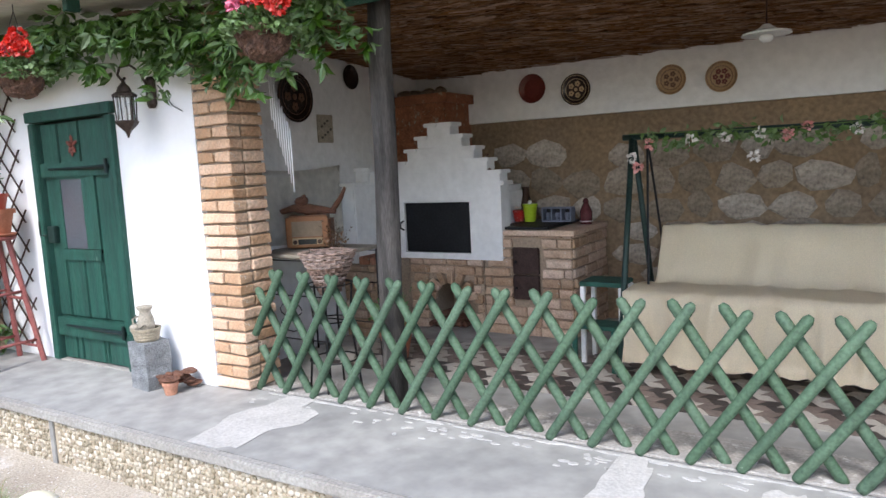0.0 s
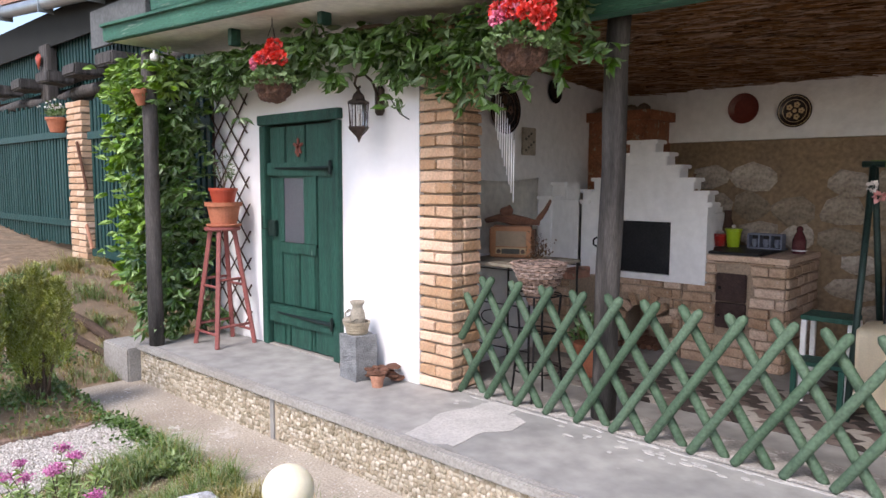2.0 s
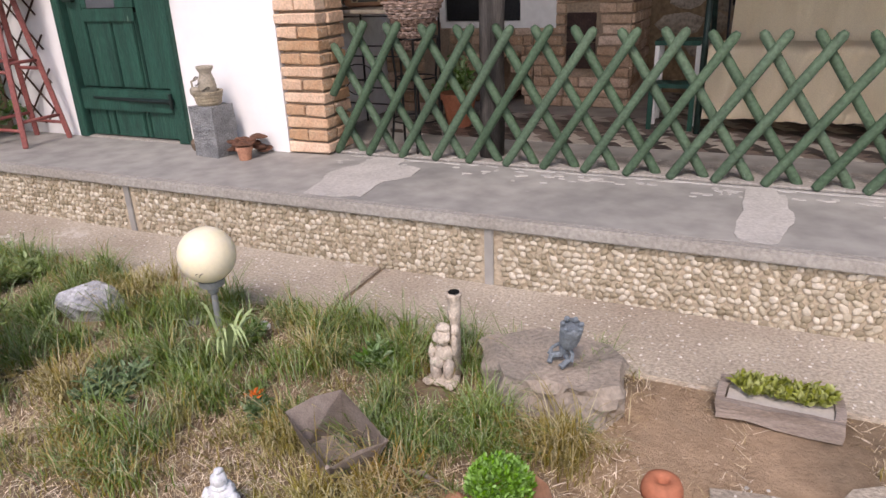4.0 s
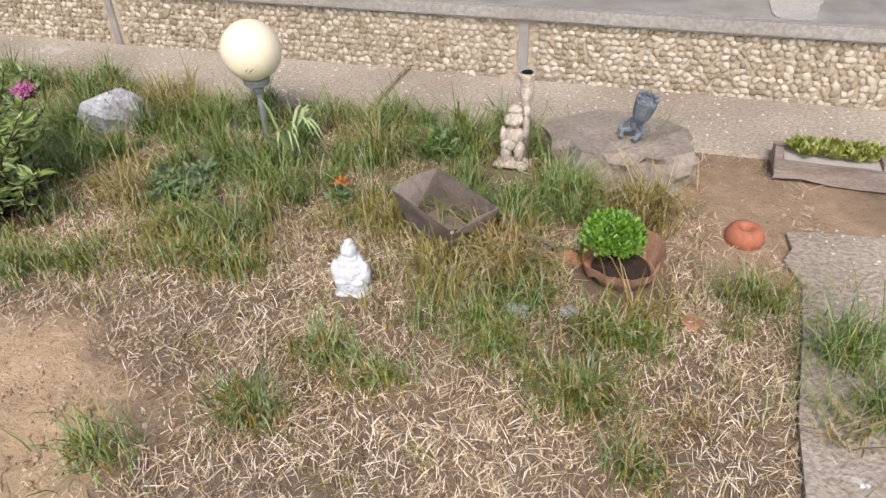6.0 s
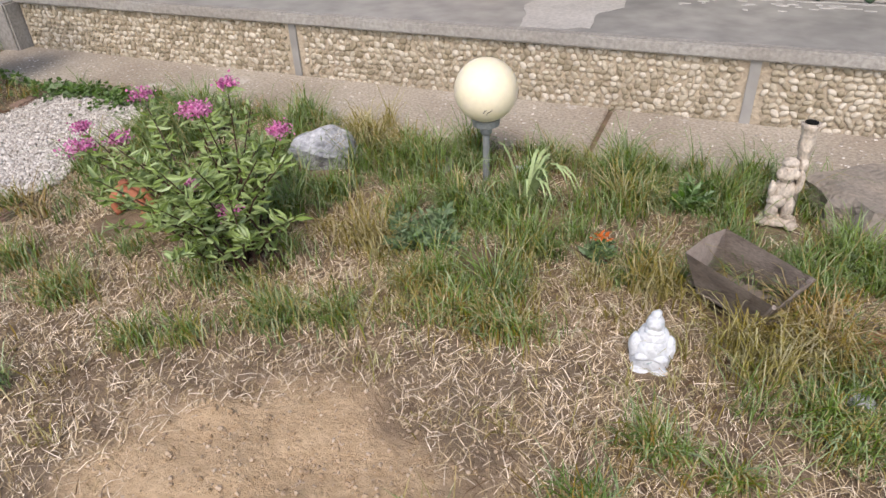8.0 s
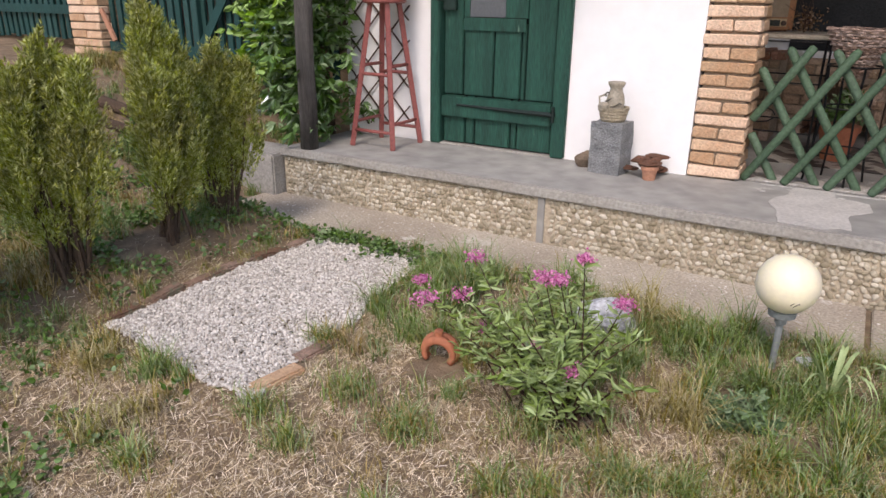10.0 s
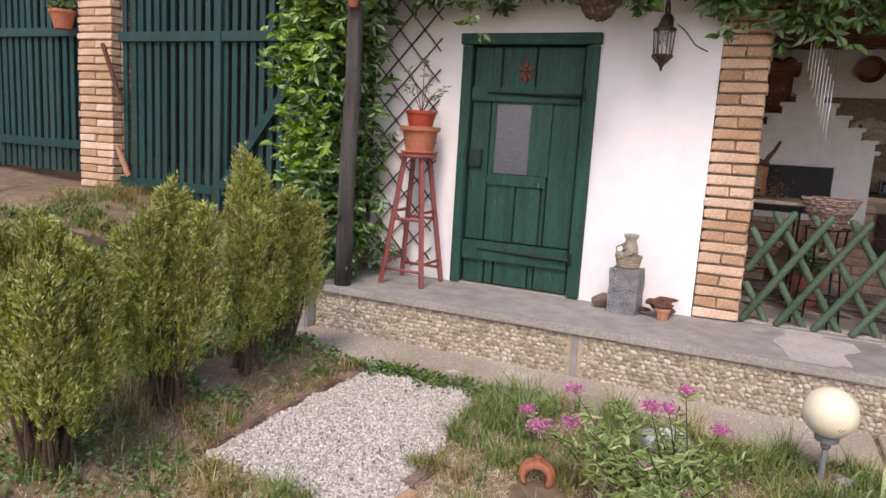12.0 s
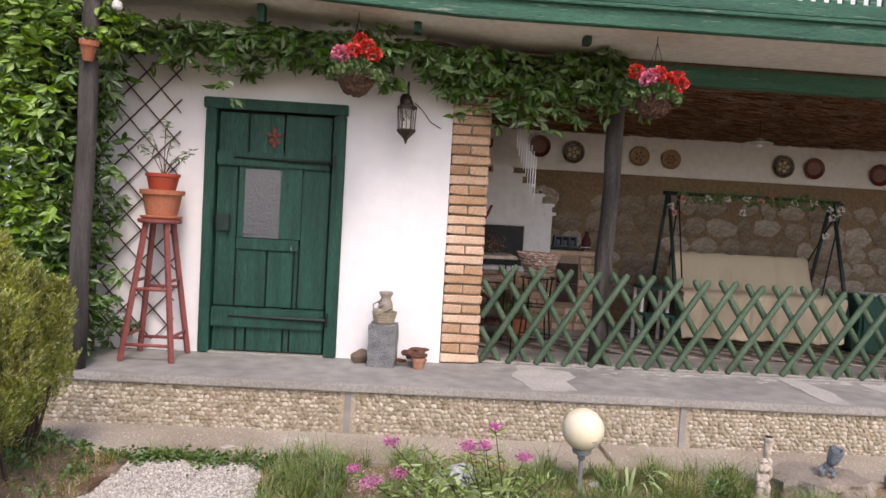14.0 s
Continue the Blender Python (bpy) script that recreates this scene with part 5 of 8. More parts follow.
def half_pot():
    t = thing("wall_pot", "small tilted terracotta pot hung on top of the black timber post", "pot", (-2.37, -0.78, 1.99), 0)
    bm = lathe(bmesh.new(), [(0.03, 0), (0.05, 0.10), (0.058, 0.10), (0.058, 0.13), (0.048, 0.13), (0.04, 0.09)], 18, (0, 0, 0), pose(0, 0, 0, 12, 8, 0))
    part("pot", bm, "terracotta", t)


half_pot()

# things under the balcony
for x in (-1.35, -0.30, 0.86):
    bk = part("soffit_hook", box((x - 0.025, -0.58, 2.36), (x + 0.025, -0.50, 2.419 + 0.045 * max(0, -x)), 0.004), "green_door")
    tagged(bk, "short green wooden block fixed under the balcony", "block", "soffit blocks")

cl = thing("porch_floodlight", "small white lamp fixed above the vine post", "lamp", (-2.22, -0.73, 2.33))
cl.scale = (0.7, 0.7, 0.7)
part("head", lathe(bmesh.new(), [(0.03, 0), (0.045, 0.02), (0.045, 0.06), (0.03, 0.08)], 16), "white_paint", cl)
part("arm", tube(bmesh.new(), [(0, 0, 0.08), (0, 0.0, 0.12)], 0.012, 8), "white_paint", cl)


def balcony_rail():
    t = thing("balcony_railing", "green wooden balcony railing of narrow slats above the fascia", "railing", (0, 0, 0))
    part("bottom_rail", tilt_up(box((-1.98, -0.86, 2.562), (6.5, -0.80, 2.66), 0.006)), "green_beam", t)
    part("top_rail", box((-1.98, -0.85, 3.38), (6.5, -0.79, 3.45), 0.006), "green_beam", t)
    for x in (-1.98, -0.9, 1.2, 3.3, 5.4):
        part("newel", box((x, -0.855, 2.662 + 0.045 * max(0, -x)), (x + 0.08, -0.795, 3.378), 0.004), "green_beam", t)
    base = box((0, -0.845, 2.664), (0.045, -0.825, 3.376), 0)
    first = part("slat", base, "green_beam", t)
    first.location.x = -1.86
    for k in range(1, 94):
        o = first.copy()
        scene.collection.objects.link(o)
        o.location.x = -1.86 + 0.088 * k


balcony_rail()
cap = part("sheet_cap", box((-5.3, -0.02, 2.90), (-3.88, 0.03, 3.32), 0.004), "slate")
tagged(cap, "dark grey weathered board under the shed eaves", "board")


# ---- gate and shed ----
def slat_fence(name, x0, x1, y, z0, z1, rails, label, step=0.105, brace=False):
    t = thing(name, label, "gate" if "gate" in name else "fence", (0, 0, 0))
    r = random.Random(int(abs(x0) * 10))
    x = x0
    while x < x1 - 0.05:
        w = step * r.uniform(0.52, 0.66)
        gz = ground_z(x, y) + 0.03
        part("slat", box((x, y - 0.012, max(gz, z0) + r.uniform(-0.02, 0.02)), (x + w, y + 0.012, z1 + r.uniform(-0.04, 0.04)), 0), "green_gate", t).rotation_euler = (0, 0, 0)
        x += step * r.uniform(0.92, 1.08)
    for z in rails:
        part("rail", box((x0 - 0.02, y - 0.05, z - 0.045), (x1, y - 0.013, z + 0.045), 0.004), "green_gate", t)
    if brace:
        part("stile", box((-4.30, y - 0.06, z0), (-4.22, y - 0.014, z1), 0.004), "green_gate", t)
        d = Vector((0.86, 0, 1.1))
        m = Matrix.Translation((-4.2, y - 0.068, 0.55)) @ Matrix.Rotation(math.atan2(d.x, d.z), 4, "Y")
        part("brace", box((-0.04, -0.012, 0), (0.04, 0.006, d.length), 0, m), "green_gate", t)
    return t


slat_fence("yard_gate", -5.50, -2.64, 0.02, 0.34, 2.36, (0.52, 1.92), "closed dark green slatted yard gate with open gaps", brace=True)
slat_fence("slat_fence", -9.9, -6.06, 0.06, 0.55, 2.42, (0.84, 1.98), "dark green slatted yard fence beside the brick pillar")
struct("gate_pillar", box((-6.01, -0.06, 0.1), (-5.57, 0.26, 2.34), 0), "mortar", "yellow brick gate pillar", "pillar")
br = part("leaning_board", box((-0.02, -0.012, 0), (0.02, 0.012, 0.62), 0.003), "rust_wood")
br.matrix_basis = pose(-5.40, -0.10, 1.28, 0, -0, 0) @ pose(0, 0, 0, 0, -24, 0)
tagged(br, "weathered brown board fixed slantwise at the brick pillar", "board")
br2 = part("short_board", box((-0.025, -0.012, 0), (0.025, 0.012, 0.32), 0.003), "terracotta_pale")
br2.matrix_basis = pose(-5.32, -0.10, 0.58, 0, -28, 0)
tagged(br2, "short pale brown board nailed low on the green gate", "board")


def shed():
    t = thing("tool_shed", "dark timber shed with green slats and rough beams", "shed", (0, 0, 0))
    for z, r0 in ((2.50, 0.07), (2.70, 0.06)):
        pts = [(-9.5 + 0.8 * k, 0.22 + 0.02 * math.sin(k), z + 0.03 * math.sin(k * 1.7)) for k in range(9)]
        part("beam", tube(bmesh.new(), pts, [r0 + 0.01 * math.sin(k * 2) for k in range(9)], 10), "black_post", t, smooth=True)
    sl = part("upper_slat", box((0, 0.20, 2.60), (0.06, 0.22, 3.22), 0), "green_gate", t)
    sl.location.x = -9.6
    for k in range(1, 62):
        o = sl.copy()
        scene.collection.objects.link(o)
        o.location.x = -9.6 + 0.105 * k
    part("back_wall", box((-10.5, 3.0, -0.3), (-2.63, 3.1, 4.6), 0), "wood_dark", t)
    part("side_wall", box((-10.6, 0.3, -0.3), (-10.5, 3.1, 3.4), 0), "wood_dark", t)
    roof = box((-10.7, -0.10, 3.45), (-2.92, 3.3, 3.55), 0)
    for v in roof.verts:
        v.co.z += -0.085 * (v.co.x + 3.3) + 0.35 * max(0, v.co.y)
    part("roof", roof, "brick_red", t, "dark red-brown tiled roof")
    # eaves shade and the dim inside behind the slats, painted as near-black boards
    part("eaves_board", box((-10.6, 0.10, 3.16), (-2.93, 0.13, 3.60), 0), "shade_dark", t, "board under the eaves coloured near-black for the shade there")
    part("upper_back", box((-10.4, 0.55, 2.5), (-2.93, 0.58, 3.5), 0), "shade_dark", t, "near-black boards standing in for the shade behind the slats")
    part("upper_post", box((-7.3, 0.06, 2.45), (-7.0, 0.19, 3.2), 0.01), "black_post", t)
    for bx in (-8.6, -7.6, -6.6, -5.7, -4.7):
        part("beam_end", rough_up(box((bx, -0.22, 2.60), (bx + 0.42, 0.12, 2.74), 0.02), 0.02, 4, bx), "black_post", t)
    g = thing("roof_gutter", "pale grey zinc half-round gutter along the shed roof", "gutter", (0, 0, 0))
    part("channel", tube(bmesh.new(), [(-10.6, -0.06, 3.98), (-6.7, -0.06, 3.64), (-3.0, -0.06, 3.33)], 0.085, 14), "zinc", g, smooth=True)
    for sh in range(5):
        part("hook", box((-9.8 + 1.6 * sh, -0.15, 3.78 - 0.136 * sh), (-9.78 + 1.6 * sh, 0.03, 4.0 - 0.136 * sh), 0), "zinc", g)


heart = bmesh.new()
for sx in (-1, 1):
    ball(heart, (0.045 * sx, 0, 0.03), (0.055, 0.02, 0.05), 2)
tube(heart, [(0, 0, 0.04), (0, 0, -0.03), (0, 0, -0.13)], [0.08, 0.065, 0.006], 12)
for v in heart.verts:
    v.co.y *= 0.35
heart = part("hanging_heart", heart, "terracotta_red", smooth=True)
heart.matrix_basis = pose(-7.2, 0.02, 3.0)
tagged(heart, "red heart ornament hung on the dark shed post", "ornament")
M["zinc"] = mat("zinc_sheet", (0.42, 0.46, 0.48), 0.4, 0.2, 4, 60, 0.1, metal=0.7)
shed()
dp = thing("downpipe", "pale grey downpipe behind the vine at the house corner", "pipe", (0, 0, 0))
part("pipe", tube(bmesh.new(), [(-3.2, -0.12, 2.41), (-3.2, -0.12, 0.42), (-3.2, -0.2, 0.28), (-3.16, -0.45, 0.16)], 0.04, 12), "zinc", dp, smooth=True)
part("strap", lathe(bmesh.new(), [(0.044, 0.9), (0.044, 0.93)], 12, (-3.2, -0.12, 0)), "zinc", dp)
lg = part("log", rough_up(tube(bmesh.new(), [(-4.3, -1.0, ground_z(-4.3, -1.0) + 0.05), (-3.7, -0.75, ground_z(-3.7, -0.75) + 0.05), (-3.0, -0.6, ground_z(-3.0, -0.6) + 0.06)], [0.05, 0.045, 0.035], 10), 0.012, 9), "bark")
tagged(lg, "old grey-brown tree branch lying beside the terrace", "log")
lg = part("log", rough_up(tube(bmesh.new(), [(-4.6, -1.35, ground_z(-4.6, -1.35) + 0.03), (-3.9, -1.05, ground_z(-3.9, -1.05) + 0.04), (-3.1, -0.78, ground_z(-3.1, -0.78) + 0.05)], [0.035, 0.04, 0.03], 10), 0.012, 9), "bark")
tagged(lg, "thin brown branch lying on the slope", "log")
fp = thing("fence_flower_pot", "terracotta pot with pale flowers hung on the slat fence", "pot", (-6.15, -0.14, 1.98))
part("pot", lathe(bmesh.new(), [(0.08, 0), (0.12, 0.15), (0.13, 0.15), (0.13, 0.18), (0.11, 0.18)], 20), "terracotta", fp)
rr = random.Random(4)
leaf_part("foliage", [(rr.gauss(0, 0.07), rr.gauss(0, 0.07), 0.2 + abs(rr.gauss(0, 0.06))) for _ in range(200)], [(rr.gauss(0, 1), rr.gauss(0, 1), 0.6) for _ in range(200)], 0.05, "geran_leaf", fp, 2, wide=0.6)
leaf_part("blossom", [(rr.gauss(0, 0.08), rr.gauss(-0.03, 0.06), 0.27 + abs(rr.gauss(0, 0.04))) for _ in range(60)], [(rr.gauss(0, 1), rr.gauss(0, 1), 0.6) for _ in range(60)], 0.03, "white_flower", fp, 2, wide=0.8)
gp = thing("garden_pole", "thin grey steel pole standing before the slat fence", "pole", (-6.1, -0.9, ground_z(-6.1, -0.9)))
part("pole", tube(bmesh.new(), [(0, 0, 0), (0.02, 0, 2.4)], 0.02, 8), "grey_plastic", gp)


# ---- porch things ----
def plate(x, z, r, mt, label, y=2.69, side=False):
    m = pose(x, y, z, 90, 0, 0) if not side else pose(-0.052, y, z, 0, 90, 0)
    t = new("wall_plate")
    t.matrix_basis = m
    tagged(t, label, "plate")
    s = r
    part("dish", lathe(bmesh.new(), [(s * 0.5, 0), (s * 0.62, 0.004), (s * 0.97, 0.018), (s, 0.02), (s, 0.024), (s * 0.95, 0.023), (s * 0.62, 0.010), (0.01, 0.008)], 32), mt[0], t, smooth=False)
    if len(mt) > 1:
        q = bmesh.new()
        for rad, zz in ((0.68, 0.0135), (0.90, 0.0215)):
            tube(q, [(s * rad * math.cos(k * math.pi / 16), s * rad * math.sin(k * math.pi / 16), zz) for k in range(33)], 0.0025, 5, cap=False)
        part("rim_band", q, mt[1], t)
        for k in range(mt[3]):
            a = k * 2 * math.pi / mt[3]
            q = bmesh.new()
            for j in range(5):
                b = j * 1.257
                ball(q, (s * 0.38 * math.cos(a) + s * 0.11 * math.cos(b), s * 0.38 * math.sin(a) + s * 0.11 * math.sin(b), 0.012), (s * 0.09, s * 0.09, 0.003), 1)
            part("painted_flower", q, mt[2], t)
        q = bmesh.new()
        ball(q, (0, 0, 0.012), (s * 0.14, s * 0.14, 0.004), 1)
        part("painted_centre", q, mt[2], t)
    return t


M["pl_red"] = mat("red_brown_glaze", (0.13, 0.025, 0.018), 0.3, 0.3, 8, 60, 0.05)
M["pl_dark"] = mat("black_brown_glaze", (0.022, 0.014, 0.013), 0.25, 0.3, 8, 60, 0.05)
M["pl_tan"] = mat("ochre_glaze", (0.34, 0.22, 0.11), 0.35, 0.2, 8, 60, 0.05)
M["pl_brown"] = mat("brown_slip", (0.12, 0.06, 0.03), 0.35, 0.2, 8, 60, 0.05)
M["pl_cream"] = mat("cream_slip", (0.55, 0.42, 0.24), 0.35, 0.2, 8, 60, 0.05)
dark = ("pl_dark", "pl_cream", "pl_cream", 5)
tan = ("pl_tan", "pl_brown", "pl_brown", 5)
creamp = ("pl_tan", "pl_brown", "pl_red", 6)
plate(1.15, 2.00, 0.125, ("pl_red",), "plain dark red ceramic wall plate")
plate(1.545, 1.955, 0.13, dark, "black ceramic wall plate painted with cream flowers")
plate(2.325, 1.955, 0.115, tan, "ochre ceramic wall plate with brown rings")
plate(2.695, 1.94, 0.115, creamp, "ochre ceramic wall plate with red flowers")
plate(4.04, 1.935, 0.13, dark, "black ceramic wall plate with a cream pattern")
plate(4.41, 1.935, 0.125, ("pl_red",), "plain dark red-brown ceramic wall plate")
plate(5.21, 1.905, 0.13, ("pl_red",), "dark red ceramic plate by the porch's end")
plate(0, 2.14, 0.10, ("pl_dark",), "plain black plate on the side wall", y=1.66, side=True)
plate(0, 1.94, 0.19, ("pl_dark", "pl_brown", "pl_brown", 4), "large dark plate on the side wall", y=0.98, side=True)
pt = thing("relief_tile", "grey square relief tile hung on the side wall", "tile", (-0.052, 1.31, 1.71), 0)
part("tile", box((-0.004, -0.09, -0.11), (0.014, 0.09, 0.11), 0.004), "ceramic", pt)
for k in range(7):
    q = bmesh.new()
    ball(q, (0.016, -0.05 + 0.035 * (k % 4), -0.07 + 0.022 * k), (0.005, 0.016, 0.012), 1)
    part("relief", q, "ceramic_dark", pt)
cloth = bmesh.new()
rows = []
for j in range(10):
    rows.append([cloth.verts.new((-0.045 + 0.008 * math.sin(i * 0.9 + j * 0.5) + 0.006 * noise.noise(Vector((i, j, 0))), 0.45 + 1.0 * i / 24, 1.42 - 0.55 * j / 9 - 0.03 * math.sin(math.pi * i / 24))) for i in range(25)])
for a, b in zip(rows, rows[1:]):
    for i in range(24):
        cloth.faces.new((a[i], a[i + 1], b[i + 1], b[i]))
bmesh.ops.solidify(cloth, geom=cloth.faces[:], thickness=0.004)
tagged(part("wall_cloth", cloth, "soffit", smooth=True), "pale grey linen cloth pinned on the side wall", "cloth")


def wind_chime():
    t = thing("wind_chime", "wind chime of pale metal tubes hanging in a slanting row", "wind chime", (0, 0, 0))
    n = 9
    part("bar", tube(bmesh.new(), [(0.53, 0.15, 2.16), (0.68, 0.13, 2.16)], 0.008, 6), "wood_dark", t)
    for k in range(n):
        u = k / (n - 1)
        x, y = 0.525 + 0.155 * u, 0.15 - 0.015 * u
        zt, zb = 2.0 - 0.36 * u, 1.70 - 0.44 * u
        part("tube", tube(bmesh.new(), [(x, y, zt), (x, y, zb)], 0.0034, 8), "white_metal", t, smooth=True)
        part("cord", tube(bmesh.new(), [(x, y, zt), (x, y, 2.155)], 0.001, 3), "iron", t)
    part("hook", tube(bmesh.new(), [(0.605, 0.14, 2.165), (0.605, 0.14, 2.34)], 0.003, 4), "iron", t)


wind_chime()


def radio_corner():
    tb = thing("iron_table", "tall black iron table with a pale top holding the radio", "table", (0.47, 0.53, 0), 0)
    part("tabletop", box((-0.50, -0.13, 0.805), (0.16, 0.50, 0.83), 0.006), "ceramic", tb, "scratched pale tabletop")
    for sx in (-0.48, 0.14):
        for sy in (-0.11, 0.48):
            part("leg", tube(bmesh.new(), [(sx, sy, 0), (sx, sy, 0.804)], 0.008, 6), "iron", tb)
    for z in (0.25, 0.55, 0.79):
        for sy in (-0.11, 0.48):
            part("stretcher", tube(bmesh.new(), [(-0.48, sy, z), (0.14, sy, z)], 0.005, 6), "iron", tb)
    for z, k in ((0.35, 0), (0.45, 1)):
        part("scroll", tube(bmesh.new(), [(-0.17 + 0.10 * math.cos(a), -0.11, z + 0.05 * math.sin(a)) for a in [q * 0.6 for q in range(11)]], 0.004, 5), "iron", tb)
    r = thing("tube_radio", "vintage brown wooden tube radio with a cream front and two knobs", "radio", (0.20, 0.78, 0.832), 28)
    r.scale = (0.88, 0.88, 0.88)
    part("case", box((-0.19, -0.09, 0), (0.19, 0.10, 0.27), 0.035), "wood", r, "varnished brown case")
    part("front_frame", box((-0.175, -0.105, 0.01), (0.175, -0.091, 0.26), 0.012), "wood_light", r)
    part("speaker_cloth", box((-0.125, -0.110, 0.10), (0.125, -0.106, 0.225), 0.0), "speaker_cloth", r, "beige speaker cloth")
    part("dial_panel", box((-0.125, -0.112, 0.035), (0.125, -0.106, 0.090), 0.002), "cream", r)
    part("dial_glass", box((-0.075, -0.116, 0.038), (0.075, -0.1125, 0.080), 0.0), "dial", r, "dark tuning dial")
    for x in (-0.1, 0.1):
        part("knob", lathe(bmesh.new(), [(0.018, 0), (0.016, 0.016)], 14, (0, 0, 0), pose(x, -0.1125, 0.058, 90)), "wood_dark", r)
    d = thing("driftwood", "gnarled dark driftwood lying on top of the radio", "driftwood", (0.20, 0.78, 1.068), 28)
    bm = bmesh.new()
    tube(bm, [(-0.20, 0, 0.03), (-0.1, -0.02, 0.05), (0.0, 0, 0.04), (0.12, 0.02, 0.03), (0.2, 0, 0.02)], [0.015, 0.03, 0.035, 0.03, 0.015], 8)
    tube(bm, [(-0.04, 0, 0.04), (-0.05, 0, 0.10), (-0.02, 0, 0.14)], [0.035, 0.03, 0.015], 8)
    ball(bm, (-0.045, 0, 0.10), (0.05, 0.035, 0.04), 2)
    tube(bm, [(0.16, 0, 0.02), (0.2, 0.01, 0.06), (0.23, 0.01, 0.12), (0.28, 0.01, 0.18)], [0.012, 0.02, 0.014, 0.01], 8)
    part("wood", rough_up(bm, 0.016, 16), "rust_wood", d)
    h = thing("dried_flowers", "small dark bunch of dried twigs and flowers beside the radio", "dried flowers", (0.45, 0.74, 0.832))
    q = random.Random(2)
    bm = bmesh.new()
    for _ in range(14):
        tube(bm, [(0, 0, 0), (q.gauss(0, 0.02), q.gauss(0, 0.02), 0.08), (q.gauss(0, 0.045), q.gauss(0, 0.04), q.uniform(0.12, 0.22))], [0.003, 0.002, 0.001], 4)
    part("twigs", bm, "wood_dark", h)
    P = [(q.gauss(0, 0.045), q.gauss(0, 0.035), abs(q.gauss(0.06, 0.05))) for _ in range(160)]
    leaf_part("blossoms", P, [(q.gauss(0, 1), q.gauss(0, 1), 1) for _ in P], 0.02, "litter", h, 1, wide=0.7)
    s = thing("basket_stand", "black iron plant stand carrying the wicker basket", "stand", (0.78, 0.28, 0))
    for a in range(4):
        c, sn = math.cos(a * 1.571 + 0.4), math.sin(a * 1.571 + 0.4)
        part("leg", tube(bmesh.new(), [(0.17 * c, 0.17 * sn, 0), (0.12 * c, 0.12 * sn, 0.45), (0.14 * c, 0.14 * sn, 0.68)], 0.007, 6), "iron", s)
    for z, rad in ((0.20, 0.152), (0.45, 0.12), (0.68, 0.14)):
        part("ring", tube(bmesh.new(), [(rad * math.cos(k * math.pi / 12), rad * math.sin(k * math.pi / 12), z) for k in range(25)], 0.005, 5, cap=False), "iron", s)
    w = thing("wicker_basket", "tapered grey-brown rough wicker basket on the iron stand", "basket", (0.78, 0.28, 0.67))
    bm = bmesh.new()
    q = random.Random(7)
    for k in range(20):
        z = -0.05 + 0.0135 * k
        rad = 0.055 + 0.115 * (k / 19)
        tube(bm, [((rad + 0.010 * math.sin(j * 3.1 + k * 1.6)) * math.cos(j * math.pi / 16), (rad + 0.010 * math.sin(j * 3.1 + k * 1.6)) * math.sin(j * math.pi / 16), z + q.uniform(-0.004, 0.004)) for j in range(33)], 0.0072, 5, cap=False)
    part("weave", bm, "wicker", w)
    part("lining", lathe(bmesh.new(), [(0.05, -0.04), (0.10, 0.08), (0.145, 0.18)], 20), "soil", w)
    p = thing("fire_pot", "terracotta pot with green plant standing on the porch floor", "pot", (0.75, 1.0, 0))
    part("pot", lathe(bmesh.new(), [(0.08, 0), (0.12, 0.2), (0.13, 0.2), (0.13, 0.24), (0.11, 0.24)], 20), "terracotta", p)
    P = [(q.gauss(0, 0.06), q.gauss(0, 0.06), 0.26 + abs(q.gauss(0, 0.08))) for _ in range(220)]
    leaf_part("foliage", P, [(q.gauss(0, 1), q.gauss(0, 1), 0.8) for _ in P], 0.06, "vine_leaf", p, 1)


M["wood_light"] = mat("golden_brown_veneer", (0.30, 0.13, 0.05), 0.4, 0.3, 5, 60, 0.1, stretch=(1, 3, 3))
M["speaker_cloth"] = mat("beige_speaker_cloth", (0.26, 0.20, 0.14), 0.9, 0.2, 30, 200, 0.4)
M["dial"] = mat("dark_dial_glass", (0.03, 0.035, 0.035), 0.15, 0.3, 60, 90, 0.0)
radio_corner()


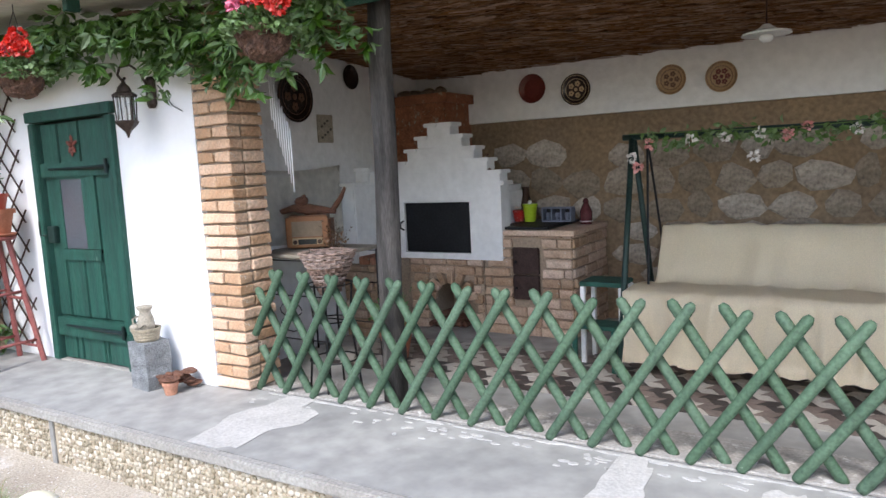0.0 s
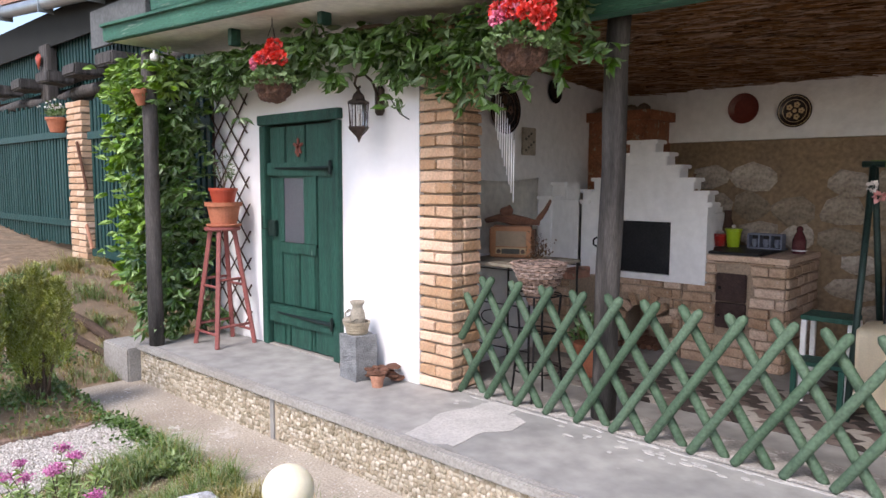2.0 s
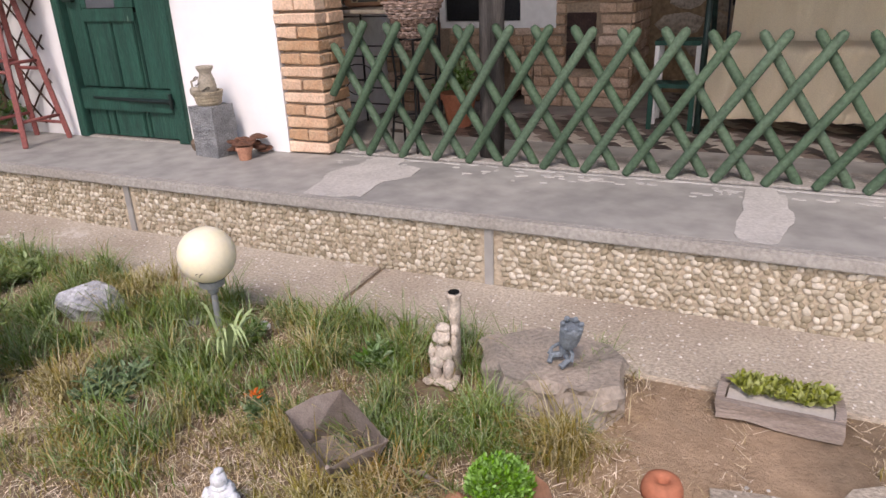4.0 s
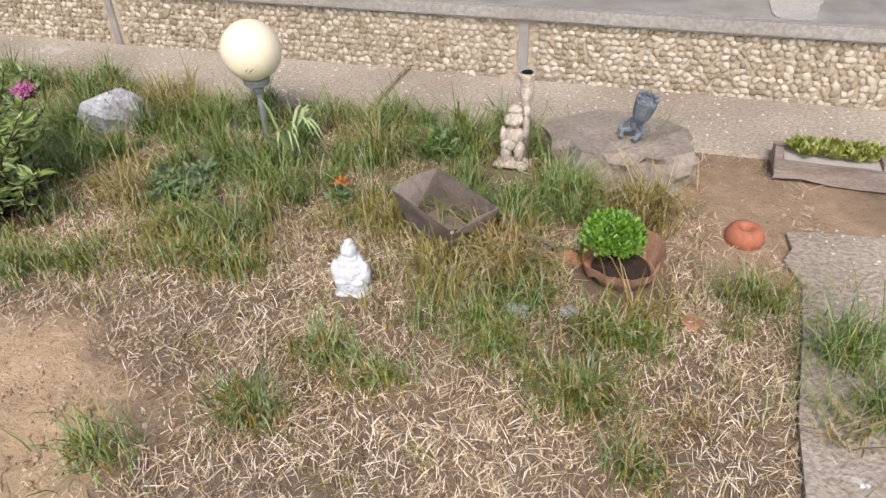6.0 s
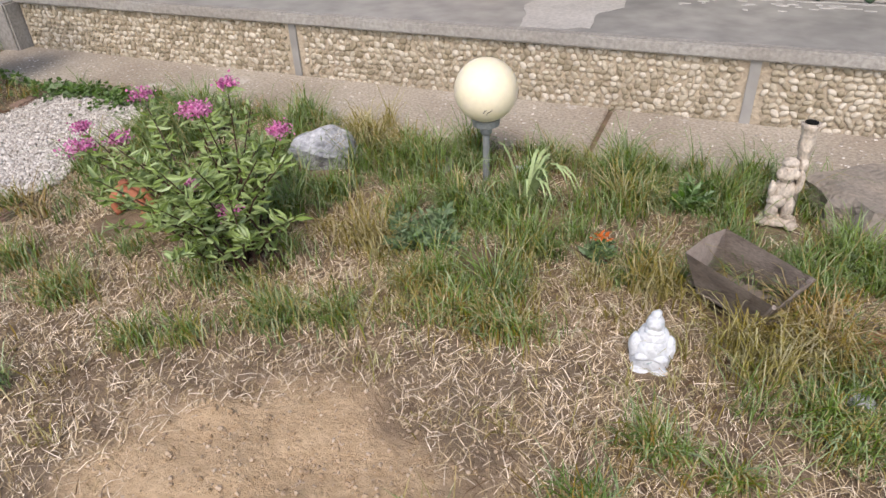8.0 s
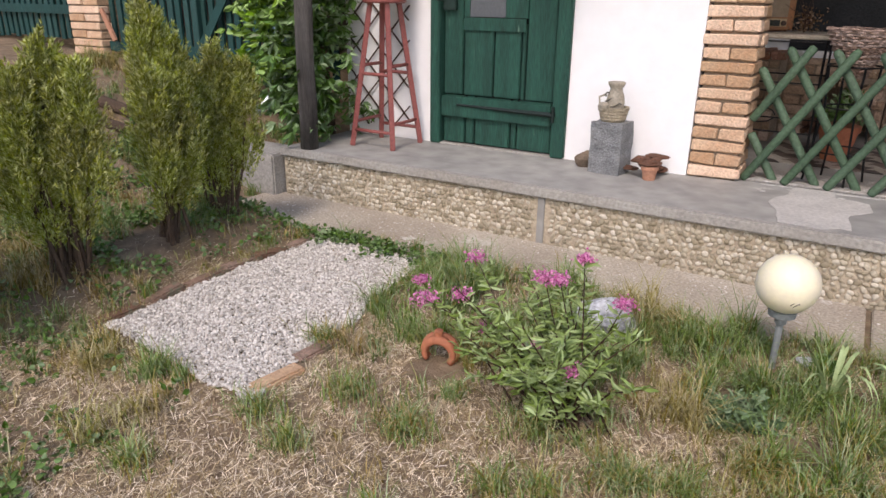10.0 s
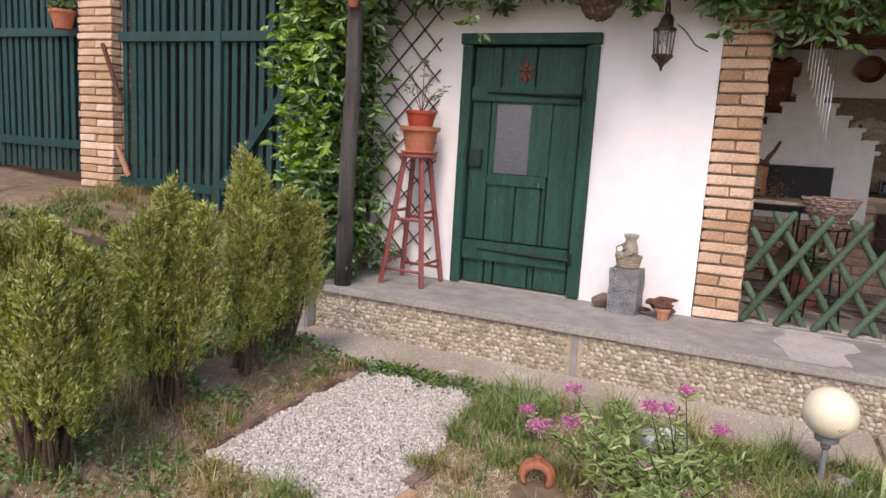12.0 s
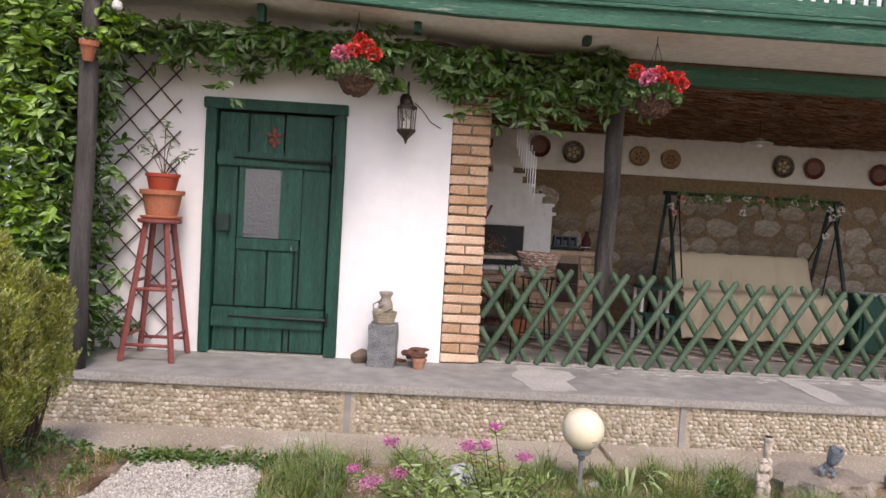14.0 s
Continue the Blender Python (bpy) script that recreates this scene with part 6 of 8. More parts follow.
def stove_things():
    items = []

    def pot(name, x, y, z, prof, mt, label, cat="pot"):
        t = thing(name, label, cat, (x, y, z))
        part("body", lathe(bmesh.new(), prof, 22), mt, t)
        return t
    M["pot_red"] = mat("red_glazed_pot", (0.45, 0.02, 0.015), 0.3, 0.3, 20, 60, 0.05, dirt=(0.6, 0.4, 0.35), dirt_amount=0.3)
    M["pot_lime"] = mat("lime_green_glaze", (0.35, 0.50, 0.02), 0.3, 0.1, 20, 60, 0.05)
    M["blue_grey"] = mat("blue_grey_painted_wood", (0.16, 0.18, 0.24), 0.7, 0.2, 20, 60, 0.1)
    M["lamp_glass"] = mat("purple_brown_glass", (0.10, 0.03, 0.035), 0.1, 0.3, 20, 60, 0.0)
    z = 0.866
    t = pot("red_cup_pot", 1.10, 2.42, z, [(0.038, 0), (0.05, 0.085), (0.055, 0.086), (0.055, 0.10), (0.045, 0.10)], "pot_red", "small red patterned pot on the stove top")
    rr = random.Random(3)
    leaf_part("blossom", [(rr.gauss(0, 0.025), rr.gauss(0, 0.025), 0.105 + abs(rr.gauss(0, 0.008))) for _ in range(50)], [(rr.gauss(0, 1), rr.gauss(0, 1), 1) for _ in range(50)], 0.018, "white_flower", t, 1)
    t = pot("green_pot", 1.205, 2.42, z, [(0.045, 0), (0.06, 0.13), (0.066, 0.131), (0.066, 0.15), (0.02, 0.15)], "pot_lime", "lime green ceramic pot with a lid")
    part("knob", ball(bmesh.new(), (0, 0, 0.165), 0.018, 2), "white_paint", t)
    b = thing("cup_rack", "blue-grey wooden rack with three cup openings", "rack", (1.46, 2.42, z))
    part("frame", box((-0.13, -0.05, 0), (0.13, 0.05, 0.012), 0.003), "blue_grey", b)
    part("top", box((-0.13, -0.05, 0.108), (0.13, 0.05, 0.12), 0.003), "blue_grey", b)
    for k in range(4):
        part("divider", box((-0.13 + 0.0827 * k, -0.05, 0.0125), (-0.118 + 0.0827 * k, 0.05, 0.1075), 0), "blue_grey", b)
    part("back", box((-0.13, 0.035, 0.0125), (0.13, 0.045, 0.1075), 0), "iron", b)
    for k in range(3):
        part("cup", lathe(bmesh.new(), [(0.014, 0.013), (0.024, 0.05), (0.02, 0.075)], 12, (-0.083 + 0.083 * k, -0.01, 0)), "blue_grey", b)
    l = pot("glass_lantern", 1.70, 2.42, z - 0.02, [(0.045, 0), (0.05, 0.02), (0.05, 0.10), (0.035, 0.14), (0.02, 0.17), (0.025, 0.18), (0.02, 0.20), (0.008, 0.21)], "lamp_glass", "dark purple glass candle lantern on the stove corner", "lantern")
    part("highlight_band", lathe(bmesh.new(), [(0.053, 0.02), (0.053, 0.028)], 22), "white_metal", l)
    pot("brown_jar", 1.13, 2.62, z, [(0.03, 0), (0.035, 0.07), (0.028, 0.09)], "pl_brown", "small brown jar beside the oven", "jar")
    pot("tall_jug", 1.08, 2.62, z - 0.022, [(0.04, 0), (0.065, 0.08), (0.06, 0.16), (0.03, 0.24), (0.03, 0.30), (0.035, 0.31)], "wood_dark", "tall dark jug behind the pots", "jug")
    for x, zz in ((1.06, 1.425), (0.34, 1.425)):
        c = pot("candlestick", x, 1.95, zz - 0.10 + 0.0, [(0.028, 0), (0.03, 0.008), (0.008, 0.02), (0.006, 0.05), (0.014, 0.06), (0.006, 0.07), (0.006, 0.11), (0.016, 0.12), (0.012, 0.13)], "pl_brown", "thin brass candlestick on the oven's steps", "candlestick")
        c.location.z = 1.323
    for k in range(4):
        bb = part("loose_stone", rough_up(ball(bmesh.new(), (0.06 + 0.13 * k, 2.3, 2.02), (0.07, 0.06, 0.035), 2), 0.02, 12), "rock_brown")
        tagged(bb, "loose brown stone lying on the chimney ledge", "stone")


stove_things()


def ceiling_lamp():
    t = thing("ceiling_lamp", "flat white enamel lamp shade hanging under the reed ceiling", "lamp", (3.13, 1.486, 2.03))
    part("shade", lathe(bmesh.new(), [(0.135, 0.0), (0.13, 0.012), (0.06, 0.03), (0.03, 0.05), (0.02, 0.06)], 32), "white_paint", t, smooth=False)
    part("bulb", ball(bmesh.new(), (0, 0, -0.015), (0.04, 0.04, 0.03), 2), "white_paint", t, smooth=True)
    part("cord", tube(bmesh.new(), [(0, 0, 0.06), (0, 0, 0.24)], 0.005, 6), "wood_dark", t)


ceiling_lamp()


def step_stool():
    t = thing("step_stool", "green and white painted wooden step stool beside the swing", "stool", (2.14, 1.50, 0))
    part("top", box((-0.13, -0.13, 0.53), (0.16, 0.13, 0.56), 0.004), "green_door", t)
    part("step", box((-0.13, -0.30, 0.28), (0.16, -0.10, 0.305), 0.004), "green_door", t)
    for x in (-0.125, 0.135):
        part("front_leg", box((x, -0.13, 0), (x + 0.03, -0.095, 0.528), 0.003), "white_paint", t)
        part("back_leg", box((x, 0.09, 0), (x + 0.03, 0.125, 0.528), 0.003), "white_paint", t)
        part("step_leg", box((x, -0.30, 0), (x + 0.03, -0.27, 0.278), 0.003), "green_door", t)


step_stool()
gb = thing("covered_table", "small table under a dark green cloth with white things on it", "table", (4.45, 1.5, 0))
part("cover", box((-0.28, -0.25, 0.02), (0.45, 0.25, 0.58), 0.03, None, 0.94), "green_door", gb)
part("tray", box((-0.15, -0.15, 0.585), (0.25, 0.12, 0.60), 0.004), "white_paint", gb)


def swing_flowers():
    t = thing("flower_garland", "artificial rose garland along the swing's top bar", "garland", (0, 0, 0))
    r = random.Random(6)
    P, D = [], []
    for _ in range(340):
        x = r.uniform(2.40, 4.05)
        P.append((x, 1.60 + r.gauss(0, 0.03), 1.50 + r.gauss(-0.02, 0.03) + 0.02 * math.sin(x * 9))), D.append((r.gauss(0, 1), r.gauss(-0.5, 0.6), r.gauss(-0.4, 0.6)))
    leaf_part("leaves", P, D, 0.055, "geran_leaf", t, 3, wide=0.6)
    part("cord", tube(bmesh.new(), [(2.3, 1.59, 1.52), (3.2, 1.58, 1.50), (4.05, 1.59, 1.52)], 0.003, 4), "geran_leaf", t)
    for x, z, mt in ((2.50, 1.45, "rose_flower"), (2.75, 1.46, "white_flower"), (2.95, 1.47, "white_flower"), (3.15, 1.48, "white_flower"), (3.40, 1.50, "rose_flower"), (3.12, 1.34, "white_flower"), (3.65, 1.47, "white_flower"), (3.85, 1.48, "white_flower"), (3.3, 1.46, "rose_flower"), (2.42, 1.30, "rose_flower"), (2.38, 1.36, "white_flower"), (4.02, 1.42, "white_flower"), (4.10, 1.38, "white_flower"), (4.06, 1.34, "white_flower"), (4.00, 1.15, "white_flower"), (4.14, 1.43, "white_flower")):
        q, d = [], []
        for _ in range(34):
            v = Vector((r.gauss(0, 1), r.gauss(0, 1), r.gauss(0, 1))).normalized()
            q.append((x - 0.06 + v.x * 0.018, 1.57 + v.y * 0.018, z + v.z * 0.018)), d.append(tuple(v))
        leaf_part("rose", q, d, 0.026, mt, t, 2, wide=0.9)


swing_flowers()


# ---- garden things ----
def facet_rock(bm, r, seed, n=30):
    """Adds a rock of flat broken faces."""
    q = random.Random(seed)
    for _ in range(n):
        v = Vector((q.gauss(0, 1), q.gauss(0, 1), q.gauss(0, 1))).normalized() * q.uniform(0.82, 1.08)
        bm.verts.new((v.x * r[0], v.y * r[1], v.z * r[2]))
    h = bmesh.ops.convex_hull(bm, input=bm.verts[:])
    bmesh.ops.delete(bm, geom=[g for g in h["geom_interior"] if isinstance(g, bmesh.types.BMVert)], context="VERTS")
    bmesh.ops.bevel(bm, geom=bm.edges[:], offset=0.05 * r[0], segments=1, affect="EDGES")
    bmesh.ops.triangulate(bm, faces=bm.faces[:])
    bmesh.ops.subdivide_edges(bm, edges=bm.edges[:], cuts=2, use_grid_fill=True)
    return bm


def garden_rock(x, y, rx, ry, rz, mt, label, name="rock", seed=1):
    t = part(name, rough_up(rough_up(ball(bmesh.new(), (0, 0, rz * 0.35), (rx, ry, rz), 3), rx * 0.5, 5 / (rx * 8), seed), rx * 0.12, 26, seed), mt)
    t.matrix_basis = pose(x, y, ground_z(x, y))
    return tagged(t, label, "rock")


lime = part("rock", rough_up(facet_rock(bmesh.new(), (0.175, 0.12, 0.13), 12), 0.009, 30), "rock")
lime.matrix_basis = pose(0.045, -1.64, ground_z(0.045, -1.63) + 0.05, 0, 0, 15)
tagged(lime, "pale grey and white limestone rock in the grass", "rock")
garden_rock(2.05, -2.15, 0.05, 0.035, 0.03, "terracotta_pale", "small pale orange stone in the straw", seed=3)
garden_rock(1.95, -2.41, 0.04, 0.03, 0.018, "rock", "small grey stone in the straw", seed=4)
garden_rock(2.10, -2.38, 0.03, 0.02, 0.015, "rock", "little pale pebble in the straw", seed=5)
garden_rock(0.50, -1.52, 0.09, 0.05, 0.03, "rock_dark", "flat grey-green stone at the lamp's foot", seed=6)
garden_rock(0.86, -1.47, 0.05, 0.03, 0.025, "rock", "small pale stone beside the lamp", seed=7)
garden_rock(0.05, -3.42, 0.03, 0.02, 0.018, "rock", "small white stone on the dry ground", seed=8)
garden_rock(2.42, -2.33, 0.03, 0.025, 0.02, "terracotta_pale", "small pink-brown pebble in the straw", seed=9)


def wheelbarrow():
    t = thing("toy_wheelbarrow", "small weathered grey-brown wooden garden wheelbarrow", "wheelbarrow", (1.69, -2.15, ground_z(1.69, -2.15)), -30)
    t.matrix_basis = t.matrix_basis @ Matrix.Diagonal((0.76, 0.76, 0.80, 1))
    M["barrow"] = mat("weathered_grey_wood", (0.33, 0.275, 0.235), 0.75, 0.35, 6, 60, 0.4, stretch=(1, 4, 4), tint=(0.2, 0.16, 0.135))
    z0, z1 = 0.085, 0.21
    bt = [(-0.15, -0.085), (0.11, -0.085), (0.11, 0.085), (-0.15, 0.085)]
    tp = [(-0.20, -0.125), (0.16, -0.125), (0.16, 0.125), (-0.20, 0.125)]
    zt = [z1 + 0.03, z1 - 0.01, z1 - 0.01, z1 + 0.03]
    names = ("side", "back_board", "side", "front_board")
    for i in range(4):
        j = (i + 1) % 4
        bm = bmesh.new()
        mid = [(tp[i][0] + tp[j][0]) / 2, (tp[i][1] + tp[j][1]) / 2]
        q = [Vector((*bt[i], z0)), Vector((*bt[j], z0)), Vector((*tp[j], zt[j])), Vector((*mid, (zt[i] + zt[j]) / 2 + (0.018 if i % 2 else 0.0))), Vector((*tp[i], zt[i]))]
        bm.faces.new([bm.verts.new(v) for v in q])
        bmesh.ops.solidify(bm, geom=bm.faces[:], thickness=0.010)
        part(names[i], bm, "barrow", t)
    part("bottom", box((-0.15, -0.085, z0 - 0.006), (0.11, 0.085, z0 + 0.006), 0), "barrow", t)
    for s in (-1, 1):
        part("handle", tube(bmesh.new(), [(-0.18, 0.03 * s, 0.05), (0.05, 0.065 * s, 0.062), (0.16, 0.05 + 0.07 * s, 0.085), (0.27, 0.14 + 0.06 * s, 0.09), (0.36, 0.20 + 0.05 * s, 0.05)], [0.010, 0.011, 0.011, 0.010, 0.008], 8), "barrow", t, smooth=True)
        part("leg", tube(bmesh.new(), [(0.06, 0.07 * s, 0.085), (0.08, 0.085 * s, 0.01)], 0.010, 6), "barrow", t)
        part("post", tube(bmesh.new(), [(0.09, 0.072 * s, 0.08), (0.15, 0.125 * s, 0.20)], 0.008, 6), "barrow", t)
    m = pose(-0.19, 0, 0.055, 90, 0, 0)
    part("wheel", lathe(bmesh.new(), [(0.02, -0.012), (0.055, -0.010), (0.058, 0), (0.055, 0.010), (0.02, 0.012)], 18, (0, 0, 0), m), "barrow", t)
    part("axle", tube(bmesh.new(), [(-0.19, -0.045, 0.055), (-0.19, 0.045, 0.055)], 0.006, 6), "iron", t)
    for k in range(3):
        part("twig", tube(bmesh.new(), [(0.0 + 0.012 * k, -0.05, z0 + 0.012), (0.06 + 0.01 * k, 0.05, z0 + 0.014)], 0.005, 5), "bark", t)


wheelbarrow()


def statues():
    M["statue_white"] = mat("chipped_white_paint", (0.72, 0.75, 0.78), 0.7, 0.2, 25, 90, 0.4, dirt=(0.32, 0.42, 0.42), dirt_amount=0.25)
    M["statue_cream"] = mat("cream_cast_stone", (0.62, 0.55, 0.46), 0.8, 0.35, 30, 90, 0.5, tint=(0.35, 0.28, 0.22), dirt=(0.22, 0.17, 0.13), dirt_amount=0.2)
    M["statue_grey"] = mat("blue_grey_bark_resin", (0.20, 0.24, 0.27), 0.7, 0.35, 30, 90, 0.6, tint=(0.11, 0.13, 0.15))
    bm = bmesh.new()
    for c, r in (((0, 0, 0.06), (0.060, 0.048, 0.062)), ((0, -0.004, 0.10), (0.054, 0.044, 0.06)), ((0, -0.002, 0.145), (0.044, 0.036, 0.036)), ((0, -0.008, 0.192), (0.026, 0.026, 0.031)), ((0, -0.005, 0.220), (0.016, 0.016, 0.014)),
                 ((-0.048, -0.012, 0.11), (0.018, 0.024, 0.045)), ((0.048, -0.012, 0.11), (0.018, 0.024, 0.045)), ((-0.028, -0.04, 0.025), (0.036, 0.022, 0.022)), ((0.028, -0.04, 0.025), (0.036, 0.022, 0.022)), ((-0.026, -0.040, 0.088), (0.024, 0.012, 0.013)), ((0.026, -0.040, 0.088), (0.024, 0.012, 0.013)), ((0, -0.034, 0.11), (0.032, 0.016, 0.032)), ((0, -0.014, 0.170), (0.030, 0.022, 0.012))):
        ball(bm, c, r, 3)
    s = part("seated_statue", rough_up(bm, 0.003, 60), "statue_white", smooth=True)
    s.matrix_basis = pose(1.474, -2.41, ground_z(1.474, -2.41) - 0.035, 0, 0, 8) @ Matrix.Scale(0.88, 4)
    tagged(s, "small white seated stone statue with worn paint", "statue")
    bm = bmesh.new()
    for c, r in (((0, 0, 0.02), (0.075, 0.06, 0.02)), ((-0.03, -0.02, 0.06), (0.026, 0.03, 0.05)), ((0.028, -0.015, 0.07), (0.024, 0.028, 0.055)), ((0.0, 0, 0.13), (0.045, 0.038, 0.045)), ((-0.02, -0.03, 0.10), (0.035, 0.02, 0.025)),
                 ((0.0, -0.005, 0.20), (0.036, 0.036, 0.036)), ((0.0, 0.0, 0.235), (0.03, 0.03, 0.02)), ((-0.045, -0.02, 0.14), (0.016, 0.02, 0.035)), ((0.05, 0.0, 0.17), (0.016, 0.016, 0.045)), ((0.048, 0.015, 0.225), (0.02, 0.018, 0.025)), ((-0.055, -0.045, 0.02), (0.03, 0.022, 0.016)), ((0.05, -0.05, 0.02), (0.026, 0.022, 0.014)), ((-0.028, -0.02, 0.20), (0.014, 0.014, 0.018)), ((0.028, -0.02, 0.20), (0.014, 0.014, 0.018))):
        ball(bm, c, r, 3)
    lathe(bm, [(0.022, 0.02), (0.022, 0.26)] + [(0.026 + 0.004 * (k % 2), 0.27 + 0.011 * k) for k in range(7)] + [(0.034, 0.352), (0.036, 0.362), (0.036, 0.37), (0.026, 0.372), (0.02, 0.34)], 18, (0.04, 0.035, 0))
    s = part("column_statue", rough_up(bm, 0.005, 40), "statue_cream", smooth=True)
    s.matrix_basis = pose(1.77, -1.58, ground_z(1.77, -1.58)) @ Matrix.Diagonal((0.82, 0.85, 0.95, 1))
    tagged(s, "small cream cast stone garden statue holding a ribbed column", "statue")
    # flat black disc that stands in for the shaded hollow of the column
    h = part("column_hole_shade", lathe(bmesh.new(), [(0.024, 0), (0.024, 0.003)], 16), "iron")
    h.matrix_basis = pose(0.04, 0.035, 0.3725)
    h.parent = s
    bm = bmesh.new()
    tilt = pose(0, 0, 0, 8, 14, 0)
    lathe(bm, [(0.022, 0.085), (0.036, 0.105), (0.042, 0.14), (0.047, 0.185), (0.043, 0.195), (0.0395, 0.18)], 12, (0, 0, 0), tilt)
    for k in range(7):
        a = k * 0.9
        ball(bm, (0.038 * math.cos(a), 0.038 * math.sin(a), 0.195), (0.012, 0.012, 0.014), 1, tilt)
    ball(bm, (0, 0, 0.06), (0.022, 0.018, 0.035), 2)
    tube(bm, [(-0.01, 0, 0.03), (-0.04, -0.03, 0.03), (-0.035, -0.055, 0.01)], [0.013, 0.012, 0.012], 7), tube(bm, [(0.01, 0, 0.03), (0.035, -0.03, 0.03), (0.02, -0.06, 0.01)], [0.013, 0.012, 0.013], 7)
    tube(bm, [(-0.02, 0, 0.075), (-0.05, -0.01, 0.05), (-0.05, -0.03, 0.03)], [0.008, 0.008, 0.009], 6), tube(bm, [(0.02, 0, 0.075), (0.045, -0.01, 0.05), (0.05, -0.03, 0.03)], [0.008, 0.008, 0.009], 6)
    s = part("seated_figurine", rough_up(bm, 0.004, 50), "statue_grey", smooth=False)
    s.matrix_basis = pose(2.185, -1.50, -0.217, 0, 0, -15) @ Matrix.Scale(0.86, 4)
    tagged(s, "small blue-grey seated bark-like figurine on the rock slab", "statue")
    for sx in (-1, 1):
        e = part("eye_mark", ball(bmesh.new(), (0.0155 * sx + 0.033, -0.036, 0.137), 0.008, 2), "pl_dark", s)


statues()


def rock_slab():
    bm = bmesh.new()
    ring = [(1.88, -1.42), (2.06, -1.30), (2.30, -1.32), (2.37, -1.42), (2.39, -1.60), (2.28, -1.66), (2.16, -1.62), (2.03, -1.66)]
    top = [bm.verts.new((x, y, -0.215 + 0.012 * math.sin(x * 40))) for x, y in ring]
    bot = [bm.verts.new((x + (0.0 if x > 2.1 else -0.03), y - 0.03, -0.40)) for x, y in ring]
    bm.faces.new(top)
    bm.faces.new(bot)
    for i in range(8):
        j = (i + 1) % 8
        bm.faces.new((top[i], bot[i], bot[j], top[j]))
    bmesh.ops.recalc_face_normals(bm, faces=bm.faces[:])
    bmesh.ops.triangulate(bm, faces=bm.faces[:])
    bmesh.ops.subdivide_edges(bm, edges=bm.edges[:], cuts=5, use_grid_fill=True)
    for v in bm.verts:
        if v.co.z < -0.235:
            q = noise.noise(Vector((v.co.x * 11, v.co.y * 11, v.co.z * 14)))
            out = (Vector((v.co.x, v.co.y, 0)) - Vector((2.15, -1.48, 0))).normalized()
            v.co += out * (round(q * 3.5) / 3.5 * 0.06 + 0.01) + noise.noise_vector(v.co * 20) * 0.006
        else:
            v.co += noise.noise_vector(v.co * 9) * 0.008
    tagged(part("rock_slab", bm, "rock_slab"), "flat broken grey rock slab beside the path", "rock")


M["rock_slab"] = mat("sandy_grey_rock", (0.37, 0.31, 0.25), 0.9, 0.3, 6, 60, 0.8, tint=(0.17, 0.17, 0.155))
rock_slab()


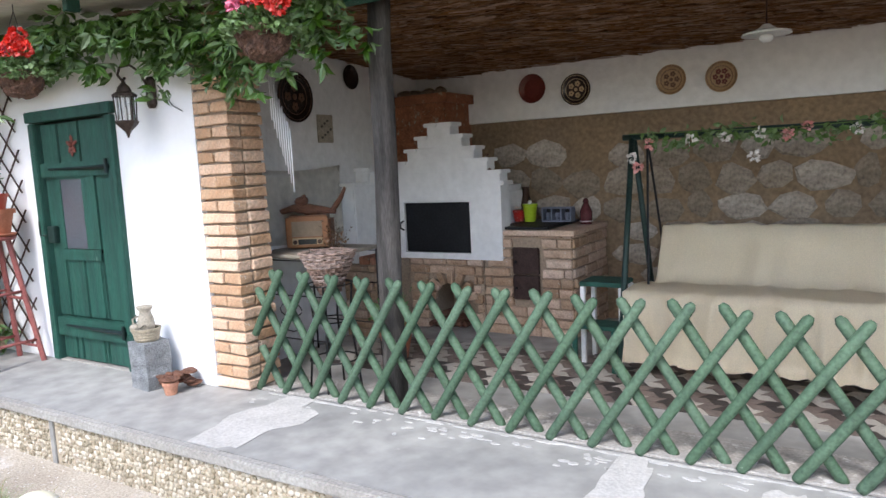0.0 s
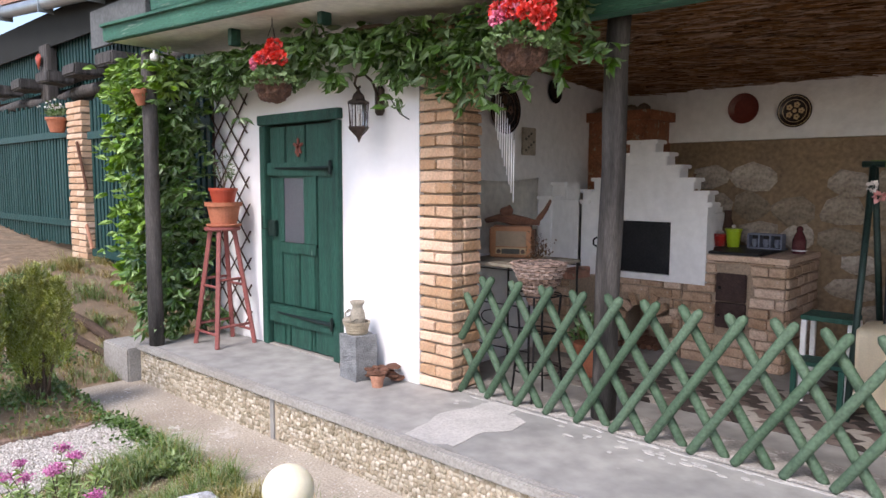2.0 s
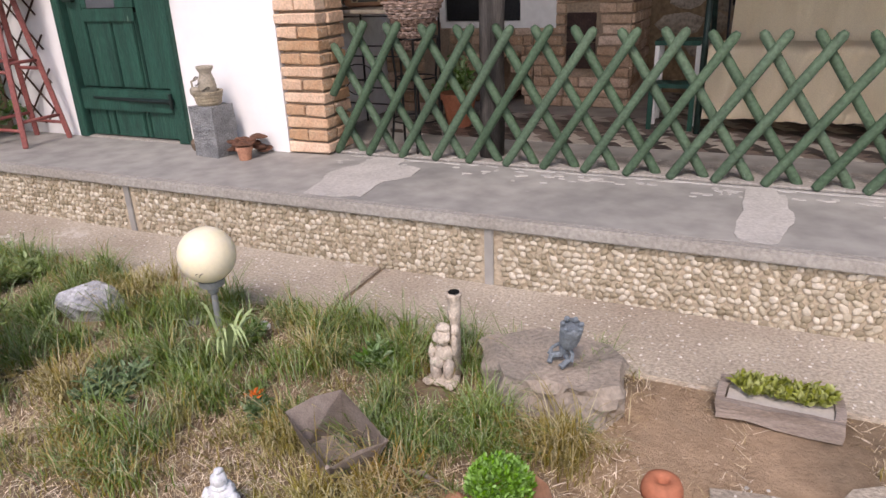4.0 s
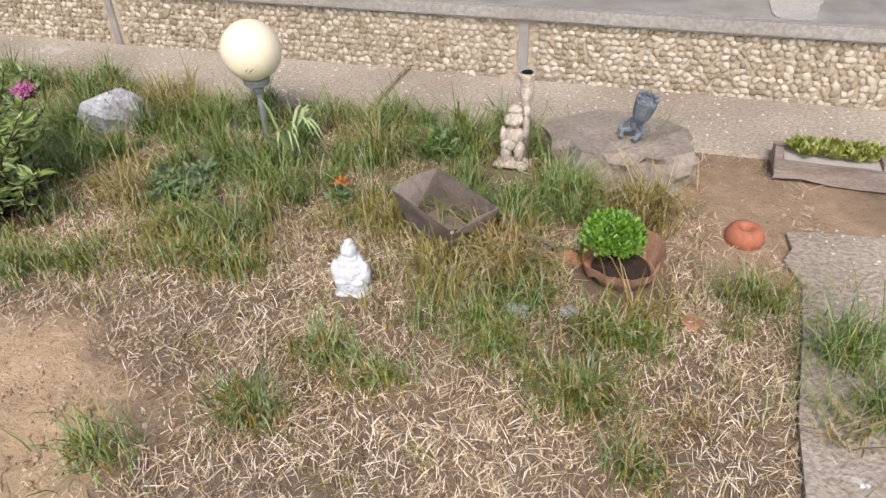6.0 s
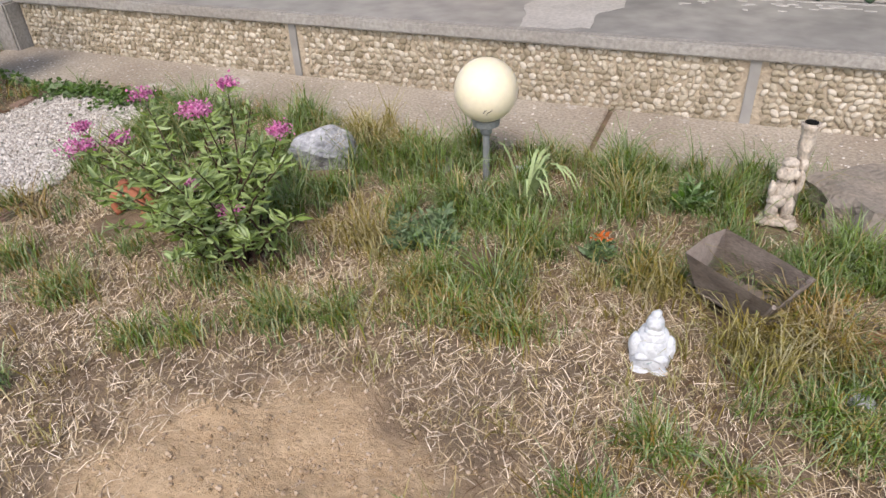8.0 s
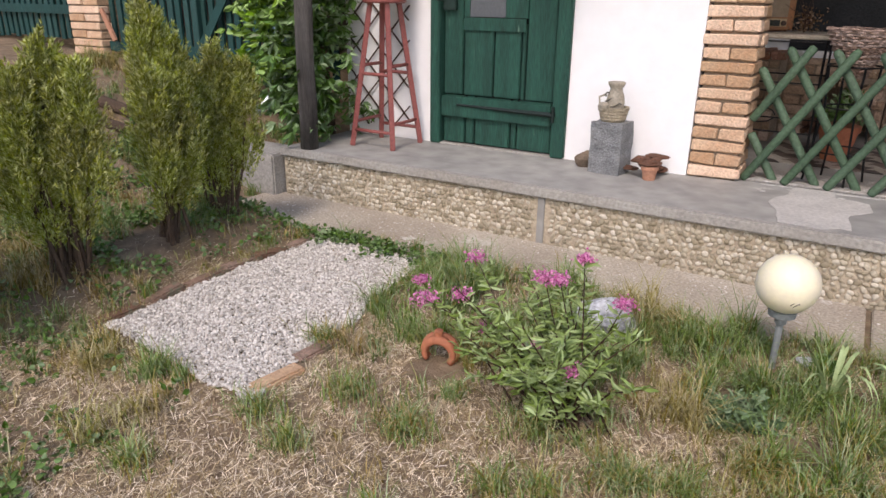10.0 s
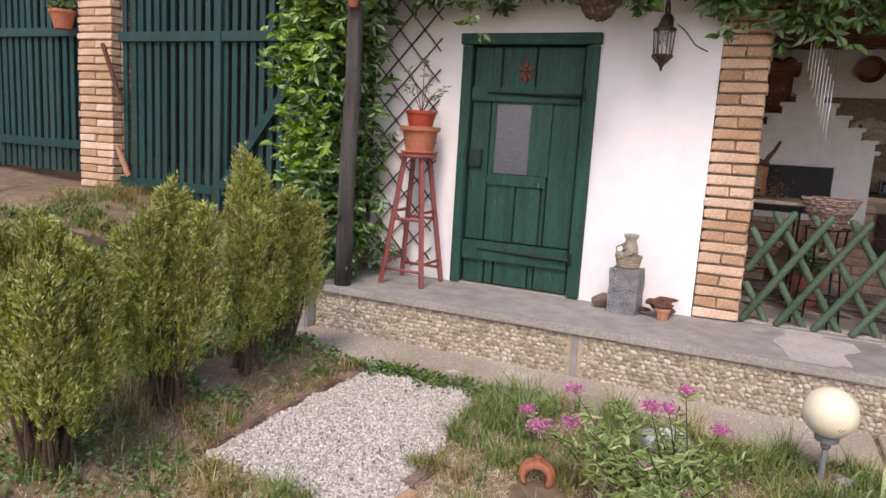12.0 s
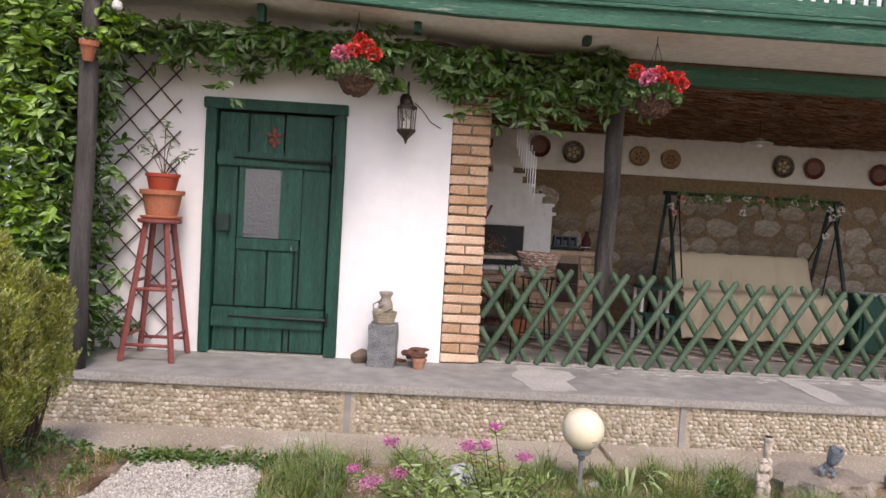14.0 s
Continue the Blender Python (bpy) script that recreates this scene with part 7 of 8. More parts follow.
def planted_pots():
    x, y = 2.215, -2.17
    t = thing("broken_pot", "broken terracotta pot with a bushy bright green basil plant", "pot", (x, y, ground_z(x, y) + 0.0))
    bm = bmesh.new()
    n, rows = 30, []
    for j, (r0, z) in enumerate(((0.07, 0), (0.09, 0.04), (0.105, 0.08), (0.115, 0.115))):
        row = []
        for k in range(n):
            a = 2 * math.pi * k / n
            zz = z
            if j >= 2:
                zz = z - (0.035 if math.cos(a + 1.25) > 0.45 else 0) - (0.05 if math.cos(a - 2.9) > 0.5 else 0) + 0.003 * math.sin(k * 2.3)
            row.append(bm.verts.new((r0 * math.cos(a), r0 * math.sin(a), zz)))
        rows.append(row)
    for a, b in zip(rows, rows[1:]):
        for k in range(n):
            bm.faces.new((a[k], a[(k + 1) % n], b[(k + 1) % n], b[k]))
    bm.faces.new(rows[0][::-1])
    bmesh.ops.solidify(bm, geom=bm.faces[:], thickness=0.012)
    part("pot", bm, "clay_light", t)
    part("soil", rough_up(lathe(bmesh.new(), [(0.085, 0.035), (0.05, 0.045), (0.01, 0.047)], 20), 0.006, 30), "soil", t)
    r = random.Random(3)
    P, D = [], []
    for _ in range(3200):
        v = Vector((r.gauss(0, 1), r.gauss(0, 1), abs(r.gauss(0, 1)) * 0.8)).normalized() * (0.084 * r.uniform(0.5, 1.1))
        P.append((v.x - 0.035, v.y + 0.035, 0.095 + v.z * 1.0)), D.append((v.x * 8 + r.gauss(0, 0.5), v.y * 8 + r.gauss(0, 0.5), 0.5 + r.random()))
    leaf_part("basil", P, D, 0.016, "basil", t, 3, "bushy bright green basil", wide=0.6)
    part("basil_stem", tube(bmesh.new(), [(0, 0.02, 0.07), (0, 0.02, 0.14)], 0.02, 6), "basil", t)
    x, y = 2.57, -1.87
    t = thing("upturned_pot", "small upturned terracotta pot half sunk in the sand", "pot", (x, y, ground_z(x, y) - 0.01))
    part("pot", lathe(bmesh.new(), [(0.060, 0), (0.058, 0.03), (0.050, 0.052), (0.034, 0.060), (0.018, 0.055), (0.012, 0.03)], 24), "terracotta", t, smooth=True)
    x, y = -0.41, -2.25
    t = thing("clay_jar", "broken terracotta jar rim with a knob, half sunk in grass", "jar", (x, y, ground_z(x, y) + 0.04), 12)
    arc = [math.radians(-35 + 250 * k / 16) for k in range(17)]
    bm = tube(bmesh.new(), [(0.060 * math.cos(q), -0.008, 0.060 * math.sin(q)) for q in arc], [0.014 + 0.006 * math.sin(max(0, q)) for q in arc], 9)
    tube(bm, [(0.066 * math.cos(q), 0.022, 0.066 * math.sin(q)) for q in arc], 0.017, 9)
    part("rim", rough_up(bm, 0.003, 20), "terracotta", t, smooth=True)
    part("knob", lathe(bmesh.new(), [(0.022, 0.06), (0.016, 0.085), (0.018, 0.098), (0.010, 0.104)], 12), "terracotta", t)
    x, y = 2.88, -1.385
    t = thing("stone_trough", "low weathered wooden trough planted with yellow-green succulents", "planter", (x, y, GZ + 0.0), -3)
    bm = bmesh.new()
    for lo, hi in (((-0.20, -0.085, 0), (0.17, -0.06, 0.07)), ((-0.20, 0.06, 0), (0.17, 0.085, 0.07)), ((-0.20, -0.0598, 0), (-0.17, 0.0598, 0.075)), ((0.14, -0.0598, 0), (0.17, 0.0598, 0.075)), ((-0.1698, -0.0598, 0), (0.1398, 0.0598, 0.04))):
        B(bm, lo, hi)
    bmesh.ops.subdivide_edges(bm, edges=bm.edges[:], cuts=3, use_grid_fill=True)
    part("box", rough_up(bm, 0.013, 14), "barrow", t)
    part("soil", box((-0.169, -0.059, 0.041), (0.139, 0.059, 0.062), 0), "gravel", t)
    for k in range(15):
        cx, cy = -0.14 + 0.019 * k, 0.034 * math.sin(k * 2.4) + 0.015
        P, D = [], []
        for j in range(26):
            a, e = j * 2.4, 0.2 + 0.05 * j
            P.append((cx + 0.004 * math.cos(a), cy + 0.004 * math.sin(a), 0.075)), D.append((math.cos(a) * math.cos(e), math.sin(a) * math.cos(e), math.sin(e) + 0.2))
        leaf_part("succulent", P, D, 0.045, "succulent", t, k, wide=0.5)


planted_pots()


def herb(x, y, n, rad, h, size, mt, label, cat="plant", wide=0.4, seed=1, flower=None):
    t = thing("garden_plant", label, cat, (x, y, ground_z(x, y)))
    r = random.Random(seed)
    P, D, bm = [], [], bmesh.new()
    for _ in range(n):
        a, q = r.uniform(0, 6.28), math.sqrt(r.random()) * rad
        e = Vector((q * math.cos(a), q * math.sin(a), h * r.uniform(0.5, 1) * (1 - 0.4 * q / rad)))
        tube(bm, [(e.x * 0.2, e.y * 0.2, 0), e * 0.6, e], [0.003, 0.002, 0.001], 4)
        for _ in range(16):
            u = r.uniform(0.3, 1)
            P.append(tuple(e * u)), D.append((r.gauss(0, 0.7) + e.x * 5, r.gauss(0, 0.7) + e.y * 5, r.uniform(0.1, 1)))
    part("stem", bm, mt, t)
    leaf_part("foliage", P, D, size, mt, t, seed, wide=wide)
    if flower:
        q = [(r.gauss(0, 0.012), r.gauss(-0.01, 0.012), h + 0.03 + r.gauss(0, 0.003)) for _ in range(30)]
        leaf_part("blossom", q, [(r.gauss(0, 1), r.gauss(0, 1), 0.5) for _ in q], 0.02, flower, t, 2)
    return t


M["orange"] = mat("orange_petals", (0.70, 0.16, 0.02), 0.6, 0.2, 20, 60, 0)
herb(0.70, -2.10, 34, 0.14, 0.15, 0.035, "sage", "grey-green sage clump in the grass", seed=2)
herb(1.26, -1.99, 9, 0.05, 0.065, 0.045, "sage", "small marigold plant with one orange flower", seed=3, flower="orange")
herb(-0.62, -1.50, 26, 0.13, 0.16, 0.04, "spirea_leaf", "low leafy green clump at the gravel's corner", seed=5)
herb(0.9, -1.58, 16, 0.07, 0.12, 0.04, "vine_leaf", "small dark leafy weed near the lamp", seed=6)
herb(1.48, -1.58, 16, 0.08, 0.12, 0.04, "vine_leaf", "small leafy weed beside the cream statue", seed=7)


def iris(x, y):
    t = thing("iris_clump", "arching long-leaved pale green iris clump beside the lamp", "plant", (x, y, ground_z(x, y)))
    r = random.Random(4)
    for k in range(14):
        a = r.uniform(0, 6.28)
        L, h, w = r.uniform(0.14, 0.26), r.uniform(0.16, 0.26), 0.007
        d, s = Vector((math.cos(a), math.sin(a), 0)), Vector((-math.sin(a), math.cos(a), 0))
        bm = bmesh.new()
        prev = None
        for j in range(8):
            u = j / 7
            c = d * (L * u) + Vector((0, 0, h * math.sin(u * 2.3)))
            ww = w * (1 - u ** 3)
            cur = (bm.verts.new(c - s * ww), bm.verts.new(c + s * ww + Vector((0, 0, 0.002))))
            if prev:
                bm.faces.new((prev[0], prev[1], cur[1], cur[0]))
            prev = cur
        part("leaf", bm, "spirea_leaf", t)


iris(0.95, -1.78)


def weeds():
    r = np.random.RandomState(12)
    P, D = [], []
    while len(P) < 19000:
        x, y = r.uniform(-5.2, -1.0), r.uniform(-4.2, -0.9)
        if r.rand() < 0.035:
            x, y = r.uniform(-1.95, -0.9), r.normal(-1.36, 0.06)
            ok = y < -1.28 and noise.noise(Vector((x * 5, y * 5, 3))) > -0.1
        else:
            ok = ((x < -1.93 or (y < -2.95 and r.rand() < 0.6)) and noise.noise(Vector((x * 3, y * 3, 8))) > -0.2) and (y < -1.32 or x < -3.2) and (y > -4.0 or r.rand() < 0.5)
        if not ok:
            continue
        for _ in range(5):
            px, py = x + r.normal(0, 0.02), y + r.normal(0, 0.02)
            P.append((px, py, ground_z(px, py) + r.uniform(0.0, 0.06)))
            D.append((r.normal(), r.normal(), r.uniform(-0.1, 0.6)))
    tagged(new("ground_cover", leaf_cloud("ground_cover", np.array(P), np.array(D), 0.03, "weed", 3, wide=0.7)), "low leafy green weeds under the thujas", "weeds", kind="stuff")


weeds()

# ---- patches and joints on the terrace ----


def blotch(name, cx, cy, rx, ry, z, mt, label, seed, n=40):
    bm = bmesh.new()
    vs = []
    for k in range(n):
        a = 2 * math.pi * k / n
        q = 1 + 0.55 * noise.noise(Vector((math.cos(a) * 1.6, math.sin(a) * 1.6, seed)))
        q += 0.12 * noise.noise(Vector((math.cos(a) * 9, math.sin(a) * 9, seed)))
        vs.append((cx + rx * q * math.cos(a), cy + ry * q * math.sin(a)))
    lo = [bm.verts.new((x, max(min(y, 0.05), EDGE + 0.062), z - 0.003)) for x, y in vs]
    hi = [bm.verts.new((x, max(min(y, 0.05), EDGE + 0.062), z)) for x, y in vs]
    bm.faces.new(hi)
    for k in range(n):
        j = (k + 1) % n
        bm.faces.new((lo[k], lo[j], hi[j], hi[k]))
    return struct(name, bm, mt, label, "floor")


blotch("floor_patch", 0.75, -0.36, 0.21, 0.40, 0.0045, "patch", "pale mortar patch on the grey terrace", 2.0)
blotch("floor_patch", 2.76, -0.38, 0.115, 0.42, 0.0045, "patch", "pale mortar patch on the grey terrace", 5.0)
for x, s in ((3.45, 1), (4.3, 3)):
    blotch("floor_patch", x, -0.3, 0.13, 0.36, 0.0045, "patch", "pale mortar patch on the grey terrace", s + 6)
M["kerb"] = mat("worn_grey_kerb", (0.38, 0.36, 0.33), 0.9, 0.3, 5, 60, 0.5, tint=(0.27, 0.25, 0.23), dirt=(0.62, 0.6, 0.57), dirt_amount=0.3)
bm = bmesh.new()
rq = random.Random(17)
for k in range(300):
    x = 0.4 + 6.0 * rq.random()
    line = rq.random() < 0.62
    y = 0.035 + rq.gauss(0, 0.006) if line else -0.02 - abs(rq.gauss(0, 0.09))
    a, b = (rq.uniform(0.02, 0.07), rq.uniform(0.004, 0.012)) if line else (rq.uniform(0.008, 0.04), rq.uniform(0.006, 0.018))
    vs = [(x + a * q * math.cos(t0), y + b * q * math.sin(t0)) for t0, q in ((2 * math.pi * i / 8, rq.uniform(0.6, 1.2)) for i in range(8))]
    zz = 0.003 + 0.000005 * k
    hi, lo = [bm.verts.new((*v, zz)) for v in vs], [bm.verts.new((*v, 0.0)) for v in vs]
    bm.faces.new(hi)
    for i in range(8):
        bm.faces.new((lo[i], lo[(i + 1) % 8], hi[(i + 1) % 8], hi[i]))
tagged(part("lime_flakes", bm, "flake"), "pale lime flakes and drips along the fence", "floor stain", kind="stuff")
struct("kerb_strip", box((0.32, 0.058, 0.0005), (XR, 0.40, 0.018), 0.008), "kerb", "worn pale strip under the fence", "floor")


# ---- bricks, stones, pebbles and tiles ----
def brick_mesh(l, w, h, seed, mt, amount=0.009):
    bm = bmesh.new()
    B(bm, (-l / 2, -w / 2, -h / 2), (l / 2, w / 2, h / 2))
    bmesh.ops.bevel(bm, geom=bm.edges[:], offset=0.006, segments=1, affect="EDGES")
    rough_up(bm, amount, 14, seed)
    me = bpy.data.meshes.new("brick")
    bm.to_mesh(me)
    bm.free()
    me.materials.append(M[mt])
    return me


def place(name, me, parent, m):
    o = new(name, me)
    o.parent = parent
    o.matrix_basis = m
    return o


def brick_pillar(parent, x0, x1, y0, y1, z0, z1, seed, course=0.0765, mt="brick"):
    """Courses of stretchers and pairs of headers in turn round a square pillar."""
    rng = random.Random(seed)
    L, D = x1 - x0, y1 - y0
    bh = course - 0.015
    full = [brick_mesh(L - 0.002, 0.11, bh, seed + k, mt) for k in range(4)]
    half = [brick_mesh(L / 2 - 0.010, 0.11, bh, seed + 9 + k, mt) for k in range(4)]
    side = [brick_mesh(D / 2 - 0.012, 0.10, bh, seed + 19 + k, mt) for k in range(3)]
    n = int((z1 - z0) / course)
    for i in range(n):
        z = z0 + course * (i + 0.5)
        j = lambda: rng.uniform(-0.0065, 0.0065)
        if i % 2 == 0:
            place("brick", rng.choice(full), parent, pose((x0 + x1) / 2 + j(), y0 + 0.055 + j(), z, 0, 0, rng.uniform(-1, 1)))
        else:
            for q in (0.25, 0.75):
                place("brick", rng.choice(half), parent, pose(x0 + L * q + j() * 0.4, y0 + 0.055 + j(), z, 0, 0, rng.uniform(-1, 1)))
        for xx, sg in ((x1, 1), (x0, -1)):
            if sg < 0 and x0 > -1:
                continue
            if i % 2 == 0:
                place("brick", rng.choice(side), parent, pose(xx - sg * 0.05 + j(), y0 + 0.115 + (D - 0.12) / 2 + j(), z, 0, 0, 90) @ Matrix.Diagonal(((D - 0.13) / (D / 2 - 0.012), 1, 1, 1)))
            else:
                place("brick", rng.choice(side), parent, pose(xx - sg * 0.05 + j(), y0 + 0.115 + (D - 0.12) / 2 + j(), z, 0, 0, 90) @ Matrix.Diagonal(((D - 0.13) / (D / 2 - 0.012) * 0.97, 1, 1, 1)))


brick_pillar(bpy.data.objects["pillar"], 0.0, 0.30, -0.004, 0.30, 0.004, 2.40, 3)
brick_pillar(bpy.data.objects["gate_pillar"], -6.03, -5.55, -0.08, 0.28, 0.2, 2.36, 31)


def brick_face(parent, u0, u1, z0, z1, seed, to_world, mt="brick_oven", holes=(), course=0.078, length=0.245):
    """Courses of bricks on an upright face; to_world turns a place along it and a height into a pose."""
    rng = random.Random(seed)
    ms = {}
    i, z = 0, z0
    while z < z1 - 0.02:
        h = min(course, z1 - z)
        u = u0 - (length * 0.5 if i % 2 else 0) * rng.uniform(0.8, 1.1)
        while u < u1 - 0.01:
            l = length * rng.choice((1.0, 1.05, 0.95, 0.55, 0.8))
            a, b = max(u, u0), min(u + l, u1)
            u += l
            segs = [(a, b)]
            for hu0, hu1, hz0, hz1 in holes:
                if z + h > hz0 + 0.01 and z < hz1 - 0.01:
                    ns = []
                    for p, q in segs:
                        if q <= hu0 or p >= hu1:
                            ns.append((p, q))
                        else:
                            if p < hu0:
                                ns.append((p, hu0))
                            if q > hu1:
                                ns.append((hu1, q))
                    segs = ns
            for p, q in segs:
                if q - p < 0.035:
                    continue
                me = brick_mesh(q - p - 0.011, 0.04, h - 0.011, rng.uniform(0, 99), mt, 0.009)
                place("brick", me, parent, to_world((p + q) / 2, z + h / 2, rng.uniform(-0.003, 0.004)))
        z += course
        i += 1


oven_base = bpy.data.objects["bread_oven"]
front = lambda y: (lambda u, z, j: pose(u, y + j, z))
brick_face(oven_base, 0.29, 0.998, 0.0, 0.60, 51, front(1.922), holes=((0.47, 0.91, 0.0, 0.42),))
brick_face(bpy.data.objects["brick_stove"], 1.01, 1.765, 0.0, 0.80, 52, front(1.928), holes=((1.27, 1.51, 0.29, 0.72),))
brick_face(bpy.data.objects["brick_stove"], 1.93, 2.72, 0.0, 0.80, 53, lambda u, z, j: pose(1.757 + j, u, z, 0, 0, 90))
ledge = thing("brick_ledge", "low ledge of red-brown bricks beside the bread oven", "ledge", (0, 0, 0))
part("core", box((-0.055, 1.45, 0.0), (0.28, 1.92, 0.60), 0), "mortar_dark", ledge)
brick_face(ledge, -0.05, 0.28, 0.0, 0.60, 54, front(1.442))
for k in range(3):
    place("brick", brick_mesh(0.105, 0.25, 0.06, 60 + k, "brick_red"), ledge, pose(0.145 + 0.1125 * (k % 2), 1.58 + 0.26 * (k // 2), 0.632))
# arch over the wood hole
for k in range(7):
    a = math.pi * (k + 0.5) / 7
    place("arch_brick", brick_mesh(0.055, 0.05, 0.11, 70 + k, "brick_oven"), oven_base, pose(0.69 + 0.20 * math.cos(a), 1.912, 0.25 + 0.20 * math.sin(a), 0, 90 - math.degrees(a), 0))
for k in range(9):
    fw = part("firewood", tube(bmesh.new(), [(0.48 + 0.05 * (k % 7), 1.9 + 0.01 * k, 0.035 + 0.05 * (k // 7)), (0.52 + 0.045 * (k % 7), 2.25, 0.04 + 0.05 * (k // 7))], 0.024, 7), "rust_wood")
    tagged(fw, "dark brown firewood stick stacked under the bread oven", "firewood", "firewood sticks")


def field_stones():
    wall = bpy.data.objects["wall_back"]
    rng = random.Random(15)
    cells = []
    z, row = 0.06, 0
    while z < 1.70:
        rh = rng.uniform(0.15, 0.25)
        x = -0.1 + rng.uniform(-0.2, 0)
        while x < 7.6:
            w = rng.uniform(0.15, 0.38)
            cells.append((x + w / 2, z + rh / 2 + rng.uniform(-0.03, 0.03), w, rh))
            x += w + 0.02
        z += rh + 0.005
    for cx, cz, w, h in cells:
        if cz + h / 2 > 1.73 or cx < 0.75 or (cx < 1.9 and cz < 0.8) or cz < 0.28:
            continue
        if rng.random() < 0.03:
            continue
        n = rng.randint(7, 10)
        bm = bmesh.new()
        kx, kz = w * rng.uniform(0.50, 0.60), h * rng.uniform(0.50, 0.62)
        ph = rng.uniform(0, 6)
        ring = [(kx * (1 + rng.uniform(-0.2, 0.14)) * math.cos(a), kz * (1 + rng.uniform(-0.2, 0.14)) * math.sin(a)) for a in (ph + 2 * math.pi * (k + rng.uniform(-0.25, 0.25)) / n for k in range(n))]
        bk = [bm.verts.new((x, 0.02, z)) for x, z in ring]
        md = [bm.verts.new((x, -0.004, z)) for x, z in ring]
        ft = [bm.verts.new((x * 0.88, -0.012 + rng.uniform(-0.004, 0.004), z * 0.84)) for x, z in ring]
        for a, b in ((bk, md), (md, ft)):
            for k in range(n):
                bm.faces.new((a[k], a[(k + 1) % n], b[(k + 1) % n], b[k]))
        bm.faces.new(ft)
        bmesh.ops.recalc_face_normals(bm, faces=bm.faces[:])
        me = bpy.data.meshes.new("stone")
        bm.to_mesh(me)
        bm.free()
        me.materials.append(M["stone"])
        place("stone", me, wall, pose(cx, 2.738, cz))


field_stones()


def pebble_wall():
    wall = bpy.data.objects["plinth_wall"]
    rng = random.Random(21)
    joints = [-0.626, 1.635, 3.9, 6.1]
    base = bmesh.new()
    bmesh.ops.create_icosphere(base, subdivisions=2, radius=1)
    v0 = np.array([v.co[:] for v in base.verts])
    f0 = [[v.index for v in f.verts] for f in base.faces]
    base.free()
    meshes = []
    for k in range(10):
        vv = v0 * (0.0180 * rng.uniform(0.75, 1.25), 0.0075, 0.0155 * rng.uniform(0.7, 1.05))
        vv = vv + np.array([noise.noise_vector(Vector(v) * 60 + Vector((k, 0, 0))) * 0.0025 for v in vv])
        meshes.append(mesh_np("pebble", vv, f0, "pebble_single", True))
    V, F, n, single = [], [], 0, 0
    r, pz = 0, 0.0285
    z = -0.078
    pts = []
    while z > -0.335:
        x = XL + 0.02 + (0.016 if r % 2 else 0)
        while x < 6.8:
            px, zz = x + rng.uniform(-0.007, 0.007), z + rng.uniform(-0.006, 0.006)
            if all(abs(px - j) > 0.05 for j in joints):
                pts.append((px, zz))
            x += rng.uniform(0.030, 0.040)
        z -= pz
        r += 1
    near = sorted(range(len(pts)), key=lambda i: abs(pts[i][0] - 2.1))
    near = set(near[:300])
    for i, (x, zz) in enumerate(pts):
        if i in near:
            place("pebble", rng.choice(meshes), wall, pose(x, FACE - 0.003, zz, 0, rng.uniform(-60, 60), 0))
            continue
        s = rng.uniform(0.75, 1.2)
        c, sn = math.cos(rng.uniform(-1.2, 1.2)), 0
        sn = math.sqrt(max(0, 1 - c * c)) * rng.choice((-1, 1))
        q = v0 * (0.0180 * s * rng.uniform(0.75, 1.25), 0.0075, 0.0155 * s * rng.uniform(0.7, 1.05))
        V.append(np.stack([q[:, 0] * c - q[:, 2] * sn, q[:, 1], q[:, 0] * sn + q[:, 2] * c], 1) + (x, FACE - 0.003, zz))
        F += [[a + n for a in f] for f in f0]
        n += len(v0)
    o = new("pebbles", mesh_np("pebbles", np.concatenate(V), F, "pebble", True))
    o.parent = wall
    tagged(o, "mixed tan and grey river pebbles set in mortar", kind="stuff")
    for j in joints:
        p = part("joint_post", box((j - 0.022, FACE - 0.012, -0.34), (j + 0.022, FACE - 0.001, -0.057), 0.003), "concrete", wall, "smooth grey concrete joint strip")


M["pebble_single"] = mat("river_pebble_single", (0.47, 0.415, 0.31), 0.6, 0.25, 14, 90, 0.15, tint=(0.33, 0.275, 0.20), objrand=0.4)
pebble_wall()


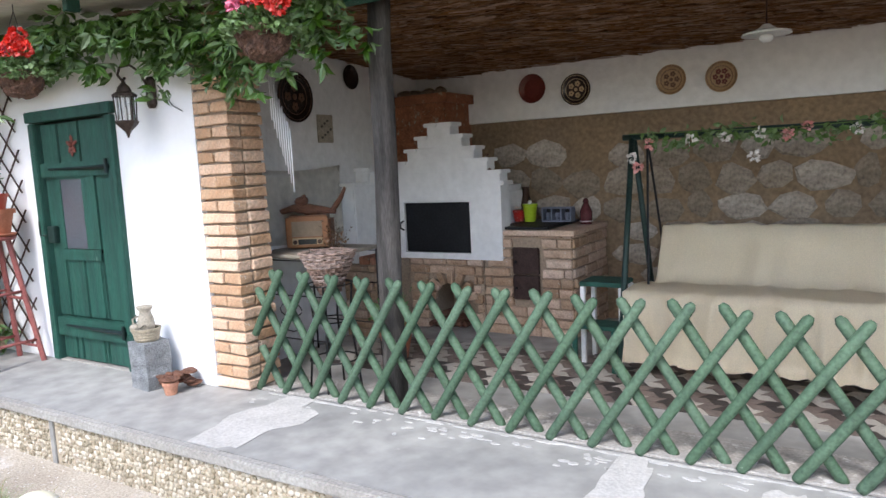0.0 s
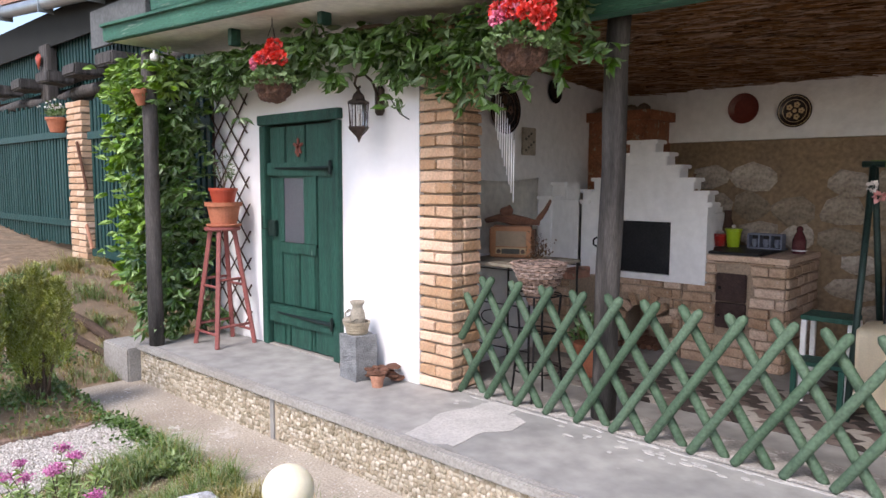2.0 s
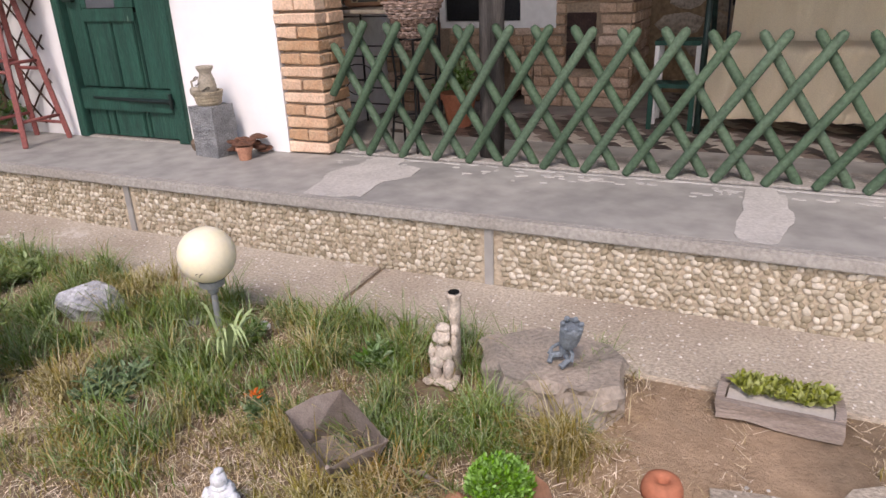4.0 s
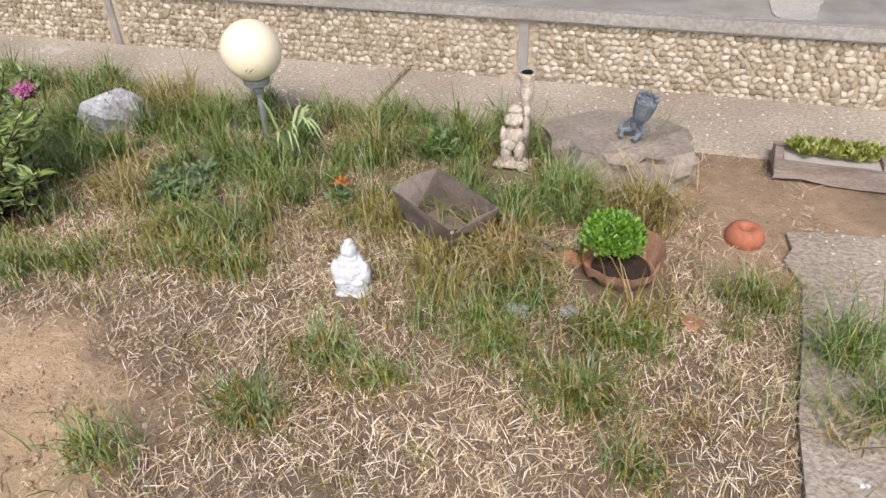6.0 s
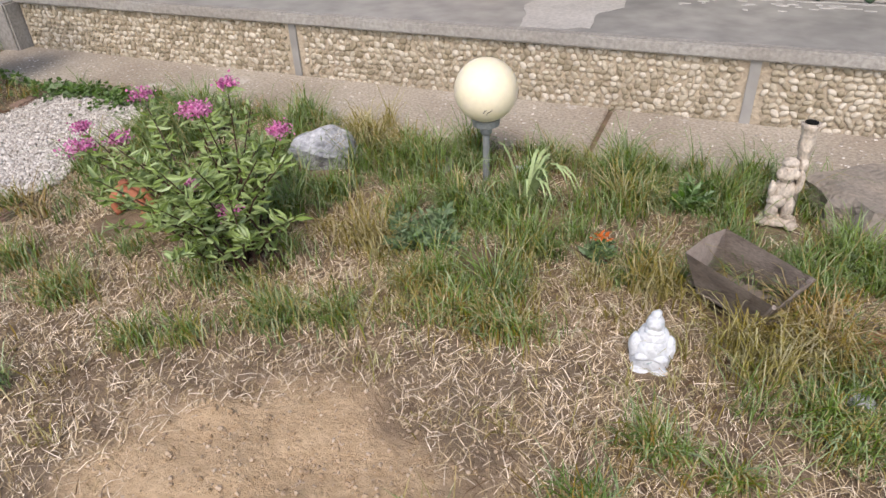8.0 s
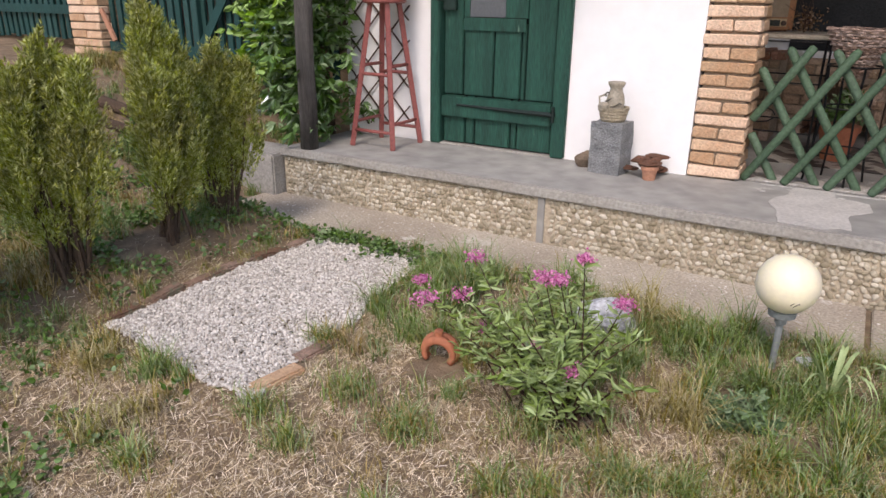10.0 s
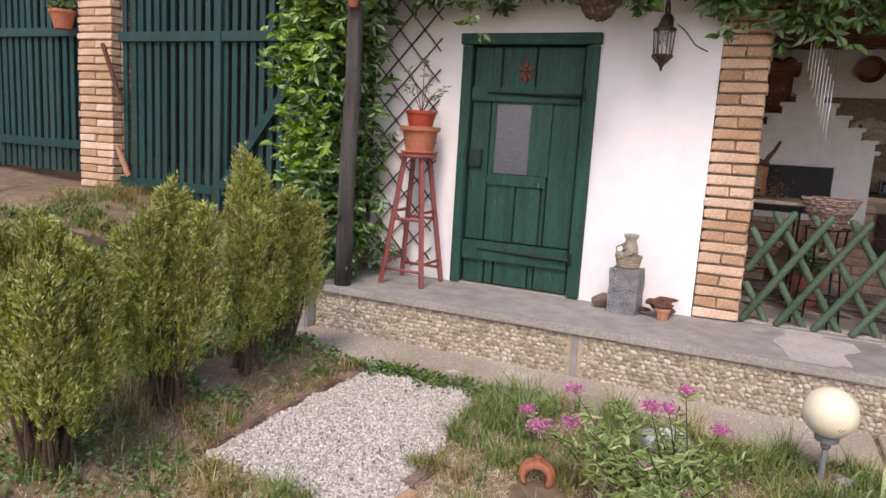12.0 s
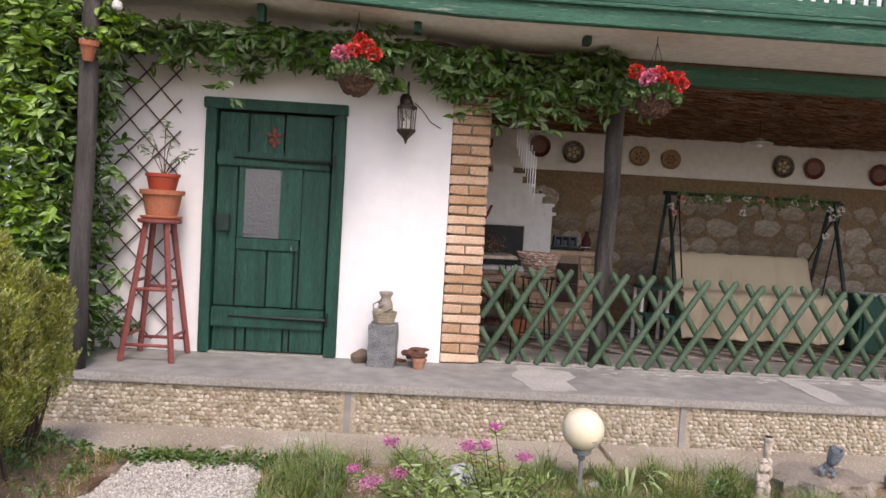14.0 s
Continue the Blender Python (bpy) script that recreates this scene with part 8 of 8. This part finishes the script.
def floor_tiles():
    """Rows of slanting three-coloured tiles on the porch floor."""
    fl = bpy.data.objects["terrace_floor"]
    M["tile_a"] = mat("dark_floor_tile", (0.055, 0.045, 0.042), 0.45, 0.3, 4, 60, 0.1)
    M["tile_b"] = mat("pale_floor_tile", (0.45, 0.42, 0.37), 0.45, 0.2, 4, 60, 0.1)
    M["tile_c"] = mat("brown_grey_floor_tile", (0.19, 0.15, 0.13), 0.45, 0.3, 4, 60, 0.1)
    s, h = 0.10, 0.085
    tiles = {"tile_a": [], "tile_b": [], "tile_c": []}
    for r in range(23):
        y = 0.70 + r * h
        for c in range(62):
            x = 0.35 + c * s
            if y > 1.5 and x < 2.0 or x > 6.5:
                continue
            k = ("tile_a", "tile_b", "tile_c")[(c + (r % 2)) % 3 if r % 4 < 2 else (c + 1 + (r % 2)) % 3]
            d = 0.05 if r % 2 else -0.05
            tiles[k].append((x, y, d))
    base = {k: None for k in tiles}
    done = 0
    V, F, mi = [], [], []
    for ki, (k, lst) in enumerate(tiles.items()):
        for x, y, d in lst:
            g = 0.002
            n = len(V)
            q = [(x + g, y + g), (x + s - g, y + g), (x + s + d - g, y + h - g), (x + d + g, y + h - g)]
            V += [(*p, 0.001) for p in q] + [(*p, 0.007) for p in q]
            F += [(n + 4, n + 5, n + 6, n + 7)] + [(n + i, n + (i + 1) % 4, n + 4 + (i + 1) % 4, n + 4 + i) for i in range(4)]
            mi += [ki] * 5
    me = bpy.data.meshes.new("floor_tiles")
    me.from_pydata(V, [], F)
    for k in tiles:
        me.materials.append(M[k])
    me.polygons.foreach_set("material_index", mi)
    o = new("floor_tiles", me)
    o.parent = fl
    tagged(o, "slanting black, cream and brown patterned floor tiles", kind="stuff")


floor_tiles()


def reeds():
    """Bundled reeds under the ceiling."""
    r = np.random.RandomState(9)
    n = 26000
    X, Y = r.uniform(-0.05, 7.6, n), r.uniform(0.13, 2.68, n)
    Z = 2.36 - (Y - 0.12) * (0.16 / 2.63) - 0.002
    a = r.normal(0.28, 0.30, n)
    L, w = r.uniform(0.05, 0.26, n), r.uniform(0.002, 0.006, n)
    c = np.stack([X, Y, Z - r.uniform(0.0, 0.02, n)], 1)
    d = np.stack([np.cos(a), np.sin(a) * 0.7, r.normal(0, 0.05, n)], 1) * L[:, None]
    s = np.stack([-np.sin(a), np.cos(a), r.normal(0, 0.5, n)], 1) * w[:, None]
    e = np.array([0, 0, -0.004])
    V = np.stack([c - s, c + s, c + d + s, c + d - s, c + d / 2 + e], 1)
    V[:, :, 2] = np.minimum(V[:, :, 2], (2.36 - (V[:, :, 1] - 0.12) * (0.16 / 2.63)) - 0.001)
    V[:, :, 1] = np.clip(V[:, :, 1], 0.13, 2.69)
    V = V.reshape(-1, 3)
    F = []
    for i in range(0, n * 5, 5):
        F += [(i, i + 4, i + 3), (i + 1, i + 2, i + 4), (i, i + 1, i + 4), (i + 2, i + 3, i + 4)]
    o = new("reeds", mesh_np("reeds", V, F, "reed_stalk"))
    o.parent = bpy.data.objects["ceiling"]
    tagged(o, "rough brown reed stalks of the porch ceiling", kind="stuff")


M["reed_stalk"] = mat("reed_stalks", (0.24, 0.115, 0.042), 0.7, 0.3, 3, 30, 0.1, tint=(0.13, 0.058, 0.022), island=0.55)
reeds()
